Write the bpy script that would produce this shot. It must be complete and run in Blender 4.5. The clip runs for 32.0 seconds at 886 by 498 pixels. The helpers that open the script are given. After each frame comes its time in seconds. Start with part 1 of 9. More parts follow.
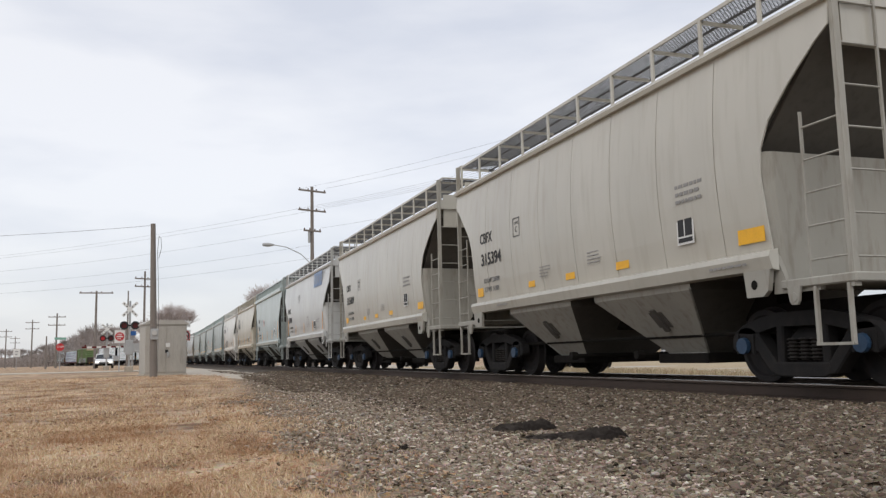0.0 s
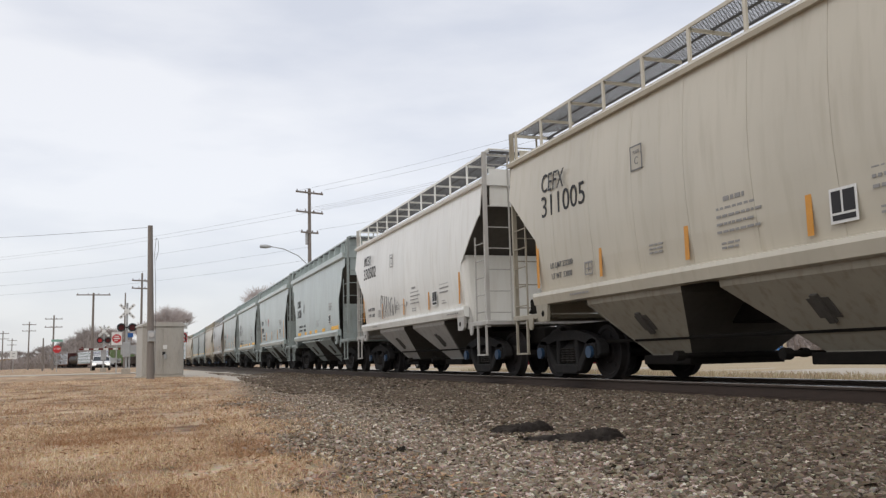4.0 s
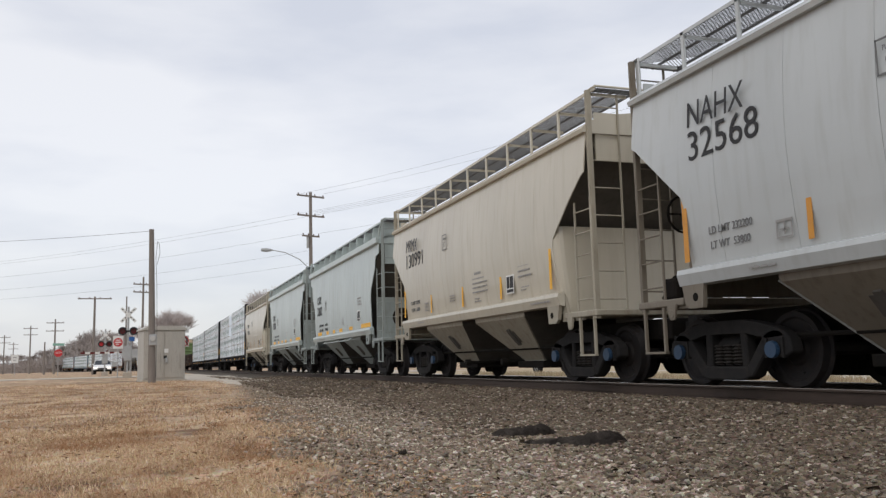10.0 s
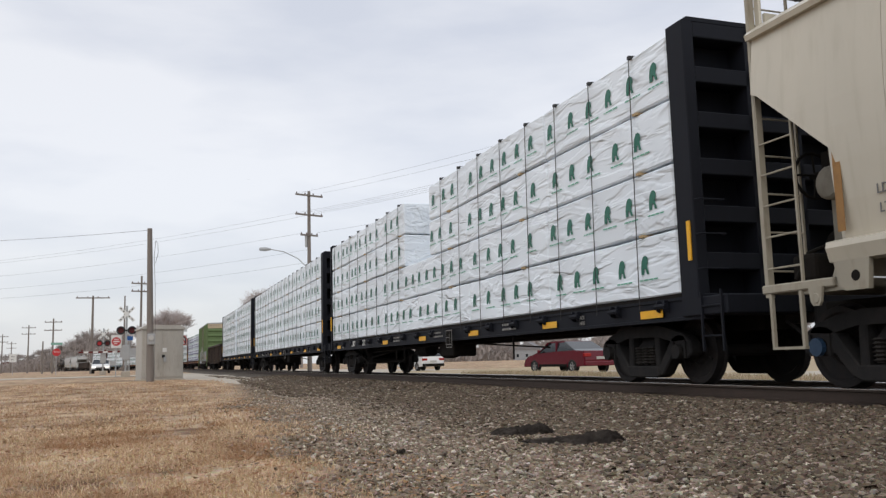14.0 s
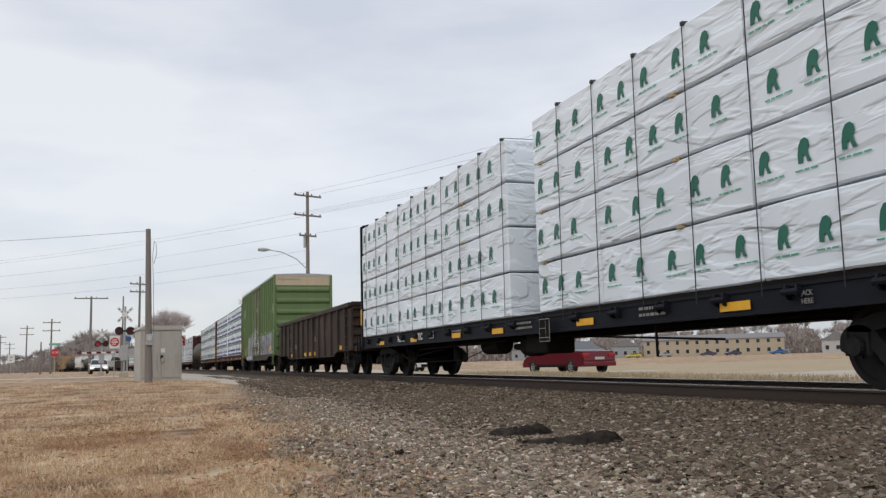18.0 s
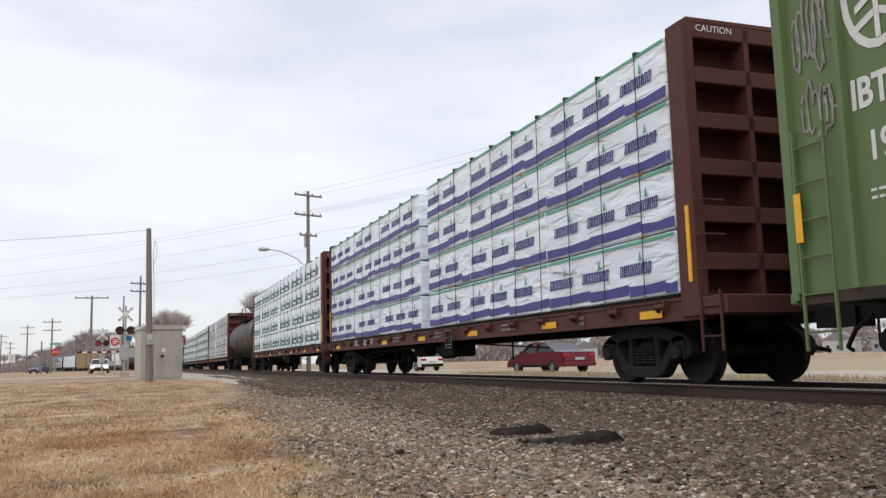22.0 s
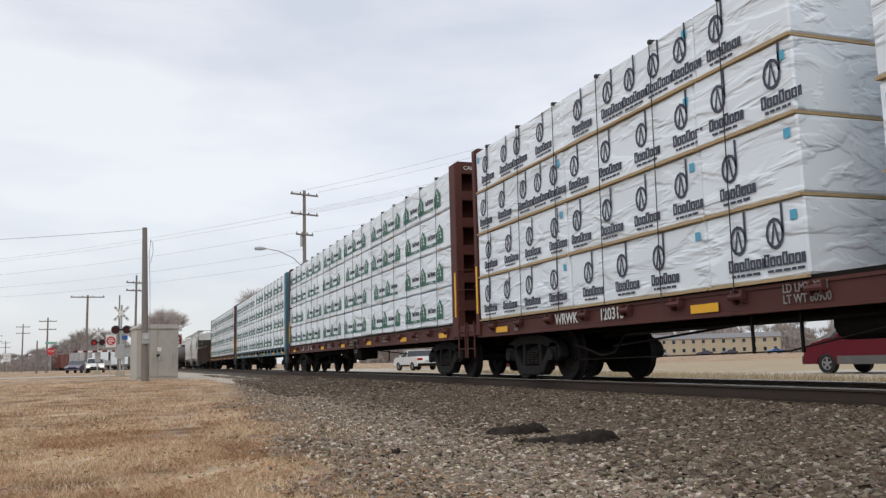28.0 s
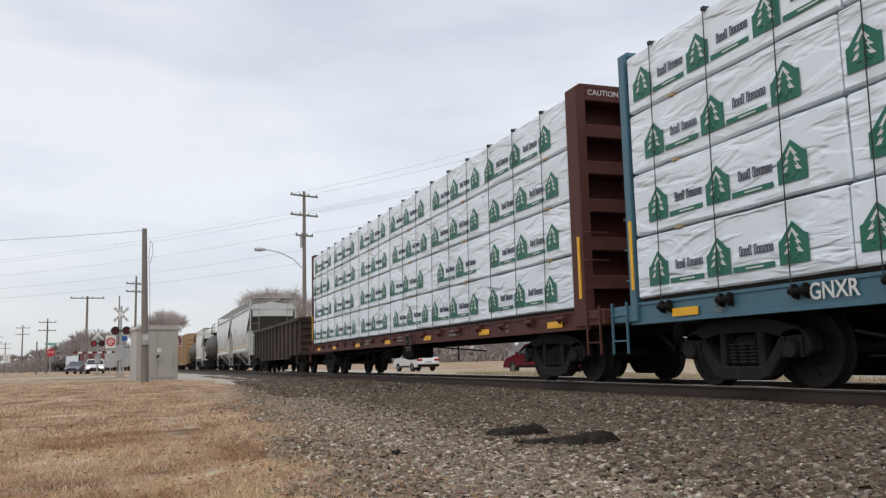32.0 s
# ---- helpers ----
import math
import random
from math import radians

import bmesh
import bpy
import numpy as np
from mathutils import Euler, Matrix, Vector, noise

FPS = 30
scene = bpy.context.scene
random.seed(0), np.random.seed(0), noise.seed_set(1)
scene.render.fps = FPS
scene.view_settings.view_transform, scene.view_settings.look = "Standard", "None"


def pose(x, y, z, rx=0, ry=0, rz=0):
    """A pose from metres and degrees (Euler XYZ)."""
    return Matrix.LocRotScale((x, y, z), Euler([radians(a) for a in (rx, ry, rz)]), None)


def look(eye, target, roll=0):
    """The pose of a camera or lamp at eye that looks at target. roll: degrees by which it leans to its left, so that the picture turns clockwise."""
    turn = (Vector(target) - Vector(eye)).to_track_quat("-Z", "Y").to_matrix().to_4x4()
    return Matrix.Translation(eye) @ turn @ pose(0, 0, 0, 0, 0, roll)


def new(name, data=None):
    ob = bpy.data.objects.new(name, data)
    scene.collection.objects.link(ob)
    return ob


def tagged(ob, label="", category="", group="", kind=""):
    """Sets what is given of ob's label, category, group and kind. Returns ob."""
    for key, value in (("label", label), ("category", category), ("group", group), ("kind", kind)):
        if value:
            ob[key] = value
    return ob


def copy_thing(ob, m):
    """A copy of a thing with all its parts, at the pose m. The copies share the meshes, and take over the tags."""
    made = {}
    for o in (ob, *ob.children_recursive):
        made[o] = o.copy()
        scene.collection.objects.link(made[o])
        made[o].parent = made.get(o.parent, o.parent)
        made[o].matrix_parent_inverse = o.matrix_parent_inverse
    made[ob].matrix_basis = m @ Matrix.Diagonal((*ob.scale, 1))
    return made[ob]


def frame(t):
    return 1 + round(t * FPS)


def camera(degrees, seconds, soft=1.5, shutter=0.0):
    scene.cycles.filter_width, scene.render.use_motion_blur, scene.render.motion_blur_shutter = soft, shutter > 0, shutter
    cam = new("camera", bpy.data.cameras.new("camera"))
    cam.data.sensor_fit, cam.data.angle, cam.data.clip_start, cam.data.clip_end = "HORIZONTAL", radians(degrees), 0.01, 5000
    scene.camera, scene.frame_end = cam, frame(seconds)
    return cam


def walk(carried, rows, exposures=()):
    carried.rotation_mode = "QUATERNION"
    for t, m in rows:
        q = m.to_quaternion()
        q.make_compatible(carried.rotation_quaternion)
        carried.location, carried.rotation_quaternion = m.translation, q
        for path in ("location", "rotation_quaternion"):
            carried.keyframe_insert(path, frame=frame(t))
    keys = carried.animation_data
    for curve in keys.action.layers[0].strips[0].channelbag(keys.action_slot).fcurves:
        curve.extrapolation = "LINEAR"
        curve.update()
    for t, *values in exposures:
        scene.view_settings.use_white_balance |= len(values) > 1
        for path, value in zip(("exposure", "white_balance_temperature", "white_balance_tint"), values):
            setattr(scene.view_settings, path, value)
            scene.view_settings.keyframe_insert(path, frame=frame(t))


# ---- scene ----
cam = camera(55.3, 32.0, soft=1.35)
EYE = (0.0, 0.0, 0.425)
# seconds, yaw, pitch, roll of a camera that stands on one spot
AIM = [
    (0, -19.025, 7.195, 1.334),    (0.5, -19.090, 7.231, 1.335),    (1, -19.127, 7.241, 1.340),
    (1.5, -19.134, 7.249, 1.352),    (2, -19.126, 7.267, 1.368),    (2.5, -19.152, 7.287, 1.383),
    (4.5, -19.205, 7.321, 1.378),    (5, -19.187, 7.361, 1.330),    (5.5, -19.268, 7.348, 1.403),
    (6, -19.226, 7.334, 1.394),    (6.5, -19.186, 7.346, 1.414),    (7, -19.164, 7.407, 1.463),
    (7.5, -19.134, 7.477, 1.502),    (8, -19.107, 7.517, 1.514),    (8.5, -19.130, 7.542, 1.502),
    (9, -19.150, 7.550, 1.486),    (9.5, -19.113, 7.538, 1.472),    (10, -19.102, 7.528, 1.467),
    (10.5, -19.171, 7.545, 1.475),    (11, -19.252, 7.563, 1.495),    (11.5, -19.293, 7.557, 1.510),
    (12, -19.297, 7.552, 1.494),    (12.5, -19.284, 7.540, 1.478),    (13, -19.273, 7.514, 1.480),
    (13.5, -19.242, 7.487, 1.479),    (15.5, -19.155, 7.456, 1.482),    (16, -19.496, 7.680, 1.394),
    (16.5, -19.225, 7.441, 1.588),    (17, -19.257, 7.467, 1.544),    (17.5, -19.275, 7.495, 1.497),
    (18, -19.304, 7.503, 1.485),    (18.5, -19.297, 7.500, 1.493),    (19, -19.245, 7.506, 1.477),
    (19.5, -19.212, 7.513, 1.460),    (20, -19.232, 7.513, 1.469),    (20.5, -19.280, 7.518, 1.478),
    (21, -19.320, 7.512, 1.472),    (21.5, -19.307, 7.487, 1.453),    (22, -19.274, 7.487, 1.447),
    (22.5, -19.272, 7.502, 1.474),    (23, -19.273, 7.505, 1.495),    (23.5, -19.266, 7.503, 1.498),
    (24, -19.277, 7.497, 1.492),    (24.5, -19.318, 7.488, 1.479),    (25, -19.390, 7.489, 1.454),
    (25.5, -19.504, 7.504, 1.401),    (27.5, -19.523, 7.430, 1.426),    (28, -19.525, 7.434, 1.442),
    (28.5, -19.516, 7.430, 1.451),    (29, -19.506, 7.430, 1.445),    (29.5, -19.525, 7.449, 1.435),
    (30, -19.552, 7.465, 1.437),    (30.5, -19.557, 7.472, 1.446),    (31, -19.539, 7.488, 1.447),
    (31.5, -19.527, 7.506, 1.439),    (32, -19.537, 7.499, 1.445),
]
PATH = [(t, pose(*EYE, 90 + pitch, roll, yaw)) for t, yaw, pitch, roll in AIM]
walk(cam, PATH, exposures=[(0.0, 0.05, 6500, 10), (2.5, 0.05, 6500, 10), (5.0, 0.02, 6500, 10), (13.5, 0.0, 6480, 10), (16.0, -0.02, 6420, 9), (17.0, -0.07, 6420, 9), (19.0, -0.06, 6420, 9), (20.2, 0.0, 6450, 10), (21.2, 0.16, 6450, 10), (22.3, 0.13, 6450, 10), (23.3, 0.03, 6430, 9), (24.6, 0.04, 6430, 9), (28.0, 0.02, 6430, 9), (30.0, -0.01, 6400, 9), (32.0, -0.02, 6400, 9)])

# ---- sky, sun ----
world = bpy.data.worlds.new("overcast_sky")
scene.world = world
world.use_nodes = True
wn, wl = world.node_tree.nodes, world.node_tree.links
wn.clear()
w_out, w_bg = wn.new("ShaderNodeOutputWorld"), wn.new("ShaderNodeBackground")
w_bg2, w_add = wn.new("ShaderNodeBackground"), wn.new("ShaderNodeAddShader")
w_sky = wn.new("ShaderNodeTexSky")
w_sky.sky_type, w_sky.sun_disc = "NISHITA", False
w_sky.sun_elevation, w_sky.sun_rotation = radians(42), radians(215)
w_bg.inputs["Strength"].default_value = 0.02
w_co, w_map = wn.new("ShaderNodeTexCoord"), wn.new("ShaderNodeMapping")
w_map.inputs["Scale"].default_value = (1.0, 1.0, 3.6)
w_map.inputs["Location"].default_value = (0.35, 0.2, 0.55)
w_n1, w_n2 = wn.new("ShaderNodeTexNoise"), wn.new("ShaderNodeTexNoise")
w_n1.inputs["Scale"].default_value, w_n1.inputs["Detail"].default_value = 1.6, 7
w_n1.inputs["Roughness"].default_value = 0.5
w_n2.inputs["Scale"].default_value, w_n2.inputs["Detail"].default_value = 5.5, 4
w_mix = wn.new("ShaderNodeMath")
w_mix.operation = "MULTIPLY_ADD"
w_mix.inputs[1].default_value = 0.25
w_ramp = wn.new("ShaderNodeValToRGB")
w_ramp.color_ramp.elements[0].position, w_ramp.color_ramp.elements[0].color = 0.45, (0.58, 0.60, 0.66, 1)
w_ramp.color_ramp.elements[1].position, w_ramp.color_ramp.elements[1].color = 0.68, (0.758, 0.760, 0.782, 1)
w_sep, w_rise = wn.new("ShaderNodeSeparateXYZ"), wn.new("ShaderNodeMapRange")
w_rise.interpolation_type = "SMOOTHSTEP"
w_rise.inputs["From Min"].default_value, w_rise.inputs["From Max"].default_value = -0.05, 0.22
w_rise.inputs["To Min"].default_value, w_rise.inputs["To Max"].default_value = 0.84, 1.06
wl.new(w_co.outputs["Generated"], w_sep.inputs[0])
wl.new(w_sep.outputs["Z"], w_rise.inputs["Value"])
w_top, w_dome = wn.new("ShaderNodeMapRange"), wn.new("ShaderNodeMath")
w_top.interpolation_type, w_dome.operation = "SMOOTHSTEP", "MULTIPLY"
w_top.inputs["From Min"].default_value, w_top.inputs["From Max"].default_value = 0.38, 1.0
w_top.inputs["To Min"].default_value, w_top.inputs["To Max"].default_value = 1.0, 1.5
wl.new(w_sep.outputs["Z"], w_top.inputs["Value"])
wl.new(w_rise.outputs[0], w_dome.inputs[0])
wl.new(w_top.outputs[0], w_dome.inputs[1])
wl.new(w_dome.outputs[0], w_bg2.inputs["Strength"])
wl.new(w_co.outputs["Generated"], w_map.inputs["Vector"])
for n in (w_n1, w_n2):
    wl.new(w_map.outputs["Vector"], n.inputs["Vector"])
wl.new(w_n2.outputs["Fac"], w_mix.inputs[0])
wl.new(w_n1.outputs["Fac"], w_mix.inputs[2])
wl.new(w_mix.outputs[0], w_ramp.inputs["Fac"])
wl.new(w_ramp.outputs["Color"], w_bg2.inputs["Color"])
wl.new(w_sky.outputs["Color"], w_bg.inputs["Color"])
wl.new(w_bg.outputs[0], w_add.inputs[0])
wl.new(w_bg2.outputs[0], w_add.inputs[1])
wl.new(w_add.outputs[0], w_out.inputs["Surface"])

sun_data = bpy.data.lights.new("sun", "SUN")
sun_data.energy, sun_data.angle, sun_data.color = 0.55, radians(25), (1.0, 0.93, 0.83)
sun = new("sun", sun_data)
sun.matrix_world = look((-30, -35, 40), (0, 10, 0))


# ---- materials ----
def node_mat(name):
    m = bpy.data.materials.new(name)
    m.use_nodes = True
    t = m.node_tree
    return m, t, t.nodes["Principled BSDF"], t.nodes, t.links


def surface(name, col, col2=None, rough=0.6, metal=0.0, scale=3.0, stretch=(1, 1, 1), amount=0.5, grime=None, grime_amount=0.25,
            bump=0.15, bump_scale=60.0, vary=0.0, spec=0.4, dist=0.01):
    """Two scales of colour noise, a grime layer and fine relief in object space."""
    m, t, b, n, l = node_mat(name)
    co, mp = n.new("ShaderNodeTexCoord"), n.new("ShaderNodeMapping")
    mp.inputs["Scale"].default_value = stretch
    l.new(co.outputs["Object"], mp.inputs["Vector"])
    n1, n2, n3 = (n.new("ShaderNodeTexNoise") for _ in range(3))
    n1.inputs["Scale"].default_value, n1.inputs["Detail"].default_value = scale, 5
    n2.inputs["Scale"].default_value, n2.inputs["Detail"].default_value = scale * 7.3, 4
    n3.inputs["Scale"].default_value, n3.inputs["Detail"].default_value = bump_scale, 3
    l.new(mp.outputs[0], n1.inputs["Vector"])
    l.new(mp.outputs[0], n2.inputs["Vector"])
    l.new(co.outputs["Object"], n3.inputs["Vector"])
    col2 = col2 or tuple(c * 0.72 for c in col)
    r1, r2 = n.new("ShaderNodeMapRange"), n.new("ShaderNodeMapRange")
    for r, a, lo, hi in ((r1, amount, 0.35, 0.68), (r2, grime_amount, 0.5, 0.75)):
        r.inputs["From Min"].default_value, r.inputs["From Max"].default_value = lo, hi
        r.inputs["To Max"].default_value = a
    l.new(n1.outputs["Fac"], r1.inputs["Value"])
    l.new(n2.outputs["Fac"], r2.inputs["Value"])
    m1, m2 = n.new("ShaderNodeMix"), n.new("ShaderNodeMix")
    for mm in (m1, m2):
        mm.data_type = "RGBA"
    m1.inputs["A"].default_value, m1.inputs["B"].default_value = (*col, 1), (*col2, 1)
    m2.inputs["B"].default_value = (*(grime or tuple(c * 0.5 for c in col2)), 1)
    l.new(r1.outputs[0], m1.inputs["Factor"])
    l.new(m1.outputs["Result"], m2.inputs["A"])
    l.new(r2.outputs[0], m2.inputs["Factor"])
    last = m2.outputs["Result"]
    if vary:
        info, hsv, mr = n.new("ShaderNodeObjectInfo"), n.new("ShaderNodeHueSaturation"), n.new("ShaderNodeMapRange")
        mr.inputs["To Min"].default_value, mr.inputs["To Max"].default_value = 1 - vary, 1 + vary
        l.new(info.outputs["Random"], mr.inputs["Value"])
        l.new(mr.outputs[0], hsv.inputs["Value"])
        l.new(last, hsv.inputs["Color"])
        last = hsv.outputs["Color"]
    l.new(last, b.inputs["Base Color"])
    b.inputs["Roughness"].default_value, b.inputs["Metallic"].default_value = rough, metal
    b.inputs["Specular IOR Level"].default_value = spec
    if bump:
        bp = n.new("ShaderNodeBump")
        bp.inputs["Strength"].default_value, bp.inputs["Distance"].default_value = bump, dist
        l.new(n3.outputs["Fac"], bp.inputs["Height"])
        l.new(bp.outputs[0], b.inputs["Normal"])
    return m


def glow(name, col, strength):
    m, t, b, n, l = node_mat(name)
    b.inputs["Base Color"].default_value = (*col, 1)
    b.inputs["Emission Color"].default_value = (*col, 1)
    b.inputs["Emission Strength"].default_value = strength
    return m


def car_paint(name, col, rough=0.27, spec=0.6):
    return surface(name, col, tuple(c * 0.82 for c in col), rough=rough, scale=0.55, stretch=(1.6, 1.6, 0.22), amount=0.6,
                   grime=(col[0] * 0.55, col[1] * 0.48, col[2] * 0.40), grime_amount=0.24, bump=0.10, bump_scale=1.6, dist=0.03, spec=spec)


PAINT = {
    "warm_grey": car_paint("hopper_paint_warm_grey", (0.50, 0.48, 0.42)),
    "light_grey": car_paint("hopper_paint_light_grey", (0.56, 0.565, 0.55)),
    "white_grey": car_paint("hopper_paint_white_grey", (0.76, 0.755, 0.71)),
    "cool_grey": car_paint("hopper_paint_cool_grey", (0.485, 0.51, 0.513)),
    "teal_grey": car_paint("hopper_paint_teal_grey", (0.415, 0.475, 0.462)),
    "beige": car_paint("hopper_paint_beige", (0.535, 0.495, 0.405)),
    "box_green": car_paint("boxcar_paint_green", (0.120, 0.182, 0.068), 0.55, 0.45),
    "tan": car_paint("boxcar_paint_tan", (0.50, 0.40, 0.27)),
    "far_tan": car_paint("boxcar_paint_brown", (0.34, 0.22, 0.11), 0.6),
    "dark_red": car_paint("boxcar_paint_dark_red", (0.16, 0.045, 0.035), 0.6),
    "gondola": surface("gondola_paint_dark_brown", (0.066, 0.048, 0.039), (0.020, 0.017, 0.016), rough=0.75, scale=0.7, stretch=(1.4, 1.4, 0.5), amount=0.85,
                       grime=(0.095, 0.055, 0.036), grime_amount=0.4, bump=0.5, bump_scale=2.2, dist=0.05, spec=0.2),
    "black_steel": car_paint("flatcar_paint_black", (0.009, 0.0105, 0.016), 0.7, 0.2),
    "red_brown": car_paint("flatcar_paint_red_brown", (0.095, 0.034, 0.028), 0.65, 0.25),
    "blue": car_paint("flatcar_paint_blue", (0.052, 0.145, 0.20), 0.5),
    "tank": car_paint("tank_paint_black", (0.024, 0.020, 0.0165), 0.5, 0.3),
    "far_grey": car_paint("boxcar_paint_grey", (0.42, 0.42, 0.42)),
}
# Half-dark body paint: grime, with the underside's shade put into the colour
GRIME_SHADE = {k: surface("grime_shade_" + k, tuple(c * 0.52 for c in col), tuple(c * 0.36 for c in col), rough=0.75, scale=0.7, stretch=(1, 1, 0.6), amount=0.8,
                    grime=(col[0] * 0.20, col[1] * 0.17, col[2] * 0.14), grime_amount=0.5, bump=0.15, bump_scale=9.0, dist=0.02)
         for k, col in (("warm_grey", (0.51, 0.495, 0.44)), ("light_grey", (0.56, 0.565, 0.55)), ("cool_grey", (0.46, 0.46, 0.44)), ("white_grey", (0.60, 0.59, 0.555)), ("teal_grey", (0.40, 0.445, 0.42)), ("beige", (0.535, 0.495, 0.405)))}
# Worn paint for end fittings, its darkness also standing for shade on the bays
WEAR_SHADE = {k: surface("wear_shade_" + k, tuple(c * 0.72 for c in col), tuple(c * 0.54 for c in col), rough=0.6, scale=0.9, stretch=(1.5, 1.5, 0.35), amount=0.7,
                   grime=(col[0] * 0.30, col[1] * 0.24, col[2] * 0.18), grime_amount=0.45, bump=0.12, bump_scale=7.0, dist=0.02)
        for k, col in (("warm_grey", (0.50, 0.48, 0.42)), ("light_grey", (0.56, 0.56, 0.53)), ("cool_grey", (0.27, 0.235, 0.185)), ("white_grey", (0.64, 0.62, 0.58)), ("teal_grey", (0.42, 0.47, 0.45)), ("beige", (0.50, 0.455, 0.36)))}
UNDER = surface("underframe_grime", (0.014, 0.013, 0.012), (0.024, 0.020, 0.017), rough=0.9, spec=0.06, scale=6, bump=0.4, bump_scale=40)
STEEL = surface("cast_steel_dark", (0.021, 0.0205, 0.021), (0.036, 0.0325, 0.030), rough=0.8, spec=0.10, scale=7, bump=0.35, bump_scale=50)
SPRING = surface("spring_steel_dusty", (0.045, 0.041, 0.038), (0.028, 0.025, 0.023), rough=0.7, spec=0.15, scale=9, bump=0.2)
WHEEL = surface("wheel_steel", (0.018, 0.017, 0.018), (0.032, 0.025, 0.021), rough=0.65, metal=0.0, spec=0.15, scale=8, bump=0.2)
BLUECAP = surface("bearing_cap_blue", (0.022, 0.055, 0.11), rough=0.5, scale=20)
YELLOW = surface("reflector_yellow", (0.84, 0.44, 0.015), (0.72, 0.36, 0.015), rough=0.45, scale=8, bump=0.0)
ORANGE = surface("stripe_orange", (0.62, 0.28, 0.04), (0.5, 0.22, 0.04), rough=0.5, scale=8, bump=0.0)
BROWNTAPE = surface("stripe_weathered_brown", (0.30, 0.155, 0.045), (0.20, 0.105, 0.04), rough=0.6, scale=8, bump=0.0)
BLACKP = surface("marking_black", (0.02, 0.02, 0.022), rough=0.6, scale=9, bump=0.0)
FADED = surface("marking_faded_white", (0.30, 0.29, 0.27), (0.14, 0.13, 0.12), rough=0.6, scale=7, amount=0.9, bump=0.0)
GREYP = surface("marking_worn_grey", (0.16, 0.16, 0.16), rough=0.6, scale=9, bump=0.0)
WHITEP = surface("marking_white", (0.72, 0.72, 0.70), (0.55, 0.55, 0.52), rough=0.55, scale=9, bump=0.0)
REDP = surface("marking_red", (0.48, 0.04, 0.04), rough=0.55, scale=9, bump=0.0)
BLUEP = surface("marking_blue", (0.07, 0.15, 0.42), rough=0.55, scale=9, bump=0.0)
FADED_BLUE = surface("marking_faded_blue", (0.20, 0.29, 0.47), (0.28, 0.35, 0.48), rough=0.6, scale=6, bump=0.0)
SMALLP = surface("small_print_grey", (0.25, 0.245, 0.235), (0.32, 0.31, 0.30), rough=0.6, scale=9, bump=0.0)
PURPLE = surface("wrap_print_violet_blue", (0.045, 0.042, 0.22), (0.06, 0.055, 0.26), rough=0.45, scale=4, bump=0.0)
GREENP = surface("wrap_print_green", (0.012, 0.13, 0.085), (0.02, 0.16, 0.11), rough=0.45, scale=4, bump=0.0)
MINT = surface("wrap_print_mint", (0.10, 0.42, 0.27), rough=0.45, scale=4, bump=0.0)
CYAN = surface("tag_cyan", (0.10, 0.42, 0.62), rough=0.5, scale=6, bump=0.0)
DKTEXT = surface("wrap_print_dark", (0.05, 0.055, 0.09), rough=0.5, scale=6, bump=0.0)
# Dark brown with the shade of the down-facing sheets in its colour
SLOPE = surface("slope_sheet_shade", (0.10, 0.092, 0.08), (0.06, 0.053, 0.046), rough=0.8, scale=1.5, bump=0.1)


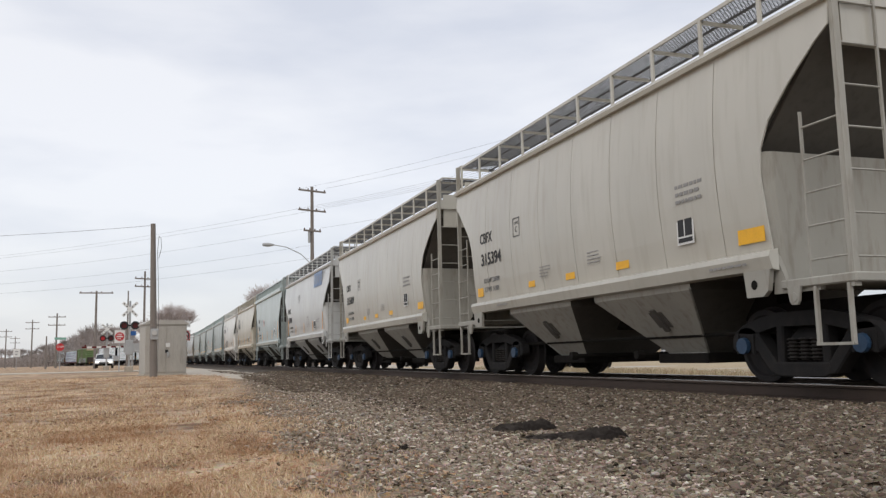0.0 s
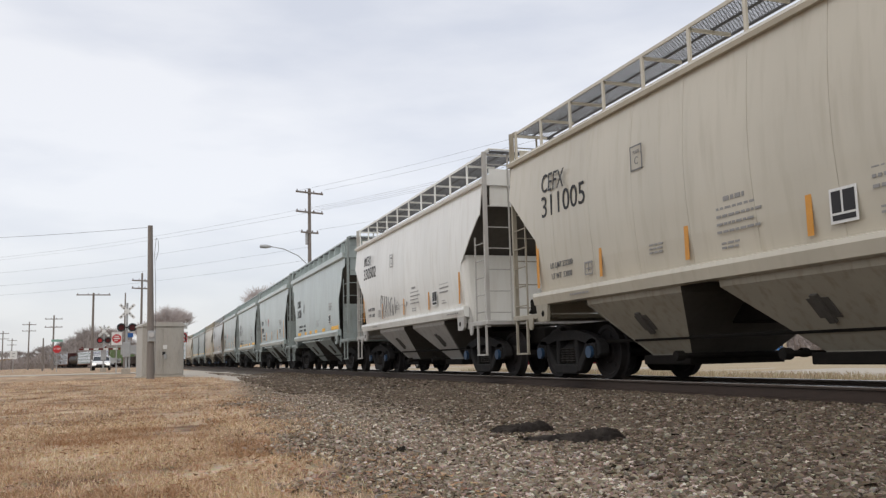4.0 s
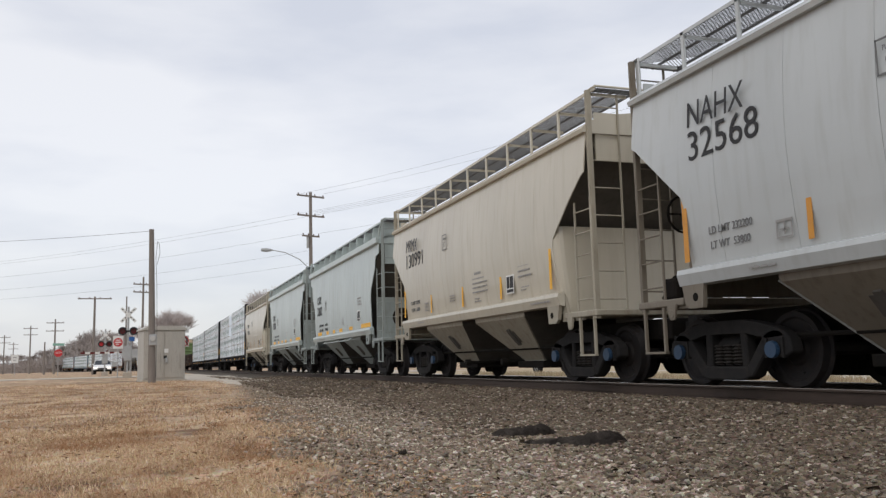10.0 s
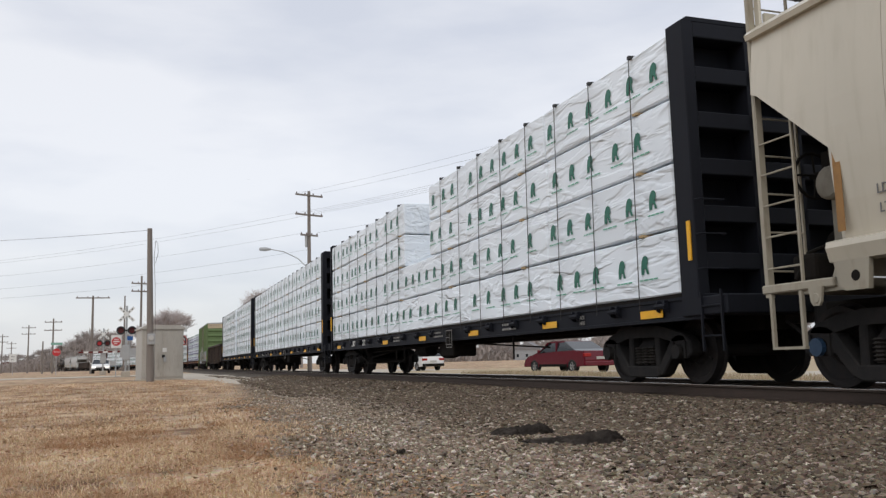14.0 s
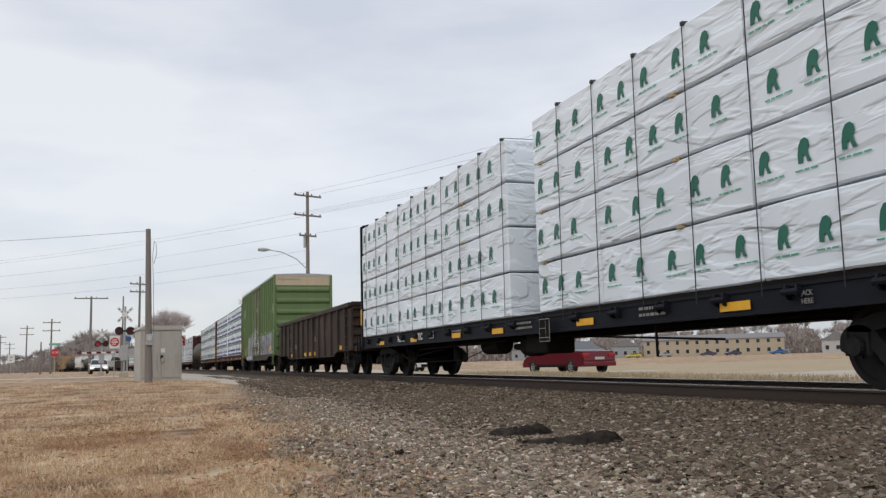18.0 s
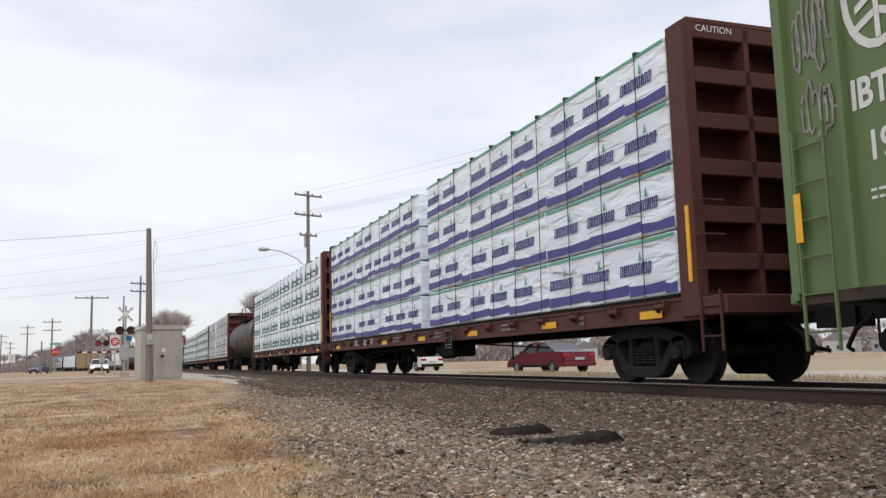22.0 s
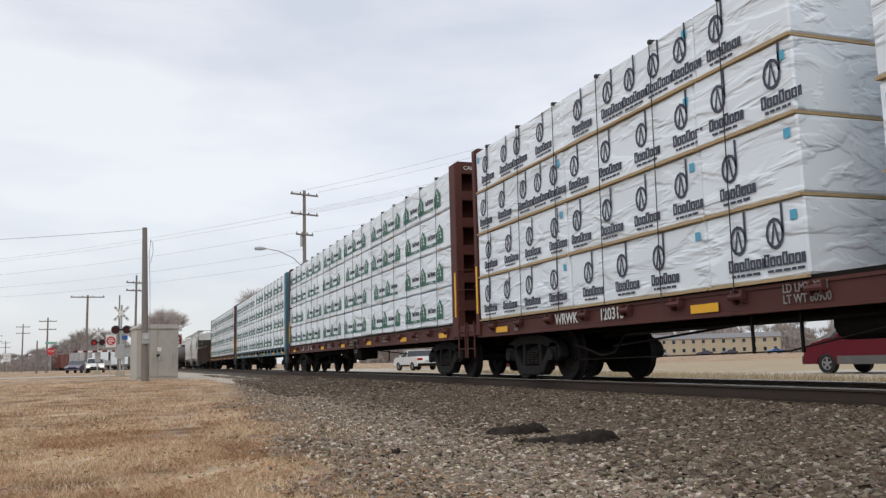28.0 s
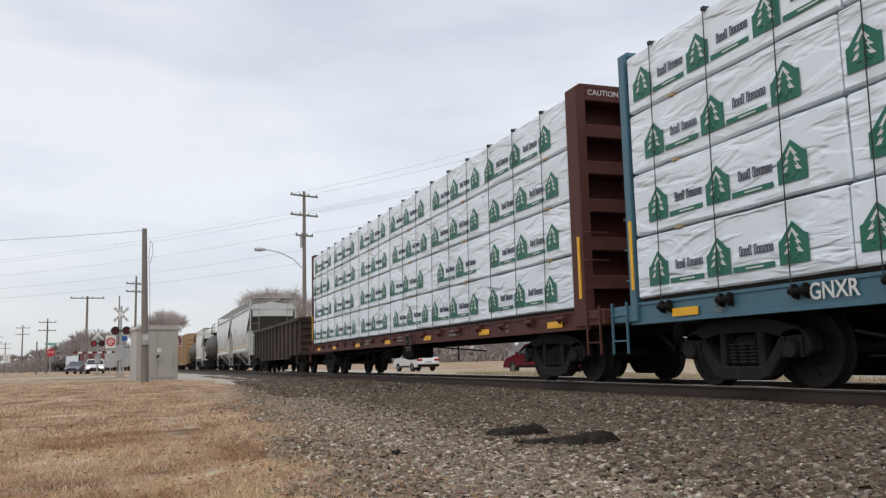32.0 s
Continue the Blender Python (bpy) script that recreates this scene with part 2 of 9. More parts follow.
def wrap_mat(name, col, col2):
    """Slack white plastic sheet with fine diagonal creases."""
    m, t, b, n, l = node_mat(name)
    co, mp, mq = n.new("ShaderNodeTexCoord"), n.new("ShaderNodeMapping"), n.new("ShaderNodeMapping")
    mp.inputs["Rotation"].default_value, mp.inputs["Scale"].default_value = (radians(34), 0, 0), (1.0, 0.5, 2.0)
    mq.inputs["Rotation"].default_value, mq.inputs["Scale"].default_value = (radians(-52), 0, 0), (1.0, 0.55, 1.9)
    n1, n2, n3 = (n.new("ShaderNodeTexNoise") for _ in range(3))
    n1.inputs["Scale"].default_value, n1.inputs["Detail"].default_value, n1.inputs["Distortion"].default_value = 1.5, 3, 0.5
    n2.inputs["Scale"].default_value, n2.inputs["Detail"].default_value, n2.inputs["Distortion"].default_value = 1.2, 3, 0.7
    n3.inputs["Scale"].default_value, n3.inputs["Detail"].default_value = 0.8, 5
    for m_in, n_to in ((mp, n1), (mq, n2)):
        l.new(co.outputs["Object"], m_in.inputs["Vector"])
        l.new(m_in.outputs[0], n_to.inputs["Vector"])
    l.new(co.outputs["Object"], n3.inputs["Vector"])
    mx, info, hsv, mr = n.new("ShaderNodeMix"), n.new("ShaderNodeObjectInfo"), n.new("ShaderNodeHueSaturation"), n.new("ShaderNodeMapRange")
    mx.data_type = "RGBA"
    mx.inputs["A"].default_value, mx.inputs["B"].default_value = (*col, 1), (*col2, 1)
    l.new(n3.outputs["Fac"], mx.inputs["Factor"])
    mr.inputs["To Min"].default_value, mr.inputs["To Max"].default_value = 0.94, 1.04
    l.new(info.outputs["Random"], mr.inputs["Value"])
    l.new(mr.outputs[0], hsv.inputs["Value"])
    l.new(mx.outputs["Result"], hsv.inputs["Color"])
    l.new(hsv.outputs["Color"], b.inputs["Base Color"])
    b.inputs["Roughness"].default_value = 0.33
    b.inputs["Specular IOR Level"].default_value = 0.45
    b1, b2 = n.new("ShaderNodeBump"), n.new("ShaderNodeBump")
    b1.inputs["Strength"].default_value, b1.inputs["Distance"].default_value = 0.6, 0.03
    b2.inputs["Strength"].default_value, b2.inputs["Distance"].default_value = 0.55, 0.028
    for nz, bp, lo, hi in ((n1, b1, 0.44, 0.56), (n2, b2, 0.50, 0.60)):
        fold = n.new("ShaderNodeMapRange")
        fold.interpolation_type = "SMOOTHSTEP"
        fold.inputs["From Min"].default_value, fold.inputs["From Max"].default_value = lo, hi
        l.new(nz.outputs["Fac"], fold.inputs["Value"])
        l.new(fold.outputs[0], bp.inputs["Height"])
    l.new(b1.outputs[0], b2.inputs["Normal"])
    l.new(b2.outputs[0], b.inputs["Normal"])
    return m


WRAP = wrap_mat("lumber_wrap_white", (0.83, 0.89, 0.94), (0.73, 0.79, 0.845))
WOOD = surface("raw_lumber", (0.46, 0.34, 0.19), (0.36, 0.25, 0.13), rough=0.7, scale=3, stretch=(3, 0.4, 8))
STRAP = surface("strap_dark", (0.03, 0.03, 0.03), rough=0.6, scale=9, bump=0.0)
CABINET = surface("cabinet_weathered_metal", (0.42, 0.40, 0.36), (0.36, 0.34, 0.30), rough=0.5, metal=0.1, scale=1.5, stretch=(3, 3, 0.6), bump=0.05)
RUSTY = surface("door_green_rusted", (0.105, 0.155, 0.060), (0.11, 0.105, 0.055), rough=0.65, scale=1.2, amount=0.9, grime=(0.13, 0.085, 0.055), grime_amount=0.9, bump=0.2)
SILVER = surface("spray_silver", (0.38, 0.395, 0.42), (0.15, 0.155, 0.165), rough=0.5, scale=1.5, amount=0.9, grime=(0.05, 0.05, 0.052), grime_amount=0.5, bump=0.0)
GALV = surface("galvanised_steel", (0.40, 0.41, 0.41), (0.33, 0.33, 0.33), rough=0.45, metal=0.4, scale=3, bump=0.05)
GRATE = surface("grating_steel", (0.13, 0.132, 0.135), (0.09, 0.085, 0.08), rough=0.6, metal=0.2, scale=6, bump=0.0)
RAILSIDE = surface("rail_rust", (0.055, 0.036, 0.027), (0.038, 0.027, 0.021), rough=0.75, scale=6, bump=0.3)
RAILTOP = surface("rail_head_polished", (0.45, 0.43, 0.42), rough=0.25, metal=0.9, scale=5, bump=0.02)
TIE = surface("tie_wood", (0.075, 0.055, 0.042), (0.045, 0.035, 0.028), rough=0.85, scale=2, stretch=(1, 6, 6), bump=0.5)
POLE = surface("pole_wood_weathered", (0.21, 0.185, 0.165), (0.15, 0.13, 0.115), rough=0.85, scale=3, stretch=(6, 6, 0.5), bump=0.5)
INSUL = surface("insulator_porcelain", (0.10, 0.06, 0.045), rough=0.3, scale=9, bump=0.0)
WIRE = surface("wire_dark", (0.16, 0.16, 0.17), rough=0.6, scale=9, bump=0.0)
CLOTH = surface("cloth_dark_grey_brown", (0.088, 0.074, 0.064), (0.030, 0.025, 0.022), rough=0.95, spec=0.1, scale=5, amount=0.9, bump=0.6, bump_scale=30)
CONCRETE = surface("concrete", (0.42, 0.375, 0.31), (0.34, 0.295, 0.24), rough=0.9, scale=0.9, bump=0.35, bump_scale=50)
BARK = surface("bark_grey_brown", (0.30, 0.265, 0.245), (0.22, 0.195, 0.175), rough=0.9, scale=2, bump=0.5)
# Far branches carry distance haze in their base colour
FAR_TWIG = surface("far_twigs_hazed_grey_brown", (0.34, 0.298, 0.275), (0.26, 0.225, 0.205), rough=0.95, scale=0.06, bump=0.0)
TWIG = surface("twigs_grey_brown", (0.46, 0.41, 0.39), (0.36, 0.32, 0.30), rough=0.9, scale=0.5, bump=0.0)


def ground_mat():
    """Straw-coloured winter turf with bare patches, grading to gravel by the track."""
    m, t, b, n, l = node_mat("winter_turf")
    co = n.new("ShaderNodeTexCoord")
    noises = []
    for s, d in ((0.22, 6), (1.7, 5), (14.0, 4), (70.0, 3)):
        q = n.new("ShaderNodeTexNoise")
        q.inputs["Scale"].default_value, q.inputs["Detail"].default_value = s, d
        l.new(co.outputs["Object"], q.inputs["Vector"])
        noises.append(q)
    ramp = n.new("ShaderNodeValToRGB")
    e = ramp.color_ramp.elements
    e[0].position, e[0].color = 0.36, (0.19, 0.108, 0.062, 1)
    e[1].position, e[1].color = 0.72, (0.55, 0.415, 0.270, 1)
    mid = e.new(0.5)
    mid.color = (0.40, 0.275, 0.168, 1)
    mx = n.new("ShaderNodeMix")
    mx.data_type, mx.blend_type = "RGBA", "OVERLAY"
    mx.inputs["Factor"].default_value = 0.55
    l.new(noises[1].outputs["Fac"], ramp.inputs["Fac"])
    l.new(ramp.outputs["Color"], mx.inputs["A"])
    l.new(noises[2].outputs["Color"], mx.inputs["B"])
    hs = n.new("ShaderNodeHueSaturation")
    hs.inputs["Saturation"].default_value = 0.9
    mr = n.new("ShaderNodeMapRange")
    mr.inputs["From Min"].default_value, mr.inputs["From Max"].default_value = 0.3, 0.7
    mr.inputs["To Min"].default_value, mr.inputs["To Max"].default_value = 0.68, 1.25
    l.new(noises[0].outputs["Fac"], mr.inputs["Value"])
    l.new(mr.outputs[0], hs.inputs["Value"])
    l.new(mx.outputs["Result"], hs.inputs["Color"])
    # gravel takes over towards the track, with a ragged edge
    sep = n.new("ShaderNodeSeparateXYZ")
    l.new(co.outputs["Object"], sep.inputs[0])
    slope, rag, edge, fac = (n.new("ShaderNodeMath") for _ in range(4))
    slope.operation, rag.operation, edge.operation = "MULTIPLY_ADD", "MULTIPLY_ADD", "ADD"
    slope.inputs[1].default_value = -0.062
    l.new(sep.outputs["Y"], slope.inputs[0])
    l.new(sep.outputs["X"], slope.inputs[2])
    rag.inputs[1].default_value, rag.inputs[2].default_value = 1.3, -0.65
    l.new(noises[1].outputs["Fac"], rag.inputs[0])
    l.new(slope.outputs[0], edge.inputs[0])
    l.new(rag.outputs[0], edge.inputs[1])
    ms = n.new("ShaderNodeMapRange")
    ms.interpolation_type = "SMOOTHSTEP"
    ms.inputs["From Min"].default_value, ms.inputs["From Max"].default_value = 0.45, 1.35
    l.new(edge.outputs[0], ms.inputs["Value"])
    lim = n.new("ShaderNodeMapRange")
    lim.inputs["From Min"].default_value, lim.inputs["From Max"].default_value = 11.5, 12.6
    lim.inputs["To Min"].default_value, lim.inputs["To Max"].default_value = 1.0, 0.0
    l.new(sep.outputs["X"], lim.inputs["Value"])
    fac.operation = "MULTIPLY"
    l.new(ms.outputs[0], fac.inputs[0])
    l.new(lim.outputs[0], fac.inputs[1])
    gr = n.new("ShaderNodeValToRGB")
    gr.color_ramp.elements[0].position, gr.color_ramp.elements[0].color = 0.35, (0.10, 0.080, 0.060, 1)
    gr.color_ramp.elements[1].position, gr.color_ramp.elements[1].color = 0.68, (0.30, 0.245, 0.185, 1)
    l.new(noises[2].outputs["Fac"], gr.inputs["Fac"])
    gm = n.new("ShaderNodeMix")
    gm.data_type = "RGBA"
    l.new(fac.outputs[0], gm.inputs["Factor"])
    l.new(hs.outputs["Color"], gm.inputs["A"])
    l.new(gr.outputs["Color"], gm.inputs["B"])
    l.new(gm.outputs["Result"], b.inputs["Base Color"])
    b.inputs["Roughness"].default_value = 0.95
    b.inputs["Specular IOR Level"].default_value = 0.1
    bp = n.new("ShaderNodeBump")
    bp.inputs["Strength"].default_value, bp.inputs["Distance"].default_value = 0.6, 0.03
    l.new(noises[3].outputs["Fac"], bp.inputs["Height"])
    l.new(bp.outputs[0], b.inputs["Normal"])
    return m


TURF = ground_mat()
GRAVEL = surface("ballast_gravel_bed", (0.085, 0.068, 0.051), (0.05, 0.040, 0.030), rough=0.9, scale=2.0, grime=(0.10, 0.082, 0.062),
                 grime_amount=0.4, bump=1.0, bump_scale=22.0, dist=0.04)
STRAW = surface("dry_field_grass", (0.39, 0.31, 0.20), (0.31, 0.24, 0.15), rough=0.95, scale=0.4, bump=0.8, bump_scale=20, dist=0.05)


def island_mat(name, cols, rough=0.9, patch=None):
    """A colour for each loose piece of a joined mesh."""
    m, t, b, n, l = node_mat(name)
    geo, ramp = n.new("ShaderNodeNewGeometry"), n.new("ShaderNodeValToRGB")
    ramp.color_ramp.interpolation = "LINEAR"
    e = ramp.color_ramp.elements
    while len(e) < len(cols):
        e.new(0.5)
    for i, c in enumerate(cols):
        e[i].position, e[i].color = i / (len(cols) - 1), (*c, 1)
    co, nz, mx = n.new("ShaderNodeTexCoord"), n.new("ShaderNodeTexNoise"), n.new("ShaderNodeMix")
    nz.inputs["Scale"].default_value = 45
    mx.data_type, mx.blend_type = "RGBA", "OVERLAY"
    mx.inputs["Factor"].default_value = 0.4
    l.new(geo.outputs["Random Per Island"], ramp.inputs["Fac"])
    l.new(co.outputs["Object"], nz.inputs["Vector"])
    l.new(ramp.outputs["Color"], mx.inputs["A"])
    l.new(nz.outputs["Color"], mx.inputs["B"])
    last = mx.outputs["Result"]
    if patch:
        n2, r2, m2 = n.new("ShaderNodeTexNoise"), n.new("ShaderNodeMapRange"), n.new("ShaderNodeMix")
        n2.inputs["Scale"].default_value, n2.inputs["Detail"].default_value, n2.inputs["Roughness"].default_value = 0.75, 7, 0.68
        r2.inputs["From Min"].default_value, r2.inputs["From Max"].default_value, r2.inputs["To Max"].default_value = 0.46, 0.60, 0.88
        m2.data_type = "RGBA"
        m2.inputs["B"].default_value = (*patch, 1)
        l.new(co.outputs["Object"], n2.inputs["Vector"])
        l.new(n2.outputs["Fac"], r2.inputs["Value"])
        l.new(r2.outputs[0], m2.inputs["Factor"])
        l.new(last, m2.inputs["A"])
        last = m2.outputs["Result"]
    l.new(last, b.inputs["Base Color"])
    b.inputs["Roughness"].default_value = rough
    b.inputs["Specular IOR Level"].default_value = 0.15
    return m


STONES = island_mat("ballast_stones", [(0.047, 0.034, 0.026), (0.102, 0.079, 0.056), (0.141, 0.109, 0.080), (0.072, 0.053, 0.039), (0.170, 0.134, 0.099), (0.110, 0.080, 0.056), (0.094, 0.075, 0.057), (0.153, 0.118, 0.085), (0.196, 0.158, 0.119), (0.357, 0.301, 0.244)])
FINE_GRAVEL = island_mat("fine_tan_gravel", [(0.084, 0.064, 0.047), (0.228, 0.179, 0.134), (0.307, 0.248, 0.188), (0.148, 0.113, 0.082), (0.258, 0.206, 0.155), (0.187, 0.137, 0.096), (0.356, 0.297, 0.237), (0.613, 0.539, 0.446)])
BLADES = island_mat("dry_grass_blades", [(0.565, 0.405, 0.250), (0.665, 0.510, 0.342), (0.400, 0.245, 0.135), (0.610, 0.453, 0.290), (0.735, 0.600, 0.435)], patch=(0.315, 0.168, 0.086))
LEAF_LITTER = island_mat("dead_leaves", [(0.20, 0.11, 0.060), (0.32, 0.19, 0.105), (0.25, 0.15, 0.085), (0.42, 0.29, 0.18), (0.15, 0.09, 0.055)])
STRAW_BLADES = island_mat("pale_straw_blades", [(0.39, 0.325, 0.22), (0.46, 0.39, 0.275), (0.31, 0.245, 0.155), (0.415, 0.35, 0.24)])
LONE_STONE, _t, _b, _n, _l = node_mat("lone_stone")
_i, _r, _z, _m, _c = (_n.new(q) for q in ("ShaderNodeObjectInfo", "ShaderNodeValToRGB", "ShaderNodeTexNoise", "ShaderNodeMix", "ShaderNodeTexCoord"))
_r.color_ramp.elements[0].color, _r.color_ramp.elements[1].color = (0.09, 0.073, 0.056, 1), (0.40, 0.35, 0.28, 1)
_z.inputs["Scale"].default_value = 4.0
_m.data_type, _m.blend_type = "RGBA", "OVERLAY"
_m.inputs["Factor"].default_value = 0.5
_l.new(_i.outputs["Random"], _r.inputs["Fac"])
_l.new(_c.outputs["Object"], _z.inputs["Vector"])
_l.new(_r.outputs["Color"], _m.inputs["A"])
_l.new(_z.outputs["Color"], _m.inputs["B"])
_l.new(_m.outputs["Result"], _b.inputs["Base Color"])
_b.inputs["Roughness"].default_value = 0.9
GLASS, _t, _b, _n, _l = node_mat("car_glass_dark")
_b.inputs["Base Color"].default_value, _b.inputs["Roughness"].default_value = (0.02, 0.025, 0.03, 1), 0.08
TYRE = surface("tyre_rubber", (0.02, 0.02, 0.02), rough=0.85, scale=20)
CHROME = surface("alloy_rim", (0.5, 0.5, 0.5), rough=0.3, metal=0.8, scale=20, bump=0.0)
TRIM_GREY = surface("bumper_grey_plastic", (0.13, 0.125, 0.12), rough=0.6, scale=6, bump=0.1)
CAR_WHITE = surface("car_paint_white", (0.72, 0.72, 0.72), rough=0.25, scale=2, amount=0.1, grime_amount=0.05, bump=0.0)
CAR_RED = surface("car_paint_red", (0.12, 0.008, 0.018), rough=0.25, scale=2, amount=0.1, grime_amount=0.05, bump=0.0)
CAR_DARK = surface("car_paint_purple_grey", (0.07, 0.06, 0.10), rough=0.25, scale=2, amount=0.1, grime_amount=0.05, bump=0.0)
CAR_SILVER = surface("car_paint_silver", (0.38, 0.39, 0.40), rough=0.25, metal=0.3, scale=2, amount=0.1, grime_amount=0.05, bump=0.0)
RED_LENS = glow("signal_lens_red_lit", (0.42, 0.02, 0.025), 0.22)
RED_DIM = surface("signal_lens_red_dark", (0.12, 0.012, 0.012), rough=0.25, scale=9, bump=0.0)
HEADLIGHT = glow("headlamp_lit", (1.0, 0.95, 0.85), 1.2)
TAIL_RED = surface("tail_lamp_red", (0.35, 0.01, 0.01), rough=0.2, scale=9, bump=0.0)
SIGN_RED = surface("sign_red", (0.52, 0.03, 0.035), rough=0.5, scale=6, bump=0.0)
SIGN_BLUE = surface("sign_blue", (0.03, 0.12, 0.36), rough=0.5, scale=6, bump=0.0)
SIGN_GREEN = surface("sign_green", (0.22, 0.42, 0.34), rough=0.5, scale=6, bump=0.0)
BUFF = surface("buff_wall", (0.44, 0.37, 0.27), (0.38, 0.315, 0.225), rough=0.85, scale=0.8)
ROOFDK = surface("roof_shingle_dark", (0.22, 0.215, 0.22), rough=0.9, scale=1.5)
HOUSE_W = surface("house_siding_white", (0.50, 0.49, 0.47), rough=0.8, scale=1.2)
HOUSE_G = surface("house_siding_grey", (0.32, 0.33, 0.34), rough=0.8, scale=1.2)


# ---- mesh helpers ----
def block(bm, x0, x1, y0, y1, z0, z1):
    v = [bm.verts.new((x, y, z)) for z in (z0, z1) for y in (y0, y1) for x in (x0, x1)]
    for f in ((0, 2, 3, 1), (4, 5, 7, 6), (0, 1, 5, 4), (2, 6, 7, 3), (0, 4, 6, 2), (1, 3, 7, 5)):
        bm.faces.new([v[i] for i in f])
    return v


def rounded(bm, x0, x1, y0, y1, z0, z1, r=0.02, seg=1):
    b2 = bmesh.new()
    block(b2, x0, x1, y0, y1, z0, z1)
    bmesh.ops.bevel(b2, geom=b2.edges[:], offset=r, segments=seg, affect="EDGES", profile=0.5)
    merge(bm, b2)


def merge(bm, b2, m=None):
    vs = {v: bm.verts.new(m @ v.co if m else v.co) for v in b2.verts}
    for f in b2.faces:
        bm.faces.new([vs[v] for v in f.verts])
    b2.free()


def bar(bm, a, b, r, seg=6, r2=None):
    """A round bar from a to b, tapering to r2."""
    a, b = Vector(a), Vector(b)
    d = (b - a).normalized()
    u = d.orthogonal().normalized()
    w = d.cross(u)
    r2 = r if r2 is None else r2
    rings = []
    for p, q in ((a, r), (b, r2)):
        rings.append([bm.verts.new(p + (u * math.cos(6.28319 * k / seg) + w * math.sin(6.28319 * k / seg)) * q) for k in range(seg)])
    for k in range(seg):
        bm.faces.new((rings[0][k], rings[0][(k + 1) % seg], rings[1][(k + 1) % seg], rings[1][k]))
    bm.faces.new(rings[0][::-1])
    bm.faces.new(rings[1])


def pipe(bm, pts, r, seg=6):
    """One continuous bent tube through the points."""
    pts = [Vector(p) for p in pts]
    rings, u = [], None
    for i, p in enumerate(pts):
        t = (pts[min(i + 1, len(pts) - 1)] - pts[max(i - 1, 0)]).normalized()
        if u is None:
            u = t.cross(Vector((0, 0, 1)) if abs(t.z) < 0.9 else Vector((1, 0, 0)))
        u = (u - t * u.dot(t)).normalized()
        v = t.cross(u)
        rings.append([bm.verts.new(p + (u * math.cos(6.2832 * k / seg) + v * math.sin(6.2832 * k / seg)) * r) for k in range(seg)])
    for a, b in zip(rings, rings[1:]):
        for k in range(seg):
            bm.faces.new((a[k], a[(k + 1) % seg], b[(k + 1) % seg], b[k]))
    bm.faces.new(rings[0][::-1])
    bm.faces.new(rings[-1])


def prism(bm, poly, axis, a, b):
    """A polygon drawn in the two other axes (in x, y, z order), pushed along axis from a to b."""
    def at(p, q):
        c = list(p)
        c.insert("xyz".index(axis), q)
        return c
    va = [bm.verts.new(at(p, a)) for p in poly]
    vb = [bm.verts.new(at(p, b)) for p in poly]
    n = len(poly)
    for k in range(n):
        bm.faces.new((va[k], va[(k + 1) % n], vb[(k + 1) % n], vb[k]))
    bm.faces.new(va[::-1])
    bm.faces.new(vb)


def lathe(bm, prof, axis="x", seg=24, centre=(0, 0, 0)):
    """Turns (offset along axis, radius) pairs round an axis."""
    rings = []
    for o, r in prof:
        ring = []
        for k in range(seg):
            c, s = math.cos(2 * math.pi * k / seg) * r, math.sin(2 * math.pi * k / seg) * r
            p = {"x": (o, c, s), "y": (c, o, s), "z": (c, s, o)}[axis]
            ring.append(bm.verts.new((p[0] + centre[0], p[1] + centre[1], p[2] + centre[2])))
        rings.append(ring)
    for r0, r1 in zip(rings, rings[1:]):
        for k in range(seg):
            bm.faces.new((r0[k], r0[(k + 1) % seg], r1[(k + 1) % seg], r1[k]))
    bm.faces.new(rings[0][::-1])
    bm.faces.new(rings[-1])


def flat(bm, poly, x):
    """A thin plate in the plane of constant x, its outline given as (y, z)."""
    prism(bm, poly, "x", x - 0.002, x + 0.002)


def rect(bm, y0, y1, z0, z1, x):
    flat(bm, [(y0, z0), (y1, z0), (y1, z1), (y0, z1)], x)


def to_mesh(name, bm, material, smooth=False):
    bmesh.ops.recalc_face_normals(bm, faces=bm.faces[:])
    me = bpy.data.meshes.new(name)
    bm.to_mesh(me)
    bm.free()
    for m in material if isinstance(material, (list, tuple)) else (material,):
        me.materials.append(m)
    if smooth:
        me.polygons.foreach_set("use_smooth", [True] * len(me.polygons))
    return me


def part(name, bm, material, parent, label="", smooth=False):
    ob = new(name, to_mesh(name, bm, material, smooth))
    ob.parent = parent
    if label:
        tagged(ob, label)
    return ob


def again(ob, m, parent=None):
    """One more of a part on the same mesh, with its own parts, at m."""
    c = copy_thing(ob, m)
    if parent:
        c.parent = parent
    return c


def thing(name, bm, material, label, category, group="", kind="", smooth=False):
    return tagged(new(name, to_mesh(name, bm, material, smooth)), label, category, group, kind)


def root(name, label, category, group="", m=None):
    e = tagged(new(name), label, category, group)
    e.empty_display_size = 0.3
    if m:
        e.matrix_basis = m
    return e


def lettering(text, size, material, parent, m, name="lettering", bold=0.0):
    """Writing as a mesh in the built-in font; m places it, its x to the right of the reader."""
    cu = bpy.data.curves.new(name, "FONT")
    cu.body, cu.size, cu.offset, cu.extrude = text, size, bold, 0.002
    cu.align_x, cu.align_y, cu.resolution_u = "LEFT", "BOTTOM", 3
    tmp = new(name, cu)
    me = bpy.data.meshes.new_from_object(tmp)
    bpy.data.objects.remove(tmp)
    me.materials.clear()
    me.materials.append(material)
    ob = new(name, me)
    ob.parent, ob.matrix_basis = parent, m
    return ob


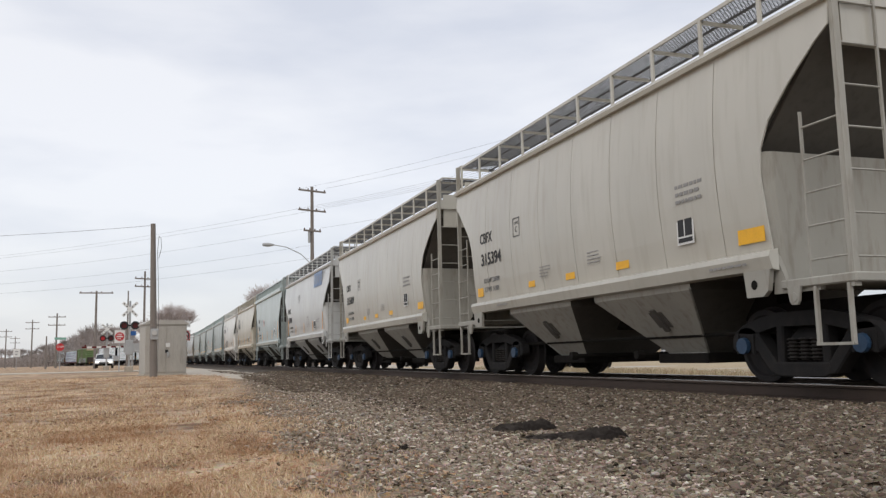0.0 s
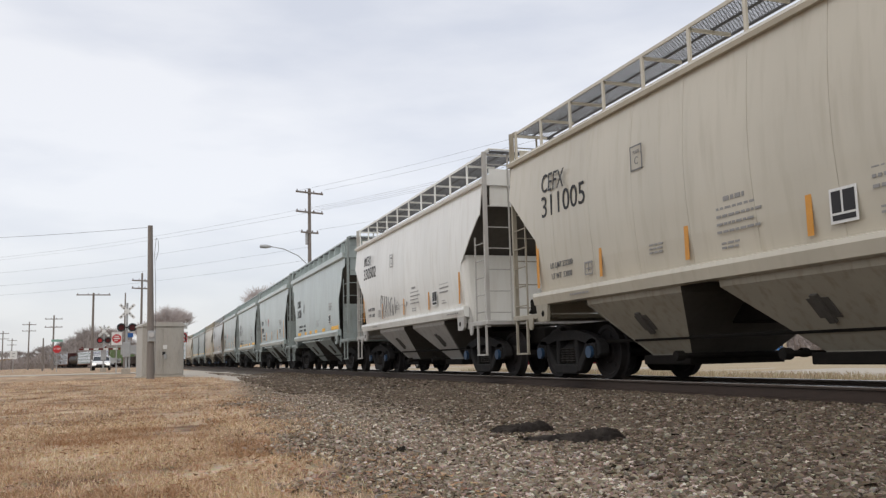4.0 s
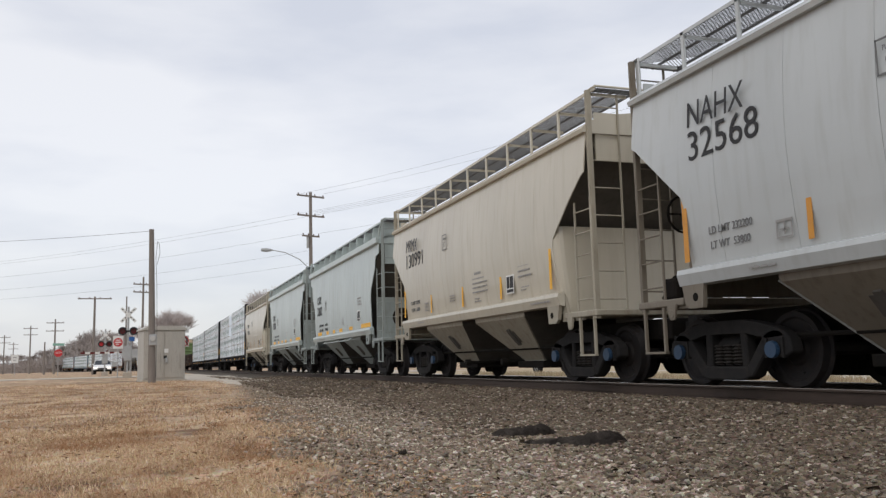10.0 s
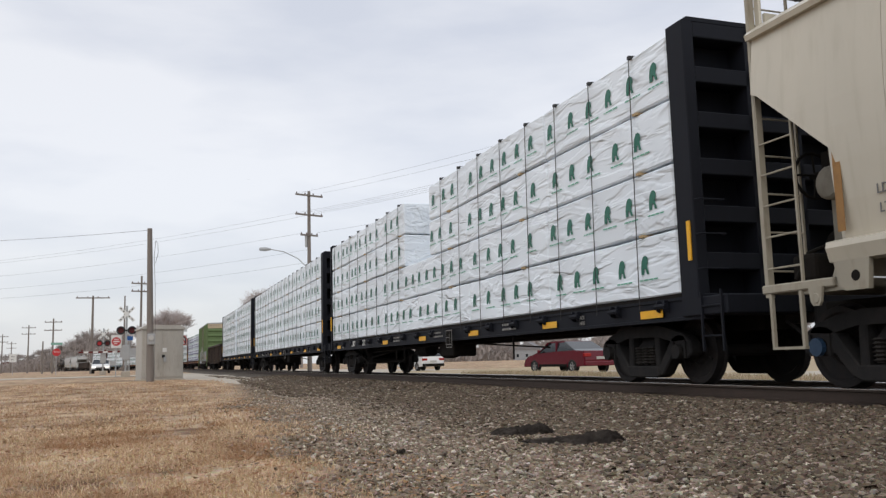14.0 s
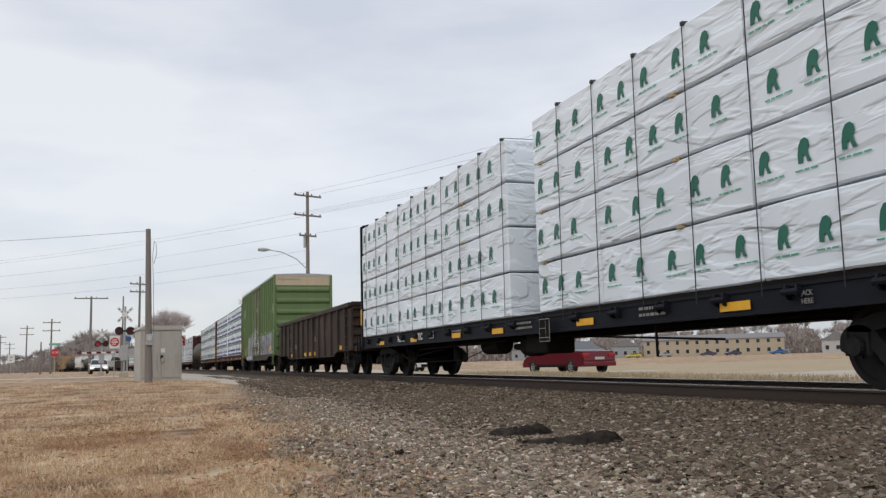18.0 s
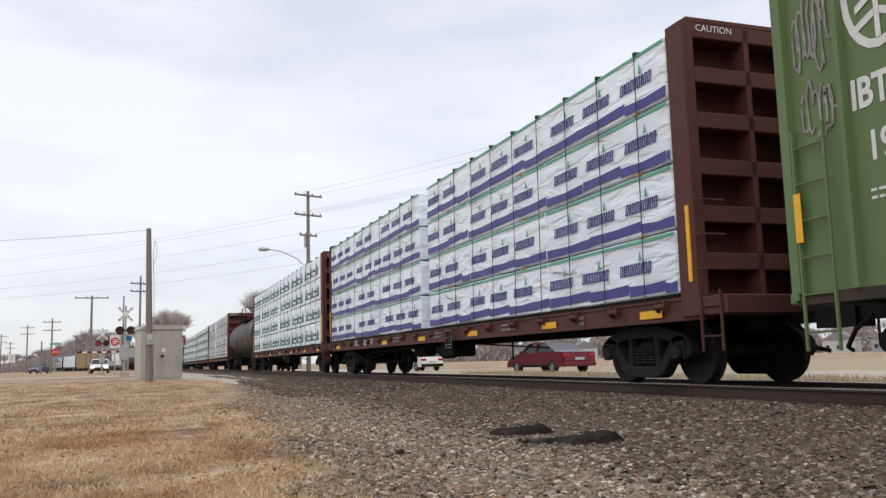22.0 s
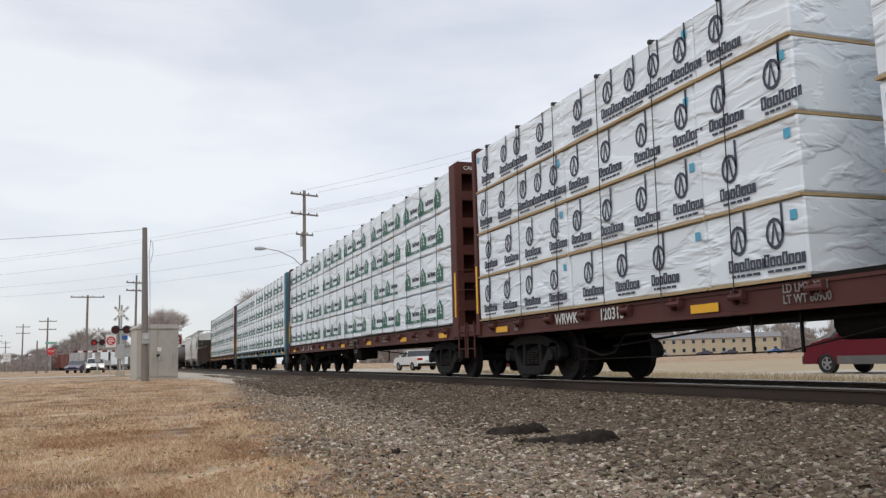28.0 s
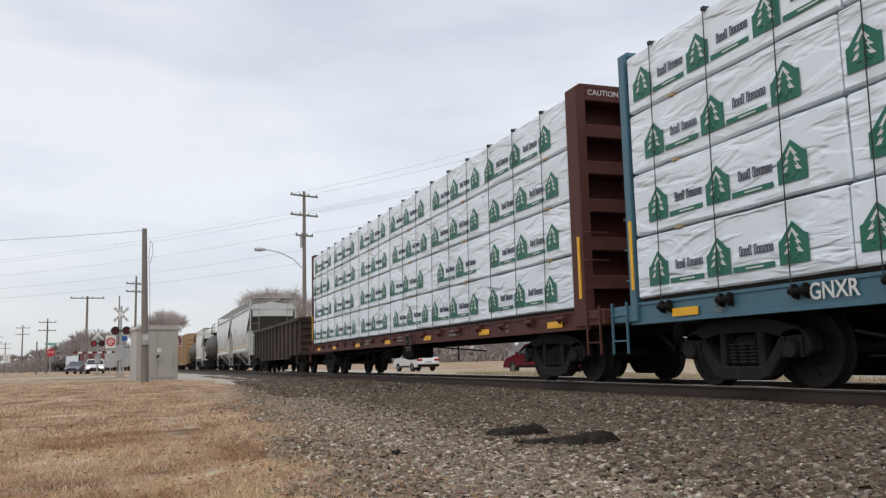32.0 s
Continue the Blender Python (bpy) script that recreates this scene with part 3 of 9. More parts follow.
def write_side(text, size, material, parent, y_left, z, x, wide=1.0, bold=0.0, lean=0.0):
    """Writing on the side that faces the footpath: the reader looks along +x, and the text runs towards -y."""
    m = Matrix(((0, 0, -1, x), (-wide, -lean, 0, y_left), (0, 1, 0, z), (0, 0, 0, 1)))
    return lettering(text, size, material, parent, m, bold=bold)


# ---- track line ----
TRACK_X, BEND_Y, BEND_R, BEND = 8.07, 116.0, 560.0, radians(13.5)


def track_at(s):
    """Place and heading of the line at s metres along it; it runs straight, bends to the left and runs on."""
    if s <= BEND_Y:
        return TRACK_X, s, 0.0
    a = min((s - BEND_Y) / BEND_R, BEND)
    x, y = TRACK_X - BEND_R * (1 - math.cos(a)), BEND_Y + BEND_R * math.sin(a)
    rest = s - BEND_Y - BEND_R * BEND
    if rest > 0:
        x, y = x - rest * math.sin(a), y + rest * math.cos(a)
    return x, y, math.degrees(a)


def smooth(a, b, t):
    t = min(max((t - a) / (b - a), 0), 1)
    return t * t * (3 - 2 * t)


def line_gap(x, y):
    """Distance from the track's middle, to the right positive."""
    if y <= BEND_Y:
        return x - TRACK_X
    a = min(math.asin(min((y - BEND_Y) / BEND_R, 1)), BEND)
    cx = TRACK_X - BEND_R * (1 - math.cos(a)) - max(0, y - BEND_Y - BEND_R * math.sin(BEND)) * math.tan(BEND)
    return (x - cx) * math.cos(a)


def ground_z(x, y):
    d = line_gap(x, y)
    base = -0.30 + 0.20 * smooth(14, 34, y) * (1 if d < 0 else 0.2)
    if d > 0:
        base -= 0.13 * smooth(5.5, 8.5, d)
    else:
        base -= 0.06 * smooth(-7, -12, d) * (1 - smooth(14, 30, y))
    bed = -0.20 - 0.10 * smooth(1.5, 3.4, abs(d))
    k = smooth(2.6, 5.2, abs(d))
    z = bed * (1 - k) + base * k
    r = math.hypot(x, y)
    if r < 60:
        z += 0.025 * noise.noise(Vector((x * 0.35, y * 0.35, 0))) * smooth(1.9, 3, abs(d))
    return z


def turf_edge(y):
    """Where the turf gives way to gravel on the near side of the line."""
    return 0.85 + 0.062 * np.minimum(y, 30.0)


# ---- ground ----
def ground_sheet():
    xs = [-4000, -1500, -600, -250, -120, -70, -45, -30, -22, -16] + [-12 + 0.8 * i for i in range(36)] + [18, 20, 23, 27, 32, 40, 55, 80, 130, 250, 600, 1500, 4000]
    ys = [-4000, -1500, -500, -150, -60, -30, -15, -8, -4] + [-2 + 0.8 * i for i in range(60)] + [48, 52, 57, 63, 70, 80, 92, 106] + [120 + 14 * i for i in range(26)] + [520, 620, 800, 1200, 2000, 4000]
    me = bpy.data.meshes.new("ground")
    vs, fs = [], []
    for y in ys:
        for x in xs:
            vs.append((x, y, ground_z(x, y) if y < 500 and abs(x) < 200 and y > -200 else -0.3))
    w = len(xs)
    for j in range(len(ys) - 1):
        for i in range(w - 1):
            a = j * w + i
            fs.append((a, a + 1, a + w + 1, a + w))
    me.from_pydata(vs, [], fs)
    me.materials.append(TURF)
    me.polygons.foreach_set("use_smooth", [True] * len(me.polygons))
    return tagged(new("ground", me), "straw-brown winter turf by the railway", "ground", kind="structure")


ground_sheet()


def ribbon(name, left, right, y0, y1, step, lift, material, label, category, wobble=0.0):
    """A strip of ground cover along the line between two offsets from its middle."""
    vs, fs = [], []
    n = int((y1 - y0) / step)
    cols = 7
    for j in range(n + 1):
        s = y0 + (y1 - y0) * j / n
        x, y, a = track_at(s)
        ca, sa = math.cos(radians(a)), math.sin(radians(a))
        for i in range(cols):
            u = i / (cols - 1)
            d = left + (right - left) * u
            if i == 0 and wobble:
                d += wobble * noise.noise(Vector((s * 0.45, 1.7, 0))) + 0.5 * wobble * noise.noise(Vector((s * 1.9, 4.1, 0)))
            px, py = x + d * ca, y + d * sa
            edge = lift if 0 < i < cols - 1 else -0.02
            vs.append((px, py, ground_z(px, py) + edge))
    for j in range(n):
        for i in range(cols - 1):
            a = j * cols + i
            fs.append((a, a + 1, a + cols + 1, a + cols))
    me = bpy.data.meshes.new(name)
    me.from_pydata(vs, [], fs)
    me.materials.append(material)
    me.polygons.foreach_set("use_smooth", [True] * len(me.polygons))
    return tagged(new(name, me), label, category, kind="structure")


ribbon("ballast_bed", -4.4, 3.6, -60, 470, 1.0, 0.02, GRAVEL, "grey-brown gravel bed along the track", "gravel", 0.5)
ribbon("service_strip", 3.5, 6.6, -60, 110, 2.0, 0.03, CONCRETE, "pale dusty gravel strip beside the track", "road", 0.3)
ribbon("far_field", 6.7, 150.0, -60, 60, 2.0, 0.06, STRAW, "dry straw field beyond the track", "field", 0.4)


def sweep(name, profile, offset, y0, y1, material, label, category, step=4.0):
    """A rail or similar with one section, swept along the line."""
    vs, fs = [], []
    cuts = [y0, BEND_Y] + [BEND_Y + step * k for k in range(1, int((y1 - BEND_Y) / step) + 1)]
    n = len(profile)
    for s in cuts:
        x, y, a = track_at(s)
        ca, sa = math.cos(radians(a)), math.sin(radians(a))
        for px, pz in profile:
            d = offset + px
            vs.append((x + d * ca, y + d * sa, pz))
    for j in range(len(cuts) - 1):
        for i in range(n):
            a, b = j * n + i, j * n + (i + 1) % n
            fs.append((a, b, b + n, a + n))
    me = bpy.data.meshes.new(name)
    me.from_pydata(vs, [], fs)
    me.materials.append(material)
    return tagged(new(name, me), label, category, kind="structure")


RAIL = [(-0.075, -0.18), (0.075, -0.18), (0.075, -0.165), (0.012, -0.15), (0.010, -0.045), (0.036, -0.035), (0.036, -0.012), (-0.036, -0.012), (-0.036, -0.035), (-0.010, -0.045), (-0.012, -0.15), (-0.075, -0.165)]
HEAD = [(-0.034, -0.0135), (0.034, -0.0135), (0.034, -0.003), (0.026, 0.0), (-0.026, 0.0), (-0.034, -0.003)]
for k, off in ((1, -0.753), (2, 0.753)):
    sweep("rail_%d" % k, RAIL, off, -450, 480, RAILSIDE, "rusty brown steel rail", "rail")
    sweep("rail_head_%d" % k, HEAD, off, -450, 480, RAILTOP, "polished running surface of the rail", "rail")


def ties():
    rng = random.Random(3)
    track = tagged(new("track_ties"), "dark creosoted wooden ties half sunk in ballast", "ties", kind="structure")
    variants = []
    for k in range(3):
        bm = bmesh.new()
        rounded(bm, -1.28, 1.28, -0.115, 0.115, -0.36, -0.185, 0.012)
        for v in bm.verts:
            v.co += Vector((rng.uniform(-0.03, 0.03), rng.uniform(-0.006, 0.006), rng.uniform(-0.006, 0.004)))
        variants.append(to_mesh("tie", bm, TIE))
    for i in range(170):
        x, y, a = track_at(-4 + i * 0.52)
        ob = new("tie", variants[i % 3])
        ob.parent = track
        ob.matrix_basis = pose(x + rng.uniform(-0.03, 0.03), y, 0, 0, 0, a + rng.uniform(-0.8, 0.8))


ties()


# ---- road, crossing ----
def slab(name, poly, z0, z1, material, label, category, kind="structure"):
    bm = bmesh.new()
    prism(bm, poly, "z", z0, z1)
    return thing(name, bm, material, label, category, kind=kind)


slab("crossing_road", [(-60, 57), (-20, 56), (3.0, 54.5), (3.0, 62), (-20, 64), (-60, 66)], -0.4, -0.06, CONCRETE, "pale concrete street up to the crossing", "road")
slab("crossing_panel", [(7.4, 54), (8.74, 54), (8.74, 62), (7.4, 62)], -0.3, -0.03, CONCRETE, "concrete crossing panels between the rails", "road")


def dirt_track():
    """A dusty apron that widens from the gravel edge to the rails by the crossing."""
    vs, fs, cols = [], [], 13
    rows = [27.0 + 1.0 * j for j in range(38)]
    for s in rows:
        x, y, a = track_at(s)
        k = smooth(26.5, 40, s)
        lo = -5.5 - 1.9 * k + 0.5 * noise.noise(Vector((s * 0.4, 2.2, 0)))
        hi = -5.0 + 3.1 * k + 0.6 * noise.noise(Vector((s * 0.35, 7.2, 0)))
        for i in range(cols):
            u = i / (cols - 1)
            px = x + lo + (hi - lo) * u
            lift = 0.05 * min(1, 5 * u, 5 * (1 - u), (s - 27) / 3) - 0.012
            vs.append((px, y, ground_z(px, y) + lift + 0.03 * noise.noise(Vector((px * 1.3, y * 0.6, 4))) * (0 < u < 1)))
    for j in range(len(rows) - 1):
        for i in range(cols - 1):
            a = j * cols + i
            fs.append((a, a + 1, a + cols + 1, a + cols))
    me = bpy.data.meshes.new("dirt_track")
    me.from_pydata(vs, [], fs)
    me.materials.append(CONCRETE)
    me.polygons.foreach_set("use_smooth", [True] * len(me.polygons))
    return tagged(new("dirt_track", me), "pale dusty dirt track up to the rails", "road", kind="structure")


dirt_track()

slab("far_road", [(18.2, -60), (26, -60), (25.5, 0), (24.5, 40), (24, 62), (20, 120), (13, 120), (13.5, 62), (16.2, 40), (18.2, 0)], -0.6, -0.335, CONCRETE, "pale concrete road beyond the track", "road")


# ---- poles, wires ----
def pole_thing(name, x, y, h, r, arms, label, lean=(0, 0), group="utility poles"):
    e = root(name, label, "utility pole", group, pose(x, y, ground_z(x, y)))
    bm = bmesh.new()
    bar(bm, (0, 0, -0.3), (lean[0], lean[1], h), r * 1.15, 12, r * 0.72)
    part("pole", bm, POLE, e)
    for z, half, turn in arms:
        bm = bmesh.new()
        block(bm, -half, half, -0.06, 0.06, -0.06, 0.06)
        a = part("crossarm", bm, POLE, e)
        a.matrix_basis = pose(lean[0] * z / h, -0.1, z, 0, 0, turn)
        for k in range(4):
            bm = bmesh.new()
            lathe(bm, [(0.05, 0.03), (0.1, 0.05), (0.16, 0.05), (0.2, 0.02)], "z", 8, (-half * 0.92 + k * half * 1.84 / 3, 0, 0))
            part("insulator", bm, INSUL, a)
    return e


def at_angle(a, r, e=None):
    """Plan place at a compass angle right of the track and a distance from the camera's stand; e gives a height by elevation."""
    x, y = math.sin(radians(a)) * r, math.cos(radians(a)) * r
    return (x, y, ground_z(x, y)) if e is None else (x, y, EYE[2] + r * math.tan(radians(e)))


# poles
def pole_at(a, r, e, rad, arms, label, turn=0.0, lean=(0, 0)):
    x, y, z = at_angle(a, r, e)
    g = ground_z(x, y)
    h = z - g
    return pole_thing("utility_pole", x, y, h, rad, [(h - d, half, turn) for d, half in arms], label, lean)


near_pole = pole_at(0.30, 33.0, 8.85, 0.125, [], "short weathered wooden pole beside a metal equipment cabinet", lean=(-0.12, 0))
bm = bmesh.new()
pipe(bm, [(0.13, -0.06, 0.2), (0.13, -0.08, 2.2), (0.10, -0.1, 3.6), (0.05, -0.1, 4.6), (0.10, -0.1, 5.2), (0.17, -0.05, 5.1), (0.19, -0.02, 4.75), (0.10, -0.08, 4.35)], 0.010, 6)
part("conduit", bm, WIRE, near_pole)
bm = bmesh.new()
rounded(bm, -0.14, 0.14, -0.22, -0.12, 1.35, 1.75, 0.02)
part("meter_box", bm, GALV, near_pole)
bm = bmesh.new()
lathe(bm, [(-0.28, 0.09), (-0.22, 0.10), (-0.20, 0.06)], "y", 12, (0, 0, 1.60))
part("meter_dial", bm, HOUSE_W, near_pole)

big_pole = pole_at(10.33, 66.0, 11.46, 0.16, [(0.35, 1.2), (1.9, 1.2), (3.5, 0.75)], "tall wooden utility pole with three crossarms and a street light", 20)
for k, z in enumerate((9.9, 10.4)):
    bm = bmesh.new()
    bar(bm, (-0.25, -0.1, z - 0.25), (-0.25, -0.1, z + 0.25), 0.10, 10)
    part("fuse_can", bm, GALV, big_pole)
bm = bmesh.new()
pipe(bm, [(0, -0.1, 7.9), (-0.9, -0.15, 8.75), (-2.0, -0.2, 9.25), (-3.0, -0.2, 9.42)], 0.035, 8)
part("lamp_arm", bm, GALV, big_pole)
bm = bmesh.new()
lathe(bm, [(-3.85, 0.03), (-3.8, 0.13), (-3.4, 0.16), (-3.05, 0.09), (-2.95, 0.04)], "x", 12, (0, -0.2, 9.42))
part("luminaire", bm, GALV, big_pole, "grey cobra-head street light")
pole_at(-3.19, 104.0, 4.54, 0.15, [(0.25, 1.8)], "wooden utility pole with one long crossarm")
pole_at(-0.34, 92.0, 5.81, 0.13, [(0.8, 1.05), (1.6, 1.05)], "slim wooden utility pole with two crossarms", 25)
pole_at(-5.40, 150.0, 3.14, 0.15, [(0.6, 1.3), (1.9, 1.3)], "wooden utility pole with two crossarms")
pole_at(-6.75, 195.0, 2.75, 0.15, [(0.6, 1.3), (1.9, 1.3)], "distant wooden utility pole")
pole_at(-8.15, 230.0, 2.2, 0.15, [(0.6, 1.3), (1.9, 1.3)], "distant wooden utility pole")
pole_at(-7.65, 280.0, 1.75, 0.15, [(0.6, 1.3), (1.9, 1.3)], "distant wooden utility pole")
pole_at(-5.95, 130.0, 1.75, 0.12, [], "short bare wooden post pole")
pole_at(-1.32, 71.0, 4.55, 0.07, [], "slim grey metal mast by the crossing")
pole_at(61, 43.0, 20.6, 0.16, [(0.35, 1.2), (1.9, 1.2), (3.5, 0.75)], "tall wooden utility pole with three crossarms", 30)
pole_at(-19.5, 118.0, 6.0, 0.16, [(0.35, 1.2), (1.9, 1.2)], "tall wooden utility pole with two crossarms", -20)


def wire(a, b, sag, r=0.012, name="overhead_wire", label="sagging dark overhead wire"):
    a, b = Vector(a), Vector(b)
    pts = []
    for k in range(17):
        t = k / 16
        p = a.lerp(b, t)
        p.z -= sag * 4 * t * (1 - t)
        pts.append(p)
    bm = bmesh.new()
    pipe(bm, pts, r, 5)
    return thing(name, bm, WIRE, label, "wire", "overhead wires")


P0, P1, P2 = at_angle(10.33, 66.0, 11.46), at_angle(61, 43.0, 20.6), at_angle(-19.5, 118.0, 6.0)
for dz, off in ((-0.15, -1.1), (-0.15, 1.1), (-1.7, -1.1), (-1.7, -0.4), (-1.7, 0.4), (-1.7, 1.1), (-3.3, 0.6)):
    wire((P0[0] + off * 0.94, P0[1] - off * 0.34, P0[2] + dz), (P1[0] + off * 0.87, P1[1] - off * 0.5, P1[2] + dz), 0.9, 0.007)
for dz, off in ((-1.7, -1.1), (-1.7, 1.1), (-3.3, -0.6), (-4.6, 0.0), (-5.6, 0.0)):
    wire((P0[0] + off * 0.94, P0[1] - off * 0.34, P0[2] + dz), (P2[0], P2[1] + off, P2[2] + dz * 0.75), 1.3, 0.007)
N0 = at_angle(0.08, 33.0, 8.75)
wire(N0, (-22, 44, 6.3), 0.45, 0.007)


# equipment cabinet
def cabinet():
    e = root("equipment_cabinet", "grey metal railway signal cabinet with a hipped lid, ribbed sides", "equipment cabinet", m=pose(0.52, 36.6, ground_z(0.5, 36), 0, 0, 9))
    w, d, h = 0.80, 0.75, 2.02
    bm = bmesh.new()
    rounded(bm, -w - 0.05, w + 0.05, -d - 0.05, d + 0.05, -0.15, 0.06, 0.02)
    part("plinth", bm, CONCRETE, e)
    bm = bmesh.new()
    rounded(bm, -w, w, -d, d, 0.06, h, 0.012)
    part("body", bm, CABINET, e)
    bm = bmesh.new()
    prism(bm, [(-w - 0.06, h), (w + 0.06, h), (w + 0.06, h + 0.05), (w * 0.8, h + 0.17), (-w * 0.8, h + 0.17), (-w - 0.06, h + 0.05)], "y", -d - 0.06, d + 0.06)
    part("lid", bm, CABINET, e)
    for x0, x1 in ((-w + 0.05, -0.02), (0.02, w - 0.05)):
        bm = bmesh.new()
        rounded(bm, x0, x1, -d - 0.025, -d, 0.12, h - 0.06, 0.01)
        door = part("door", bm, CABINET, e)
        for k in range(4):
            bm = bmesh.new()
            x = x0 + (k + 0.5) * (x1 - x0) / 4
            block(bm, x - 0.02, x + 0.02, -d - 0.038, -d - 0.024, 0.18, h - 0.12)
            part("rib", bm, CABINET, door)
        bm = bmesh.new()
        bar(bm, ((x0 + x1) / 2 + 0.2, -d - 0.06, 0.45), ((x0 + x1) / 2 + 0.2, -d - 0.06, 1.1), 0.018, 6)
        part("handle", bm, CABINET, door)
    for k, (x, z, s, mt) in enumerate(((-0.52, 1.25, 0.10, HOUSE_W), (-0.50, 1.02, 0.09, HOUSE_W), (0.06, 1.2, 0.08, WHITEP), (0.02, 0.95, 0.06, BLACKP))):
        bm = bmesh.new()
        block(bm, x - s, x + s, -d - 0.046, -d - 0.040, z - s, z + s)
        part("notice_plate", bm, mt, e)
    bm = bmesh.new()
    rounded(bm, 0.02, 0.12, -d - 0.10, -d - 0.04, 0.72, 0.92, 0.015)
    part("padlock_box", bm, GALV, e)


cabinet()


# crossing signals and signs
def disc(bm, y, r, c, seg=20, t=0.02):
    lathe(bm, [(y, r), (y + t, r)], "y", seg, c)


def signal(a, r, z_cross, z_light, label, gate=None, lit=0):
    x, y, g = at_angle(a, r)
    e = root("crossing_signal", label, "crossing signal", "crossing signals", pose(x, y, g, 0, 0, -a))
    bm = bmesh.new()
    bar(bm, (0, 0, 0), (0, 0, z_cross + 0.5), 0.06, 10)
    part("mast", bm, GALV, e)
    bm = bmesh.new()
    rounded(bm, -0.25, 0.25, -0.25, 0.25, -0.1, 0.35, 0.03)
    part("footing", bm, CONCRETE, e)
    for t in (45, -45):
        bm = bmesh.new()
        block(bm, -0.58, 0.58, -0.01, 0.01, -0.085, 0.085)
        c = part("crossbuck_blade", bm, WHITEP, e)
        c.matrix_basis = pose(0, -0.09 - (0.02 if t > 0 else 0), z_cross, 0, t, 0)
        bm = bmesh.new()
        for k in range(5):
            if abs(k - 2) > 0:
                block(bm, -0.50 + k * 0.22, -0.42 + k * 0.22, -0.017, -0.011, -0.03, 0.03)
        part("trade_print", bm, BLACKP, c)
    bm = bmesh.new()
    bar(bm, (-0.42, -0.08, z_light), (0.42, -0.08, z_light), 0.04, 8)
    part("lamp_bar", bm, UNDER, e)
    for k, q in enumerate((-1, 1)):
        bm = bmesh.new()
        disc(bm, -0.13, 0.25, (q * 0.31, 0, z_light))
        t = part("backing_disc", bm, BLACKP, e)
        bm = bmesh.new()
        disc(bm, -0.16, 0.16, (q * 0.31, 0, z_light))
        part("lens", bm, RED_LENS if k == lit else RED_DIM, t, "red signal lens")
        bm = bmesh.new()
        seg = 12
        for j in range(seg):
            a0, a1 = math.pi * j / seg, math.pi * (j + 1) / seg
            pts = [(q * 0.31 + math.cos(t2) * 0.18, yy, z_light + math.sin(t2) * 0.18) for t2, yy in ((a0, -0.14), (a1, -0.14), (a1, -0.42), (a0, -0.42))]
            bm.faces.new([bm.verts.new(p) for p in pts])
        part("hood", bm, BLACKP, t)
    bm = bmesh.new()
    rounded(bm, -0.22, 0.22, -0.18, 0.18, 1.0, 1.9, 0.03)
    part("gate_motor", bm, GALV, e)
    bm = bmesh.new()
    for s in (-1, 1):
        pipe(bm, [(0.30, s * 0.28, 1.25), (0.65, s * 0.30, 1.15), (0.75, s * 0.30, 1.0)], 0.05, 6)
        block(bm, 0.55, 0.95, s * 0.30 - 0.06, s * 0.30 + 0.06, 0.75, 1.15)
    part("counterweight", bm, GALV, e)
    if gate:
        n = 12
        for k in range(n):
            x0 = 2.6 - gate * k / n
            bm = bmesh.new()
            block(bm, x0 - gate / n, x0, -0.33, -0.27, 1.84, 1.98)
            part("gate_stripe", bm, RED_DIM if k % 2 else WHITEP, e)
        for k in range(3):
            bm = bmesh.new()
            disc(bm, -0.36, 0.07, (2.4 - gate * (0.1 + 0.4 * k), 0, 2.05), 10, 0.06)
            part("gate_lamp", bm, RED_DIM, e)
    return e


signal(-1.19, 54.0, 3.72, 2.76, "crossing signal with a crossbuck and dark round lamps", None, 5)
signal(-2.52, 77.0, 3.40, 2.64, "crossing signal with a lit red lamp and striped gate arm", 4.5, 0)

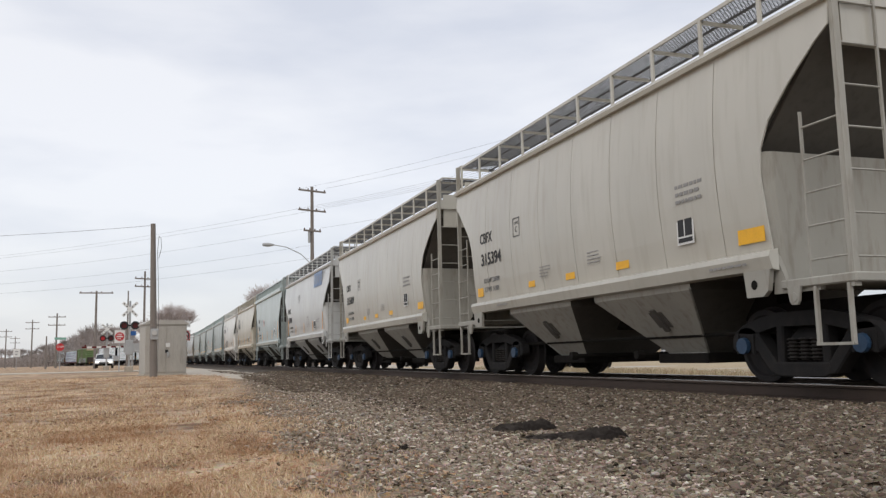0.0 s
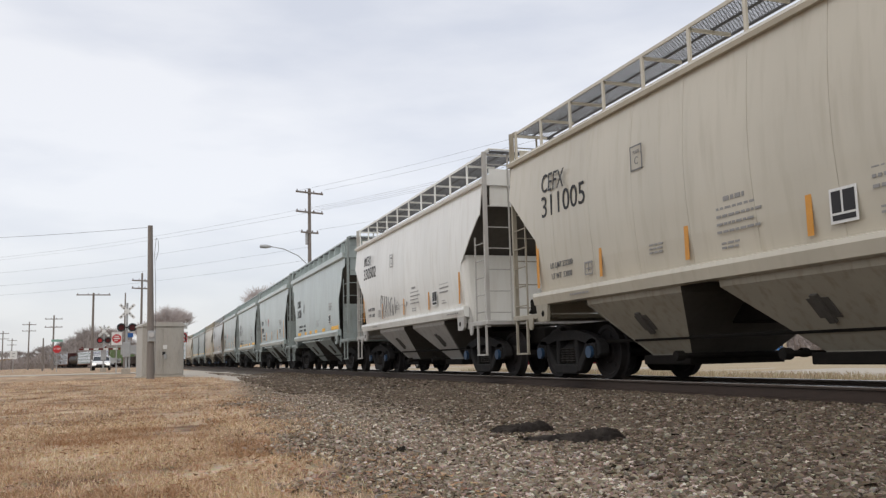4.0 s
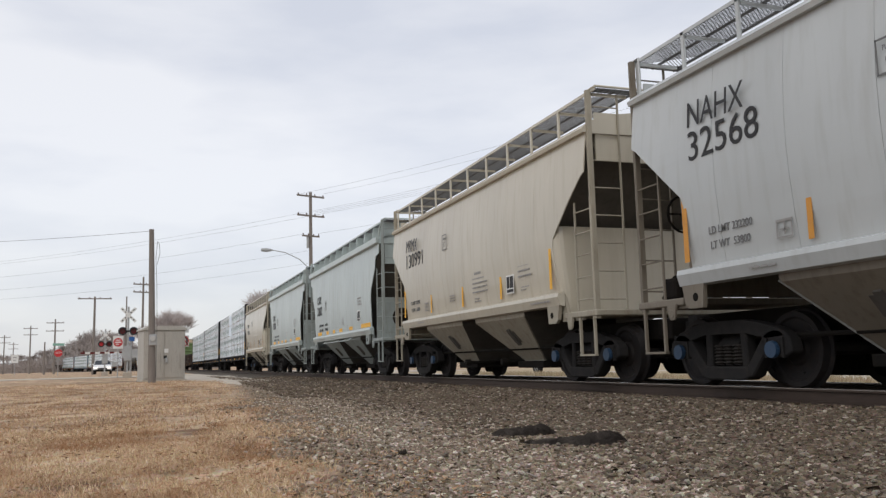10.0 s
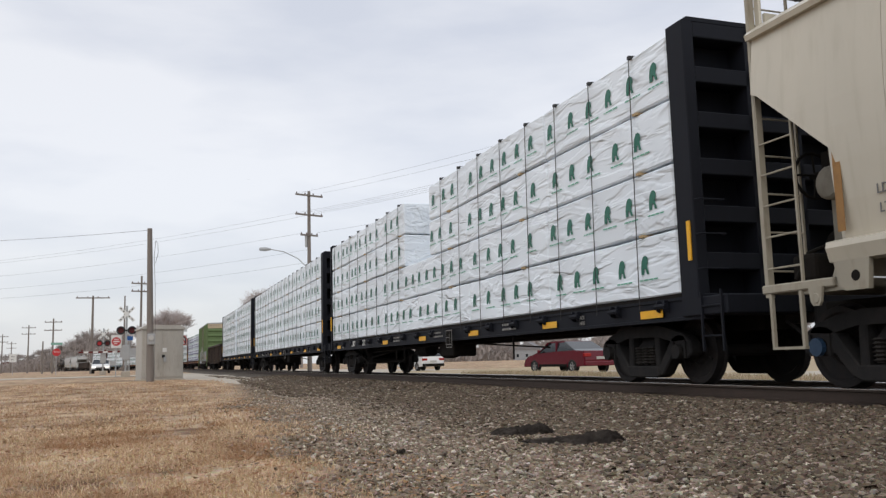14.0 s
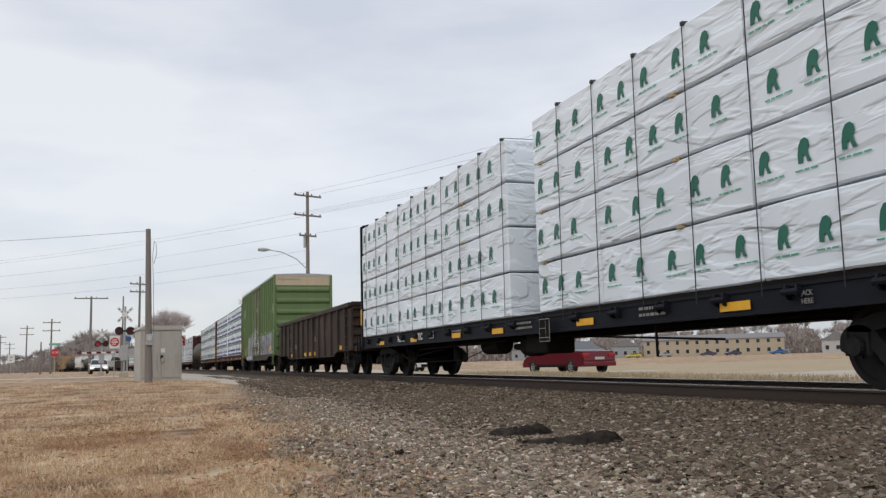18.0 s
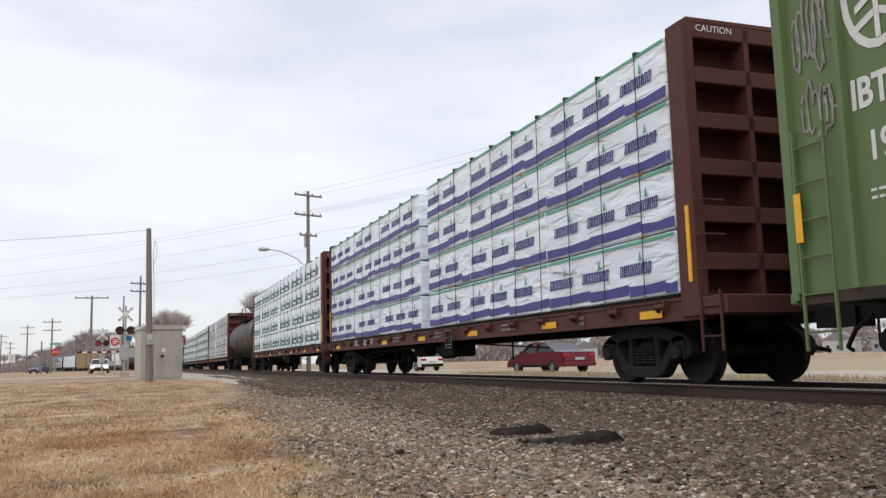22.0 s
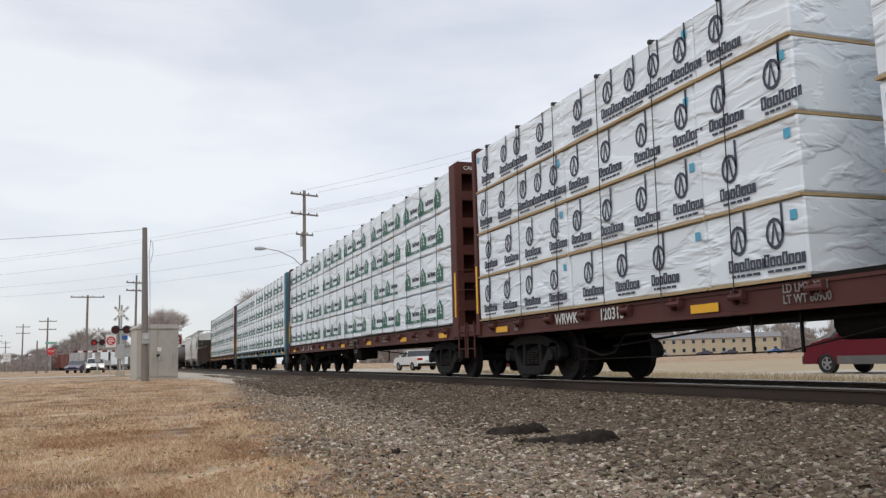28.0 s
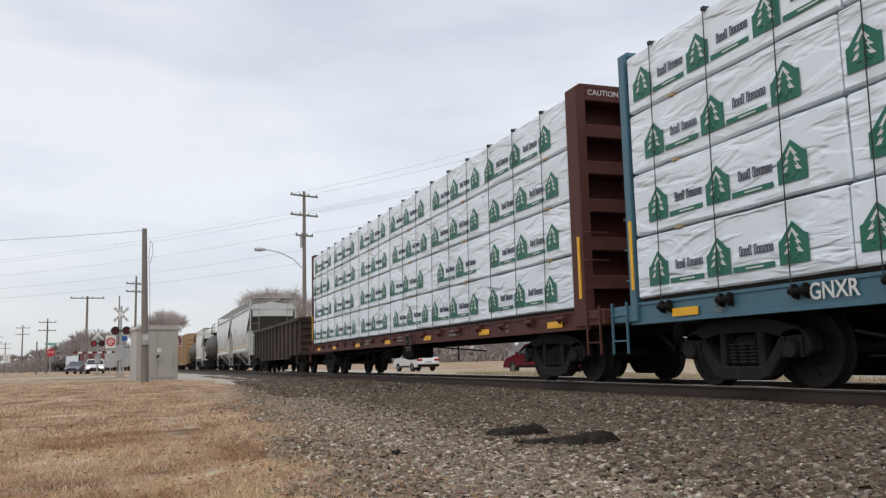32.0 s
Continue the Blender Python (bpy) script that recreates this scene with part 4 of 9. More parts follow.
def road_sign(a, r, z, shape, size, face, label, marks=(), post=True, turn=0):
    x, y, g = at_angle(a, r)
    e = root("road_sign", label, "road sign", "road signs", pose(x, y, g, 0, 0, -a + turn))
    h = z - g
    if post:
        bm = bmesh.new()
        block(bm, -0.03, 0.03, -0.03, 0.03, -0.2, h + size * 0.5)
        part("post", bm, GALV, e)
    bm = bmesh.new()
    if shape == "oct":
        prism(bm, [(math.cos(radians(22.5 + 45 * k)) * size * 0.54, h + math.sin(radians(22.5 + 45 * k)) * size * 0.54) for k in range(8)], "y", -0.05, -0.035)
    else:
        w, v = shape
        prism(bm, [(-w / 2, h - v / 2), (w / 2, h - v / 2), (w / 2, h + v / 2), (-w / 2, h + v / 2)], "y", -0.05, -0.035)
    p = part("panel", bm, face, e)
    for kind, mt in marks:
        bm = bmesh.new()
        if kind == "bar":
            block(bm, -size * 0.33, size * 0.33, -0.060, -0.054, h - size * 0.06, h + size * 0.06)
        elif kind == "disc":
            lathe(bm, [(-0.056, size * 0.46), (-0.051, size * 0.46)], "y", 24, (0, 0, h))
        elif kind == "words":
            for s in (-1, 1):
                for k in range(3 if s < 0 else 4):
                    x0 = -size * 0.22 + k * size * 0.12
                    block(bm, x0, x0 + size * 0.08, -0.060, -0.054, h + s * size * 0.22 - 0.04, h + s * size * 0.22 + 0.04)
        elif kind == "stop":
            m = Matrix(((1, 0, 0, -size * 0.36), (0, 0, -1, -0.052), (0, 1, 0, h - size * 0.14), (0, 0, 0, 1)))
            lettering("STOP", size * 0.34, mt, p, m)
            bm.free()
            continue
        elif kind == "turn":
            pipe(bm, [(0.12, -0.06, h - 0.2), (0.12, -0.06, h + 0.08), (0.0, -0.06, h + 0.17), (-0.12, -0.06, h + 0.08), (-0.12, -0.06, h - 0.04)], 0.03, 6)
        elif kind == "ring":
            for k in range(16):
                a0, a1 = k * 0.3927, (k + 1) * 0.3927
                prism(bm, [(math.cos(t) * q, h + math.sin(t) * q) for t, q in ((a0, size * 0.46), (a1, size * 0.46), (a1, size * 0.37), (a0, size * 0.37))], "y", -0.064, -0.058)
            prism(bm, [(-0.24, h + 0.21), (-0.20, h + 0.25), (0.24, h - 0.21), (0.20, h - 0.25)], "y", -0.064, -0.058)
        part("symbol", bm, mt, p)
    return e


road_sign(-1.77, 56.0, 2.06, (0.60, 0.78), 0.58, WHITEP, "square white sign with a red disc and white bar", (("disc", SIGN_RED), ("bar", WHITEP), ("words", WHITEP)))
road_sign(-5.18, 96.0, 2.22, "oct", 0.76, SIGN_RED, "red octagonal stop sign on a post", (("stop", WHITEP),))
road_sign(-5.18, 96.3, 3.10, (1.1, 0.24), 0.4, SIGN_GREEN, "green street name blade above a stop sign", ())
road_sign(-0.98, 55.0, 2.22, (0.36, 0.26), 0.3, SIGN_BLUE, "small blue notice on the signal mast", ())
road_sign(-7.55, 118.0, 2.0, (0.8, 1.0), 0.8, WHITEP, "white rectangular road sign on a post", (("words", BLACKP),))
road_sign(2.22, 44.0, 1.72, (0.55, 0.55), 0.52, WHITEP, "white no-turn sign with a red ring", (("turn", BLACKP), ("ring", SIGN_RED)), turn=48)
road_sign(2.22, 44.2, 2.28, (0.50, 0.28), 0.3, WHITEP, "white notice above a no-turn sign", (("bar", BLACKP),), turn=48)
road_sign(-1.05, 72.0, 1.62, (1.2, 0.72), 0.6, GALV, "grey signal box on a crossing mast", ())


# cars
def ellipse_arch(cx, r, n=7):
    return [(cx + math.cos(math.pi * (1 - k / (n - 1))) * r, 0.30 + math.sin(math.pi * (1 - k / (n - 1))) * r) for k in range(n)]


def make_car(paint, label, L=4.6, W=1.82, H=1.48, kind="sedan", name="car", trim=None):
    """A car about its middle on the road; its nose points to +y."""
    e = root(name, label, "car", "waiting cars")
    h, w = L / 2, W / 2
    f, r = h - 0.92, -h + 0.95
    low = [(-h + 0.02, 0.34)] + [p for p in [(r - 0.37, 0.30)]] + ellipse_arch(r, 0.36) + ellipse_arch(f, 0.36) + [(f + 0.37, 0.30), (h - 0.02, 0.34)]
    belt = 0.62 * H + 0.05
    if kind == "sedan":
        up = [(h, 0.55), (h - 0.10, 0.72), (h - 0.45, 0.82), (f - 0.20, belt), (-h + 0.75, belt + 0.06), (-h + 0.06, belt + 0.02), (-h, 0.60)]
        roof = [(f - 0.30, belt - 0.02), (f - 1.15, H - 0.03), (f - 1.6, H), (r + 0.75, H - 0.02), (r - 0.05, belt + 0.12), (-h + 0.55, belt + 0.02)]
    else:
        up = [(h, 0.60), (h - 0.08, 0.85), (h - 0.40, 0.98), (f - 0.05, belt), (-h + 0.08, belt + 0.05), (-h, 0.65)]
        roof = [(f - 0.10, belt - 0.02), (f - 0.75, H - 0.05), (f - 1.2, H), (-h + 0.55, H - 0.02), (-h + 0.16, belt + 0.02)]
    bm = bmesh.new()
    prism(bm, low + up, "x", -w, w)
    bmesh.ops.bevel(bm, geom=[ed for ed in bm.edges if abs(ed.verts[0].co.x - ed.verts[1].co.x) < 0.01 and min(v.co.z for v in ed.verts) > 0.5], offset=0.07, segments=2, affect="EDGES")
    body = part("body", bm, paint, e, smooth=False)
    bm = bmesh.new()
    prism(bm, roof, "x", -w + 0.06, w - 0.06)
    for v in bm.verts:
        k = (v.co.z - belt) / (H - belt)
        v.co.x *= 1 - 0.14 * max(k, 0)
    part("glasshouse", bm, GLASS, e)
    bm = bmesh.new()
    cap = [p for p in roof if p[1] > H - 0.08]
    prism(bm, [(cap[0][0] + 0.03, cap[0][1] - 0.02), *[(p[0], p[1] + 0.012) for p in cap], (cap[-1][0] - 0.03, cap[-1][1] - 0.03), (cap[-1][0], H - 0.10), (cap[0][0], H - 0.10)], "x", -(w - 0.06) * 0.88, (w - 0.06) * 0.88)
    part("roof", bm, paint, e)
    for s in (-1, 1):
        bm = bmesh.new()
        for y0, y1 in ((f - 0.34, f - 1.17), (-0.25, -0.25)):
            x0, x1 = s * (w - 0.055), s * (w - 0.06) * 0.875
            prism(bm, [(y0 - 0.03, belt - 0.02), (y0 + 0.05, belt - 0.02), (y1 + 0.04, H - 0.05), (y1 - 0.04, H - 0.05)], "x", min(x0, x1), max(x0, x1))
        part("pillar", bm, paint, e)
        for y in (f, r):
            bm = bmesh.new()
            lathe(bm, [(s * (w - 0.20), 0.20), (s * (w - 0.20), 0.32), (s * (w - 0.02), 0.325), (s * (w + 0.005), 0.30), (s * (w + 0.005), 0.21), (s * (w - 0.04), 0.20)], "x", 24)
            wh = part("wheel", bm, TYRE, e)
            wh.matrix_basis = pose(0, y, 0.325)
            bm = bmesh.new()
            lathe(bm, [(s * (w - 0.05), 0.205), (s * (w - 0.03), 0.205), (s * (w - 0.03), 0.18), (s * (w - 0.045), 0.17)], "x", 20)
            for k in range(5):
                b2 = bmesh.new()
                block(b2, min(s * (w - 0.045), s * (w - 0.02)), max(s * (w - 0.045), s * (w - 0.02)), -0.03, 0.03, 0.0, 0.19)
                merge(bm, b2, pose(0, 0, 0, k * 72))
            part("rim", bm, CHROME, wh)
        bm = bmesh.new()
        rounded(bm, min(s * (w - 0.46), s * (w - 0.06)), max(s * (w - 0.46), s * (w - 0.06)), h - 0.16, h + 0.002, 0.62, 0.76, 0.02)
        part("headlamp", bm, HEADLIGHT if paint is CAR_WHITE else CHROME, e)
        bm = bmesh.new()
        rounded(bm, min(s * (w - 0.42), s * (w - 0.03)), max(s * (w - 0.42), s * (w - 0.03)), -h - 0.006, -h + 0.14, 0.74, 0.90, 0.02)
        part("tail_lamp", bm, TAIL_RED, e)
        bm = bmesh.new()
        rounded(bm, min(s * w, s * (w + 0.16)), max(s * w, s * (w + 0.16)), f - 0.62, f - 0.50, belt - 0.02, belt + 0.13, 0.03)
        part("mirror", bm, paint, e)
        bm = bmesh.new()
        block(bm, min(s * (w - 0.01), s * (w + 0.012)), max(s * (w - 0.01), s * (w + 0.012)), r + 0.40, f - 0.42, 0.30, 0.56 if trim else 0.42)
        part("rocker_trim", bm, trim or UNDER, e)
    for y, z0, z1 in ((h, 0.30, 0.50), (-h, 0.32, 0.52)):
        bm = bmesh.new()
        rounded(bm, -w + 0.02, w - 0.02, y - 0.05, y + 0.05, z0, z1 + (0.08 if trim else 0), 0.03)
        part("bumper", bm, trim or (UNDER if kind == "suv" else paint), e)
    bm = bmesh.new()
    block(bm, -0.5, 0.5, h - 0.03, h + 0.012, 0.52, 0.66)
    part("grille", bm, UNDER, e)
    bm = bmesh.new()
    block(bm, -0.26, 0.26, -h - 0.03, -h, 0.62, 0.74)
    part("number_plate", bm, HOUSE_W, e)
    return e


def park(car, a, r, turn, z=None):
    x, y, g = at_angle(a, r)
    car.matrix_basis = pose(x, y, (g if z is None else z) , 0, 0, turn)
    return car


park(make_car(CAR_WHITE, "white minivan waiting with its headlamps lit", 4.7, 1.85, 1.6, "suv", "minivan"), -2.62, 103.0, 181, -0.08)
park(make_car(CAR_WHITE, "white hatchback waiting on the far road", 4.3, 1.8, 1.5, "suv", "hatchback"), 17.7, 64.0, 8, -0.335)
red_car = make_car(CAR_RED, "dark red sedan that creeps forward on the far road", 5.0, 1.9, 1.5, "sedan", "sedan")
grey_car = make_car(CAR_DARK, "dark grey sedan that pulls up behind a minivan", 4.7, 1.82, 1.5, "sedan", "sedan")
red_suv = make_car(CAR_RED, "dark red sport utility car with grey lower trim", 4.6, 1.85, 1.75, "suv", "sport_utility_car", TRIM_GREY)


# cloth on the gravel
def cloth(x, y, sx, sy, turn, seed, label, height=0.07, material=None):
    """A crumpled sheet: an uneven outline, folds that run along it, and a rim tucked to the stones."""
    bm = bmesh.new()
    n, m = 40, 18
    g = [[None] * (m + 1) for _ in range(n + 1)]
    for i in range(n + 1):
        for j in range(m + 1):
            u, v = i / n * 2 - 1, j / m * 2 - 1
            body = (1 - abs(u) ** 3) * 0.6 + 0.4
            px = u * sx * (1 + 0.30 * noise.noise(Vector((v * 3.4, seed, 1))))
            py = v * sy * body * (1 + 0.9 * noise.noise(Vector((u * 3.6, seed, 3)))) + sy * 0.5 * noise.noise(Vector((u * 1.6, seed, 8)))
            fold = 1 - abs(noise.noise(Vector((u * 2.3 + v * 1.4, v * 2.6, seed)))) * 2.0
            z = height * (0.30 + 0.70 * fold) * (1 + 0.45 * u) + 0.02 * noise.noise(Vector((u * 2.5, v * 3, seed)))
            rim = min(1, (1 - u * u) * 2.2) * (1 - v * v)
            g[i][j] = bm.verts.new((px, py, max(0.002, z) * (0.05 + 0.95 * rim)))
    for i in range(n):
        for j in range(m):
            bm.faces.new((g[i][j], g[i + 1][j], g[i + 1][j + 1], g[i][j + 1]))
    bmesh.ops.solidify(bm, geom=bm.faces[:], thickness=0.010)
    ob = thing("discarded_cloth", bm, material or CLOTH, label, "cloth", "cloths on the gravel", smooth=True)
    ob.matrix_basis = pose(x, y, ground_z(x, y) + 0.025, 0, 0, turn)
    return ob


cloth(3.26, 7.22, 0.27, 0.13, -26, 1.3, "crumpled dark cloth lying on the gravel", 0.085)
cloth(3.14, 6.40, 0.23, 0.10, -34, 5.2, "flat brown-black rag between two cloths", 0.04)
cloth(3.37, 6.20, 0.27, 0.14, -24, 4.1, "twisted dark cloth with a raised corner on the gravel", 0.085)
cloth(1.85, 6.35, 0.04, 0.02, 20, 7.7, "small dark rag among the stones", 0.03)


# ---- loose stones, grass ----
def rocks(points, sizes, rng, name, label, material=None):
    """Many small broken stones in one mesh."""
    base = np.array([(-1, -1, -0.6), (1, -1, -0.7), (1, 1, -0.6), (-1, 1, -0.7), (-0.75, -0.7, 0.6), (0.8, -0.75, 0.5), (0.7, 0.8, 0.65), (-0.8, 0.7, 0.55), (0.1, 0.0, 0.85)]) * 0.5
    faces = [(0, 1, 5, 4), (1, 2, 6, 5), (2, 3, 7, 6), (3, 0, 4, 7), (4, 5, 8), (5, 6, 8), (6, 7, 8), (7, 4, 8)]
    n = len(points)
    v = np.repeat(base[None], n, 0) * (1 + rng.uniform(-0.55, 0.45, (n, 9, 3)))
    v *= (sizes[:, None] * rng.uniform(0.55, 1.35, (n, 3)) * [1.05, 1.05, 0.75])[:, None, :]
    a, t = rng.uniform(0, 6.28, n), rng.uniform(-0.9, 0.9, n)
    ca, sa, ct, st = np.cos(a), np.sin(a), np.cos(t), np.sin(t)
    x, y, z = v[:, :, 0], v[:, :, 1], v[:, :, 2]
    y, z = y * ct[:, None] - z * st[:, None], y * st[:, None] + z * ct[:, None]
    x, y = x * ca[:, None] - y * sa[:, None], x * sa[:, None] + y * ca[:, None]
    v = np.stack([x, y, z], 2) + points[:, None, :]
    fs = [tuple(i + 9 * k for i in f) for k in range(n) for f in faces]
    me = bpy.data.meshes.new(name)
    me.from_pydata(v.reshape(-1, 3).tolist(), [], fs)
    me.materials.append(material or STONES)
    return tagged(new(name, me), label, "stones", kind="stuff")


rs = np.random.RandomState(7)


def scatter(n, d0, d1, y0, y1, power=1.0):
    """Random places by offset from the line and distance along it, denser towards the near end."""
    y = y0 + (y1 - y0) * rs.uniform(0, 1, n) ** power
    d = rs.uniform(d0, d1, n)
    x = TRACK_X + d
    z = np.array([ground_z(a, b) for a, b in zip(x, y)])
    return np.stack([x, y, z], 1)


pts = scatter(90000, -5.6, -0.95, 3.0, 18.0, 1.5)
pts = pts[rs.uniform(0, 1, len(pts)) < np.clip((pts[:, 0] - TRACK_X + 5.4 - 0.05 * (pts[:, 1] - 6)) / 1.6, 0.03, 1)]
rocks(pts + [0, 0, 0.022], 0.017 + 0.040 * rs.uniform(0, 1, len(pts)) ** 1.7, rs, "ballast_stones", "angular grey ballast stones heaped beside the rail")
pts = scatter(110000, -7.4, -2.8, 3.0, 18.0, 1.5)
patch = np.array([noise.noise(Vector((a * 1.3, b * 0.9, 3))) for a, b in zip(pts[:, 0], pts[:, 1])])
keep = rs.uniform(0, 1, len(pts)) < np.clip((pts[:, 0] - turf_edge(pts[:, 1]) + 0.25 + patch * 0.9) / 0.9, 0.012, 1) * np.clip((TRACK_X - 2.8 - pts[:, 0]) / 1.8, 0, 1)
pts = pts[keep]
rocks(pts + [0, 0, 0.016], 0.010 + 0.030 * rs.uniform(0, 1, len(pts)) ** 1.8, rs, "scattered_gravel", "small tan stones thinning out into the turf", FINE_GRAVEL)
pts = scatter(7000, -6.4, -3.0, 18.0, 42.0, 1.2)
pts = pts[rs.uniform(0, 1, len(pts)) < np.clip((pts[:, 0] - turf_edge(pts[:, 1]) - 0.1) / 0.8, 0, 1)]
rocks(pts + [0, 0, 0.014], rs.uniform(0.02, 0.05, len(pts)), rs, "far_scattered_gravel", "small tan stones by the dirt track", FINE_GRAVEL)
pts = scatter(9000, -5.2, -0.95, 18.0, 46.0, 1.2)
rocks(pts + [0, 0, 0.024], rs.uniform(0.04, 0.08, len(pts)), rs, "far_ballast_stones", "grey ballast stones along the track")
pts = scatter(9000, -6.0, -0.95, -5.0, 3.0)
rocks(pts + [0, 0, 0.022], rs.uniform(0.025, 0.06, len(pts)), rs, "near_ballast_stones", "angular grey ballast stones beside the rail")
pts = scatter(4000, -0.62, 0.62, 2.0, 30.0, 1.3)
rocks(pts + [0, 0, 0.03], rs.uniform(0.04, 0.075, len(pts)), rs, "crib_stones", "ballast stones between the rails")
pts = scatter(5000, 0.95, 3.6, 2.0, 30.0, 1.2)
rocks(pts + [0, 0, 0.024], rs.uniform(0.04, 0.08, len(pts)), rs, "far_side_ballast", "ballast stones on the far side of the track")


def single_stones():
    """Larger stones near the footpath, each by itself."""
    rng = random.Random(17)
    bed = bpy.data.objects["ballast_bed"]
    shapes = []
    for k in range(6):
        bm = bmesh.new()
        bmesh.ops.create_icosphere(bm, subdivisions=1, radius=0.5)
        for v in bm.verts:
            v.co = Vector((v.co.x * rng.uniform(0.75, 1.25), v.co.y * rng.uniform(0.6, 1.0), v.co.z * rng.uniform(0.4, 0.75)))
        shapes.append(to_mesh("stone", bm, LONE_STONE))
    for k in range(190):
        y = 3.2 + 8.0 * rng.random() ** 1.5
        x = TRACK_X + rng.uniform(-6.0, -1.6)
        ob = new("stone", shapes[k % 6])
        ob.parent = bed
        q = rng.uniform(0.035, 0.065)
        ob.matrix_basis = pose(x, y, ground_z(x, y) + 0.045, rng.uniform(-25, 25), rng.uniform(-25, 25), rng.uniform(0, 360)) @ Matrix.Diagonal((q, q, q, 1))


single_stones()


def grass(points, height, width, name, label, lean=0.6, material=None):
    n = len(points)
    a = rs.uniform(0, 6.28, n)
    h = height * rs.uniform(0.5, 1.35, n)
    w = width * rs.uniform(0.6, 1.3, n)
    b = rs.uniform(0, 6.28, n)
    k = rs.uniform(0.1, lean, n) * h
    dx, dy = np.cos(a) * w / 2, np.sin(a) * w / 2
    p = points
    z0 = np.zeros(n)
    v = np.stack([np.stack([p[:, 0] - dx, p[:, 1] - dy, p[:, 2] - 0.01], 1), np.stack([p[:, 0] + dx, p[:, 1] + dy, p[:, 2] - 0.01], 1),
                  np.stack([p[:, 0] + dx * 0.7 + np.cos(b) * k * 0.35, p[:, 1] + dy * 0.7 + np.sin(b) * k * 0.35, p[:, 2] + h * 0.6], 1),
                  np.stack([p[:, 0] - dx * 0.7 + np.cos(b) * k * 0.35, p[:, 1] - dy * 0.7 + np.sin(b) * k * 0.35, p[:, 2] + h * 0.6], 1),
                  np.stack([p[:, 0] + np.cos(b) * k, p[:, 1] + np.sin(b) * k, p[:, 2] + h], 1)], 1)
    fs = []
    for i in range(n):
        q = 5 * i
        fs.append((q, q + 1, q + 2, q + 3))
        fs.append((q + 3, q + 2, q + 4))
    me = bpy.data.meshes.new(name)
    me.from_pydata(v.reshape(-1, 3).tolist(), [], fs)
    me.materials.append(material or BLADES)
    return tagged(new(name, me), label, "grass", kind="stuff")


def turf_points(n, x0, x1, y0, y1, power, thresh=-0.15):
    y = y0 + (y1 - y0) * rs.uniform(0, 1, n) ** power
    x = rs.uniform(x0, x1, n) * (0.55 + y / y1 * 0.45)
    rag = np.array([noise.noise(Vector((a * 0.9, b * 0.7, 13))) for a, b in zip(x, y)])
    keep = rs.uniform(0, 1, n) < np.clip((turf_edge(y) + 0.25 + 0.7 * rag - x) / 0.8, 0, 1)
    x, y = x[keep], y[keep]
    tuft = np.array([noise.noise(Vector((a * 1.1, b * 1.1, 5))) + 0.6 * noise.noise(Vector((a * 4, b * 4, 9))) for a, b in zip(x, y)])
    keep = tuft > thresh + rs.uniform(-0.3, 0.3, len(x))
    x, y = x[keep], y[keep]
    z = np.array([ground_z(a, b) for a, b in zip(x, y)])
    return np.stack([x, y, z], 1)


grass(turf_points(170000, -5.0, 3.4, 2.8, 11.0, 1.35, -0.30), 0.040, 0.0055, "turf_grass", "short dead winter grass in tufts", 2.4)
grass(turf_points(26000, -5.0, 3.4, 2.8, 9.0, 1.3, 0.16), 0.072, 0.0055, "tall_turf_grass", "longer dead grass standing in clumps", 1.2)
grass(turf_points(90000, -14, 4.5, 10.0, 34.0, 1.5, -0.30), 0.045, 0.011, "far_turf_grass", "short dead winter grass further off", 2.2)
gx, gy = rs.uniform(-9.0, 1.4, 60000), rs.uniform(-8.0, 3.2, 60000)
near = rs.uniform(0, 1, 60000) < np.clip(np.minimum(gx + 9, gy + 8) / 4, 0, 1)
gx, gy = gx[near], gy[near]
grass(np.stack([gx, gy, np.array([ground_z(a, b) for a, b in zip(gx, gy)])], 1), 0.042, 0.007, "near_turf_grass", "short dead winter grass round the stand", 2.2)


def leaf_litter(n):
    """Small curled dead leaves and bits of bark lying in the turf and along the gravel edge."""
    y = 3.0 + 17.0 * rs.uniform(0, 1, n) ** 1.6
    x = -6.0 + rs.uniform(0, 1, n) * (turf_edge(y) + 6.6)
    drift = np.array([noise.noise(Vector((a * 0.7, b * 0.5, 21))) for a, b in zip(x, y)])
    keep = drift > rs.uniform(-0.5, 0.35, n)
    x, y = x[keep], y[keep]
    n = len(x)
    a, q = rs.uniform(0, 6.28, n), rs.uniform(0.012, 0.032, n)
    ca, sa = np.cos(a) * q, np.sin(a) * q
    z = np.array([ground_z(u, v) for u, v in zip(x, y)]) + rs.uniform(0.014, 0.036, n)
    lift = rs.uniform(0.1, 0.7, (4, n)) * q
    v = np.stack([np.stack([x - ca, y - sa, z + lift[0]], 1), np.stack([x + sa * 0.5, y - ca * 0.5, z], 1),
                  np.stack([x + ca, y + sa, z + lift[1]], 1), np.stack([x - sa * 0.5, y + ca * 0.5, z + lift[2] * 0.5], 1)], 1)
    fs = []
    for k in range(n):
        b = 4 * k
        fs += [(b, b + 1, b + 2), (b, b + 2, b + 3)]
    me = bpy.data.meshes.new("leaf_litter")
    me.from_pydata(v.reshape(-1, 3).tolist(), [], fs)
    me.materials.append(LEAF_LITTER)
    return tagged(new("leaf_litter", me), "brown dead leaves strewn over the turf", "leaves", kind="stuff")


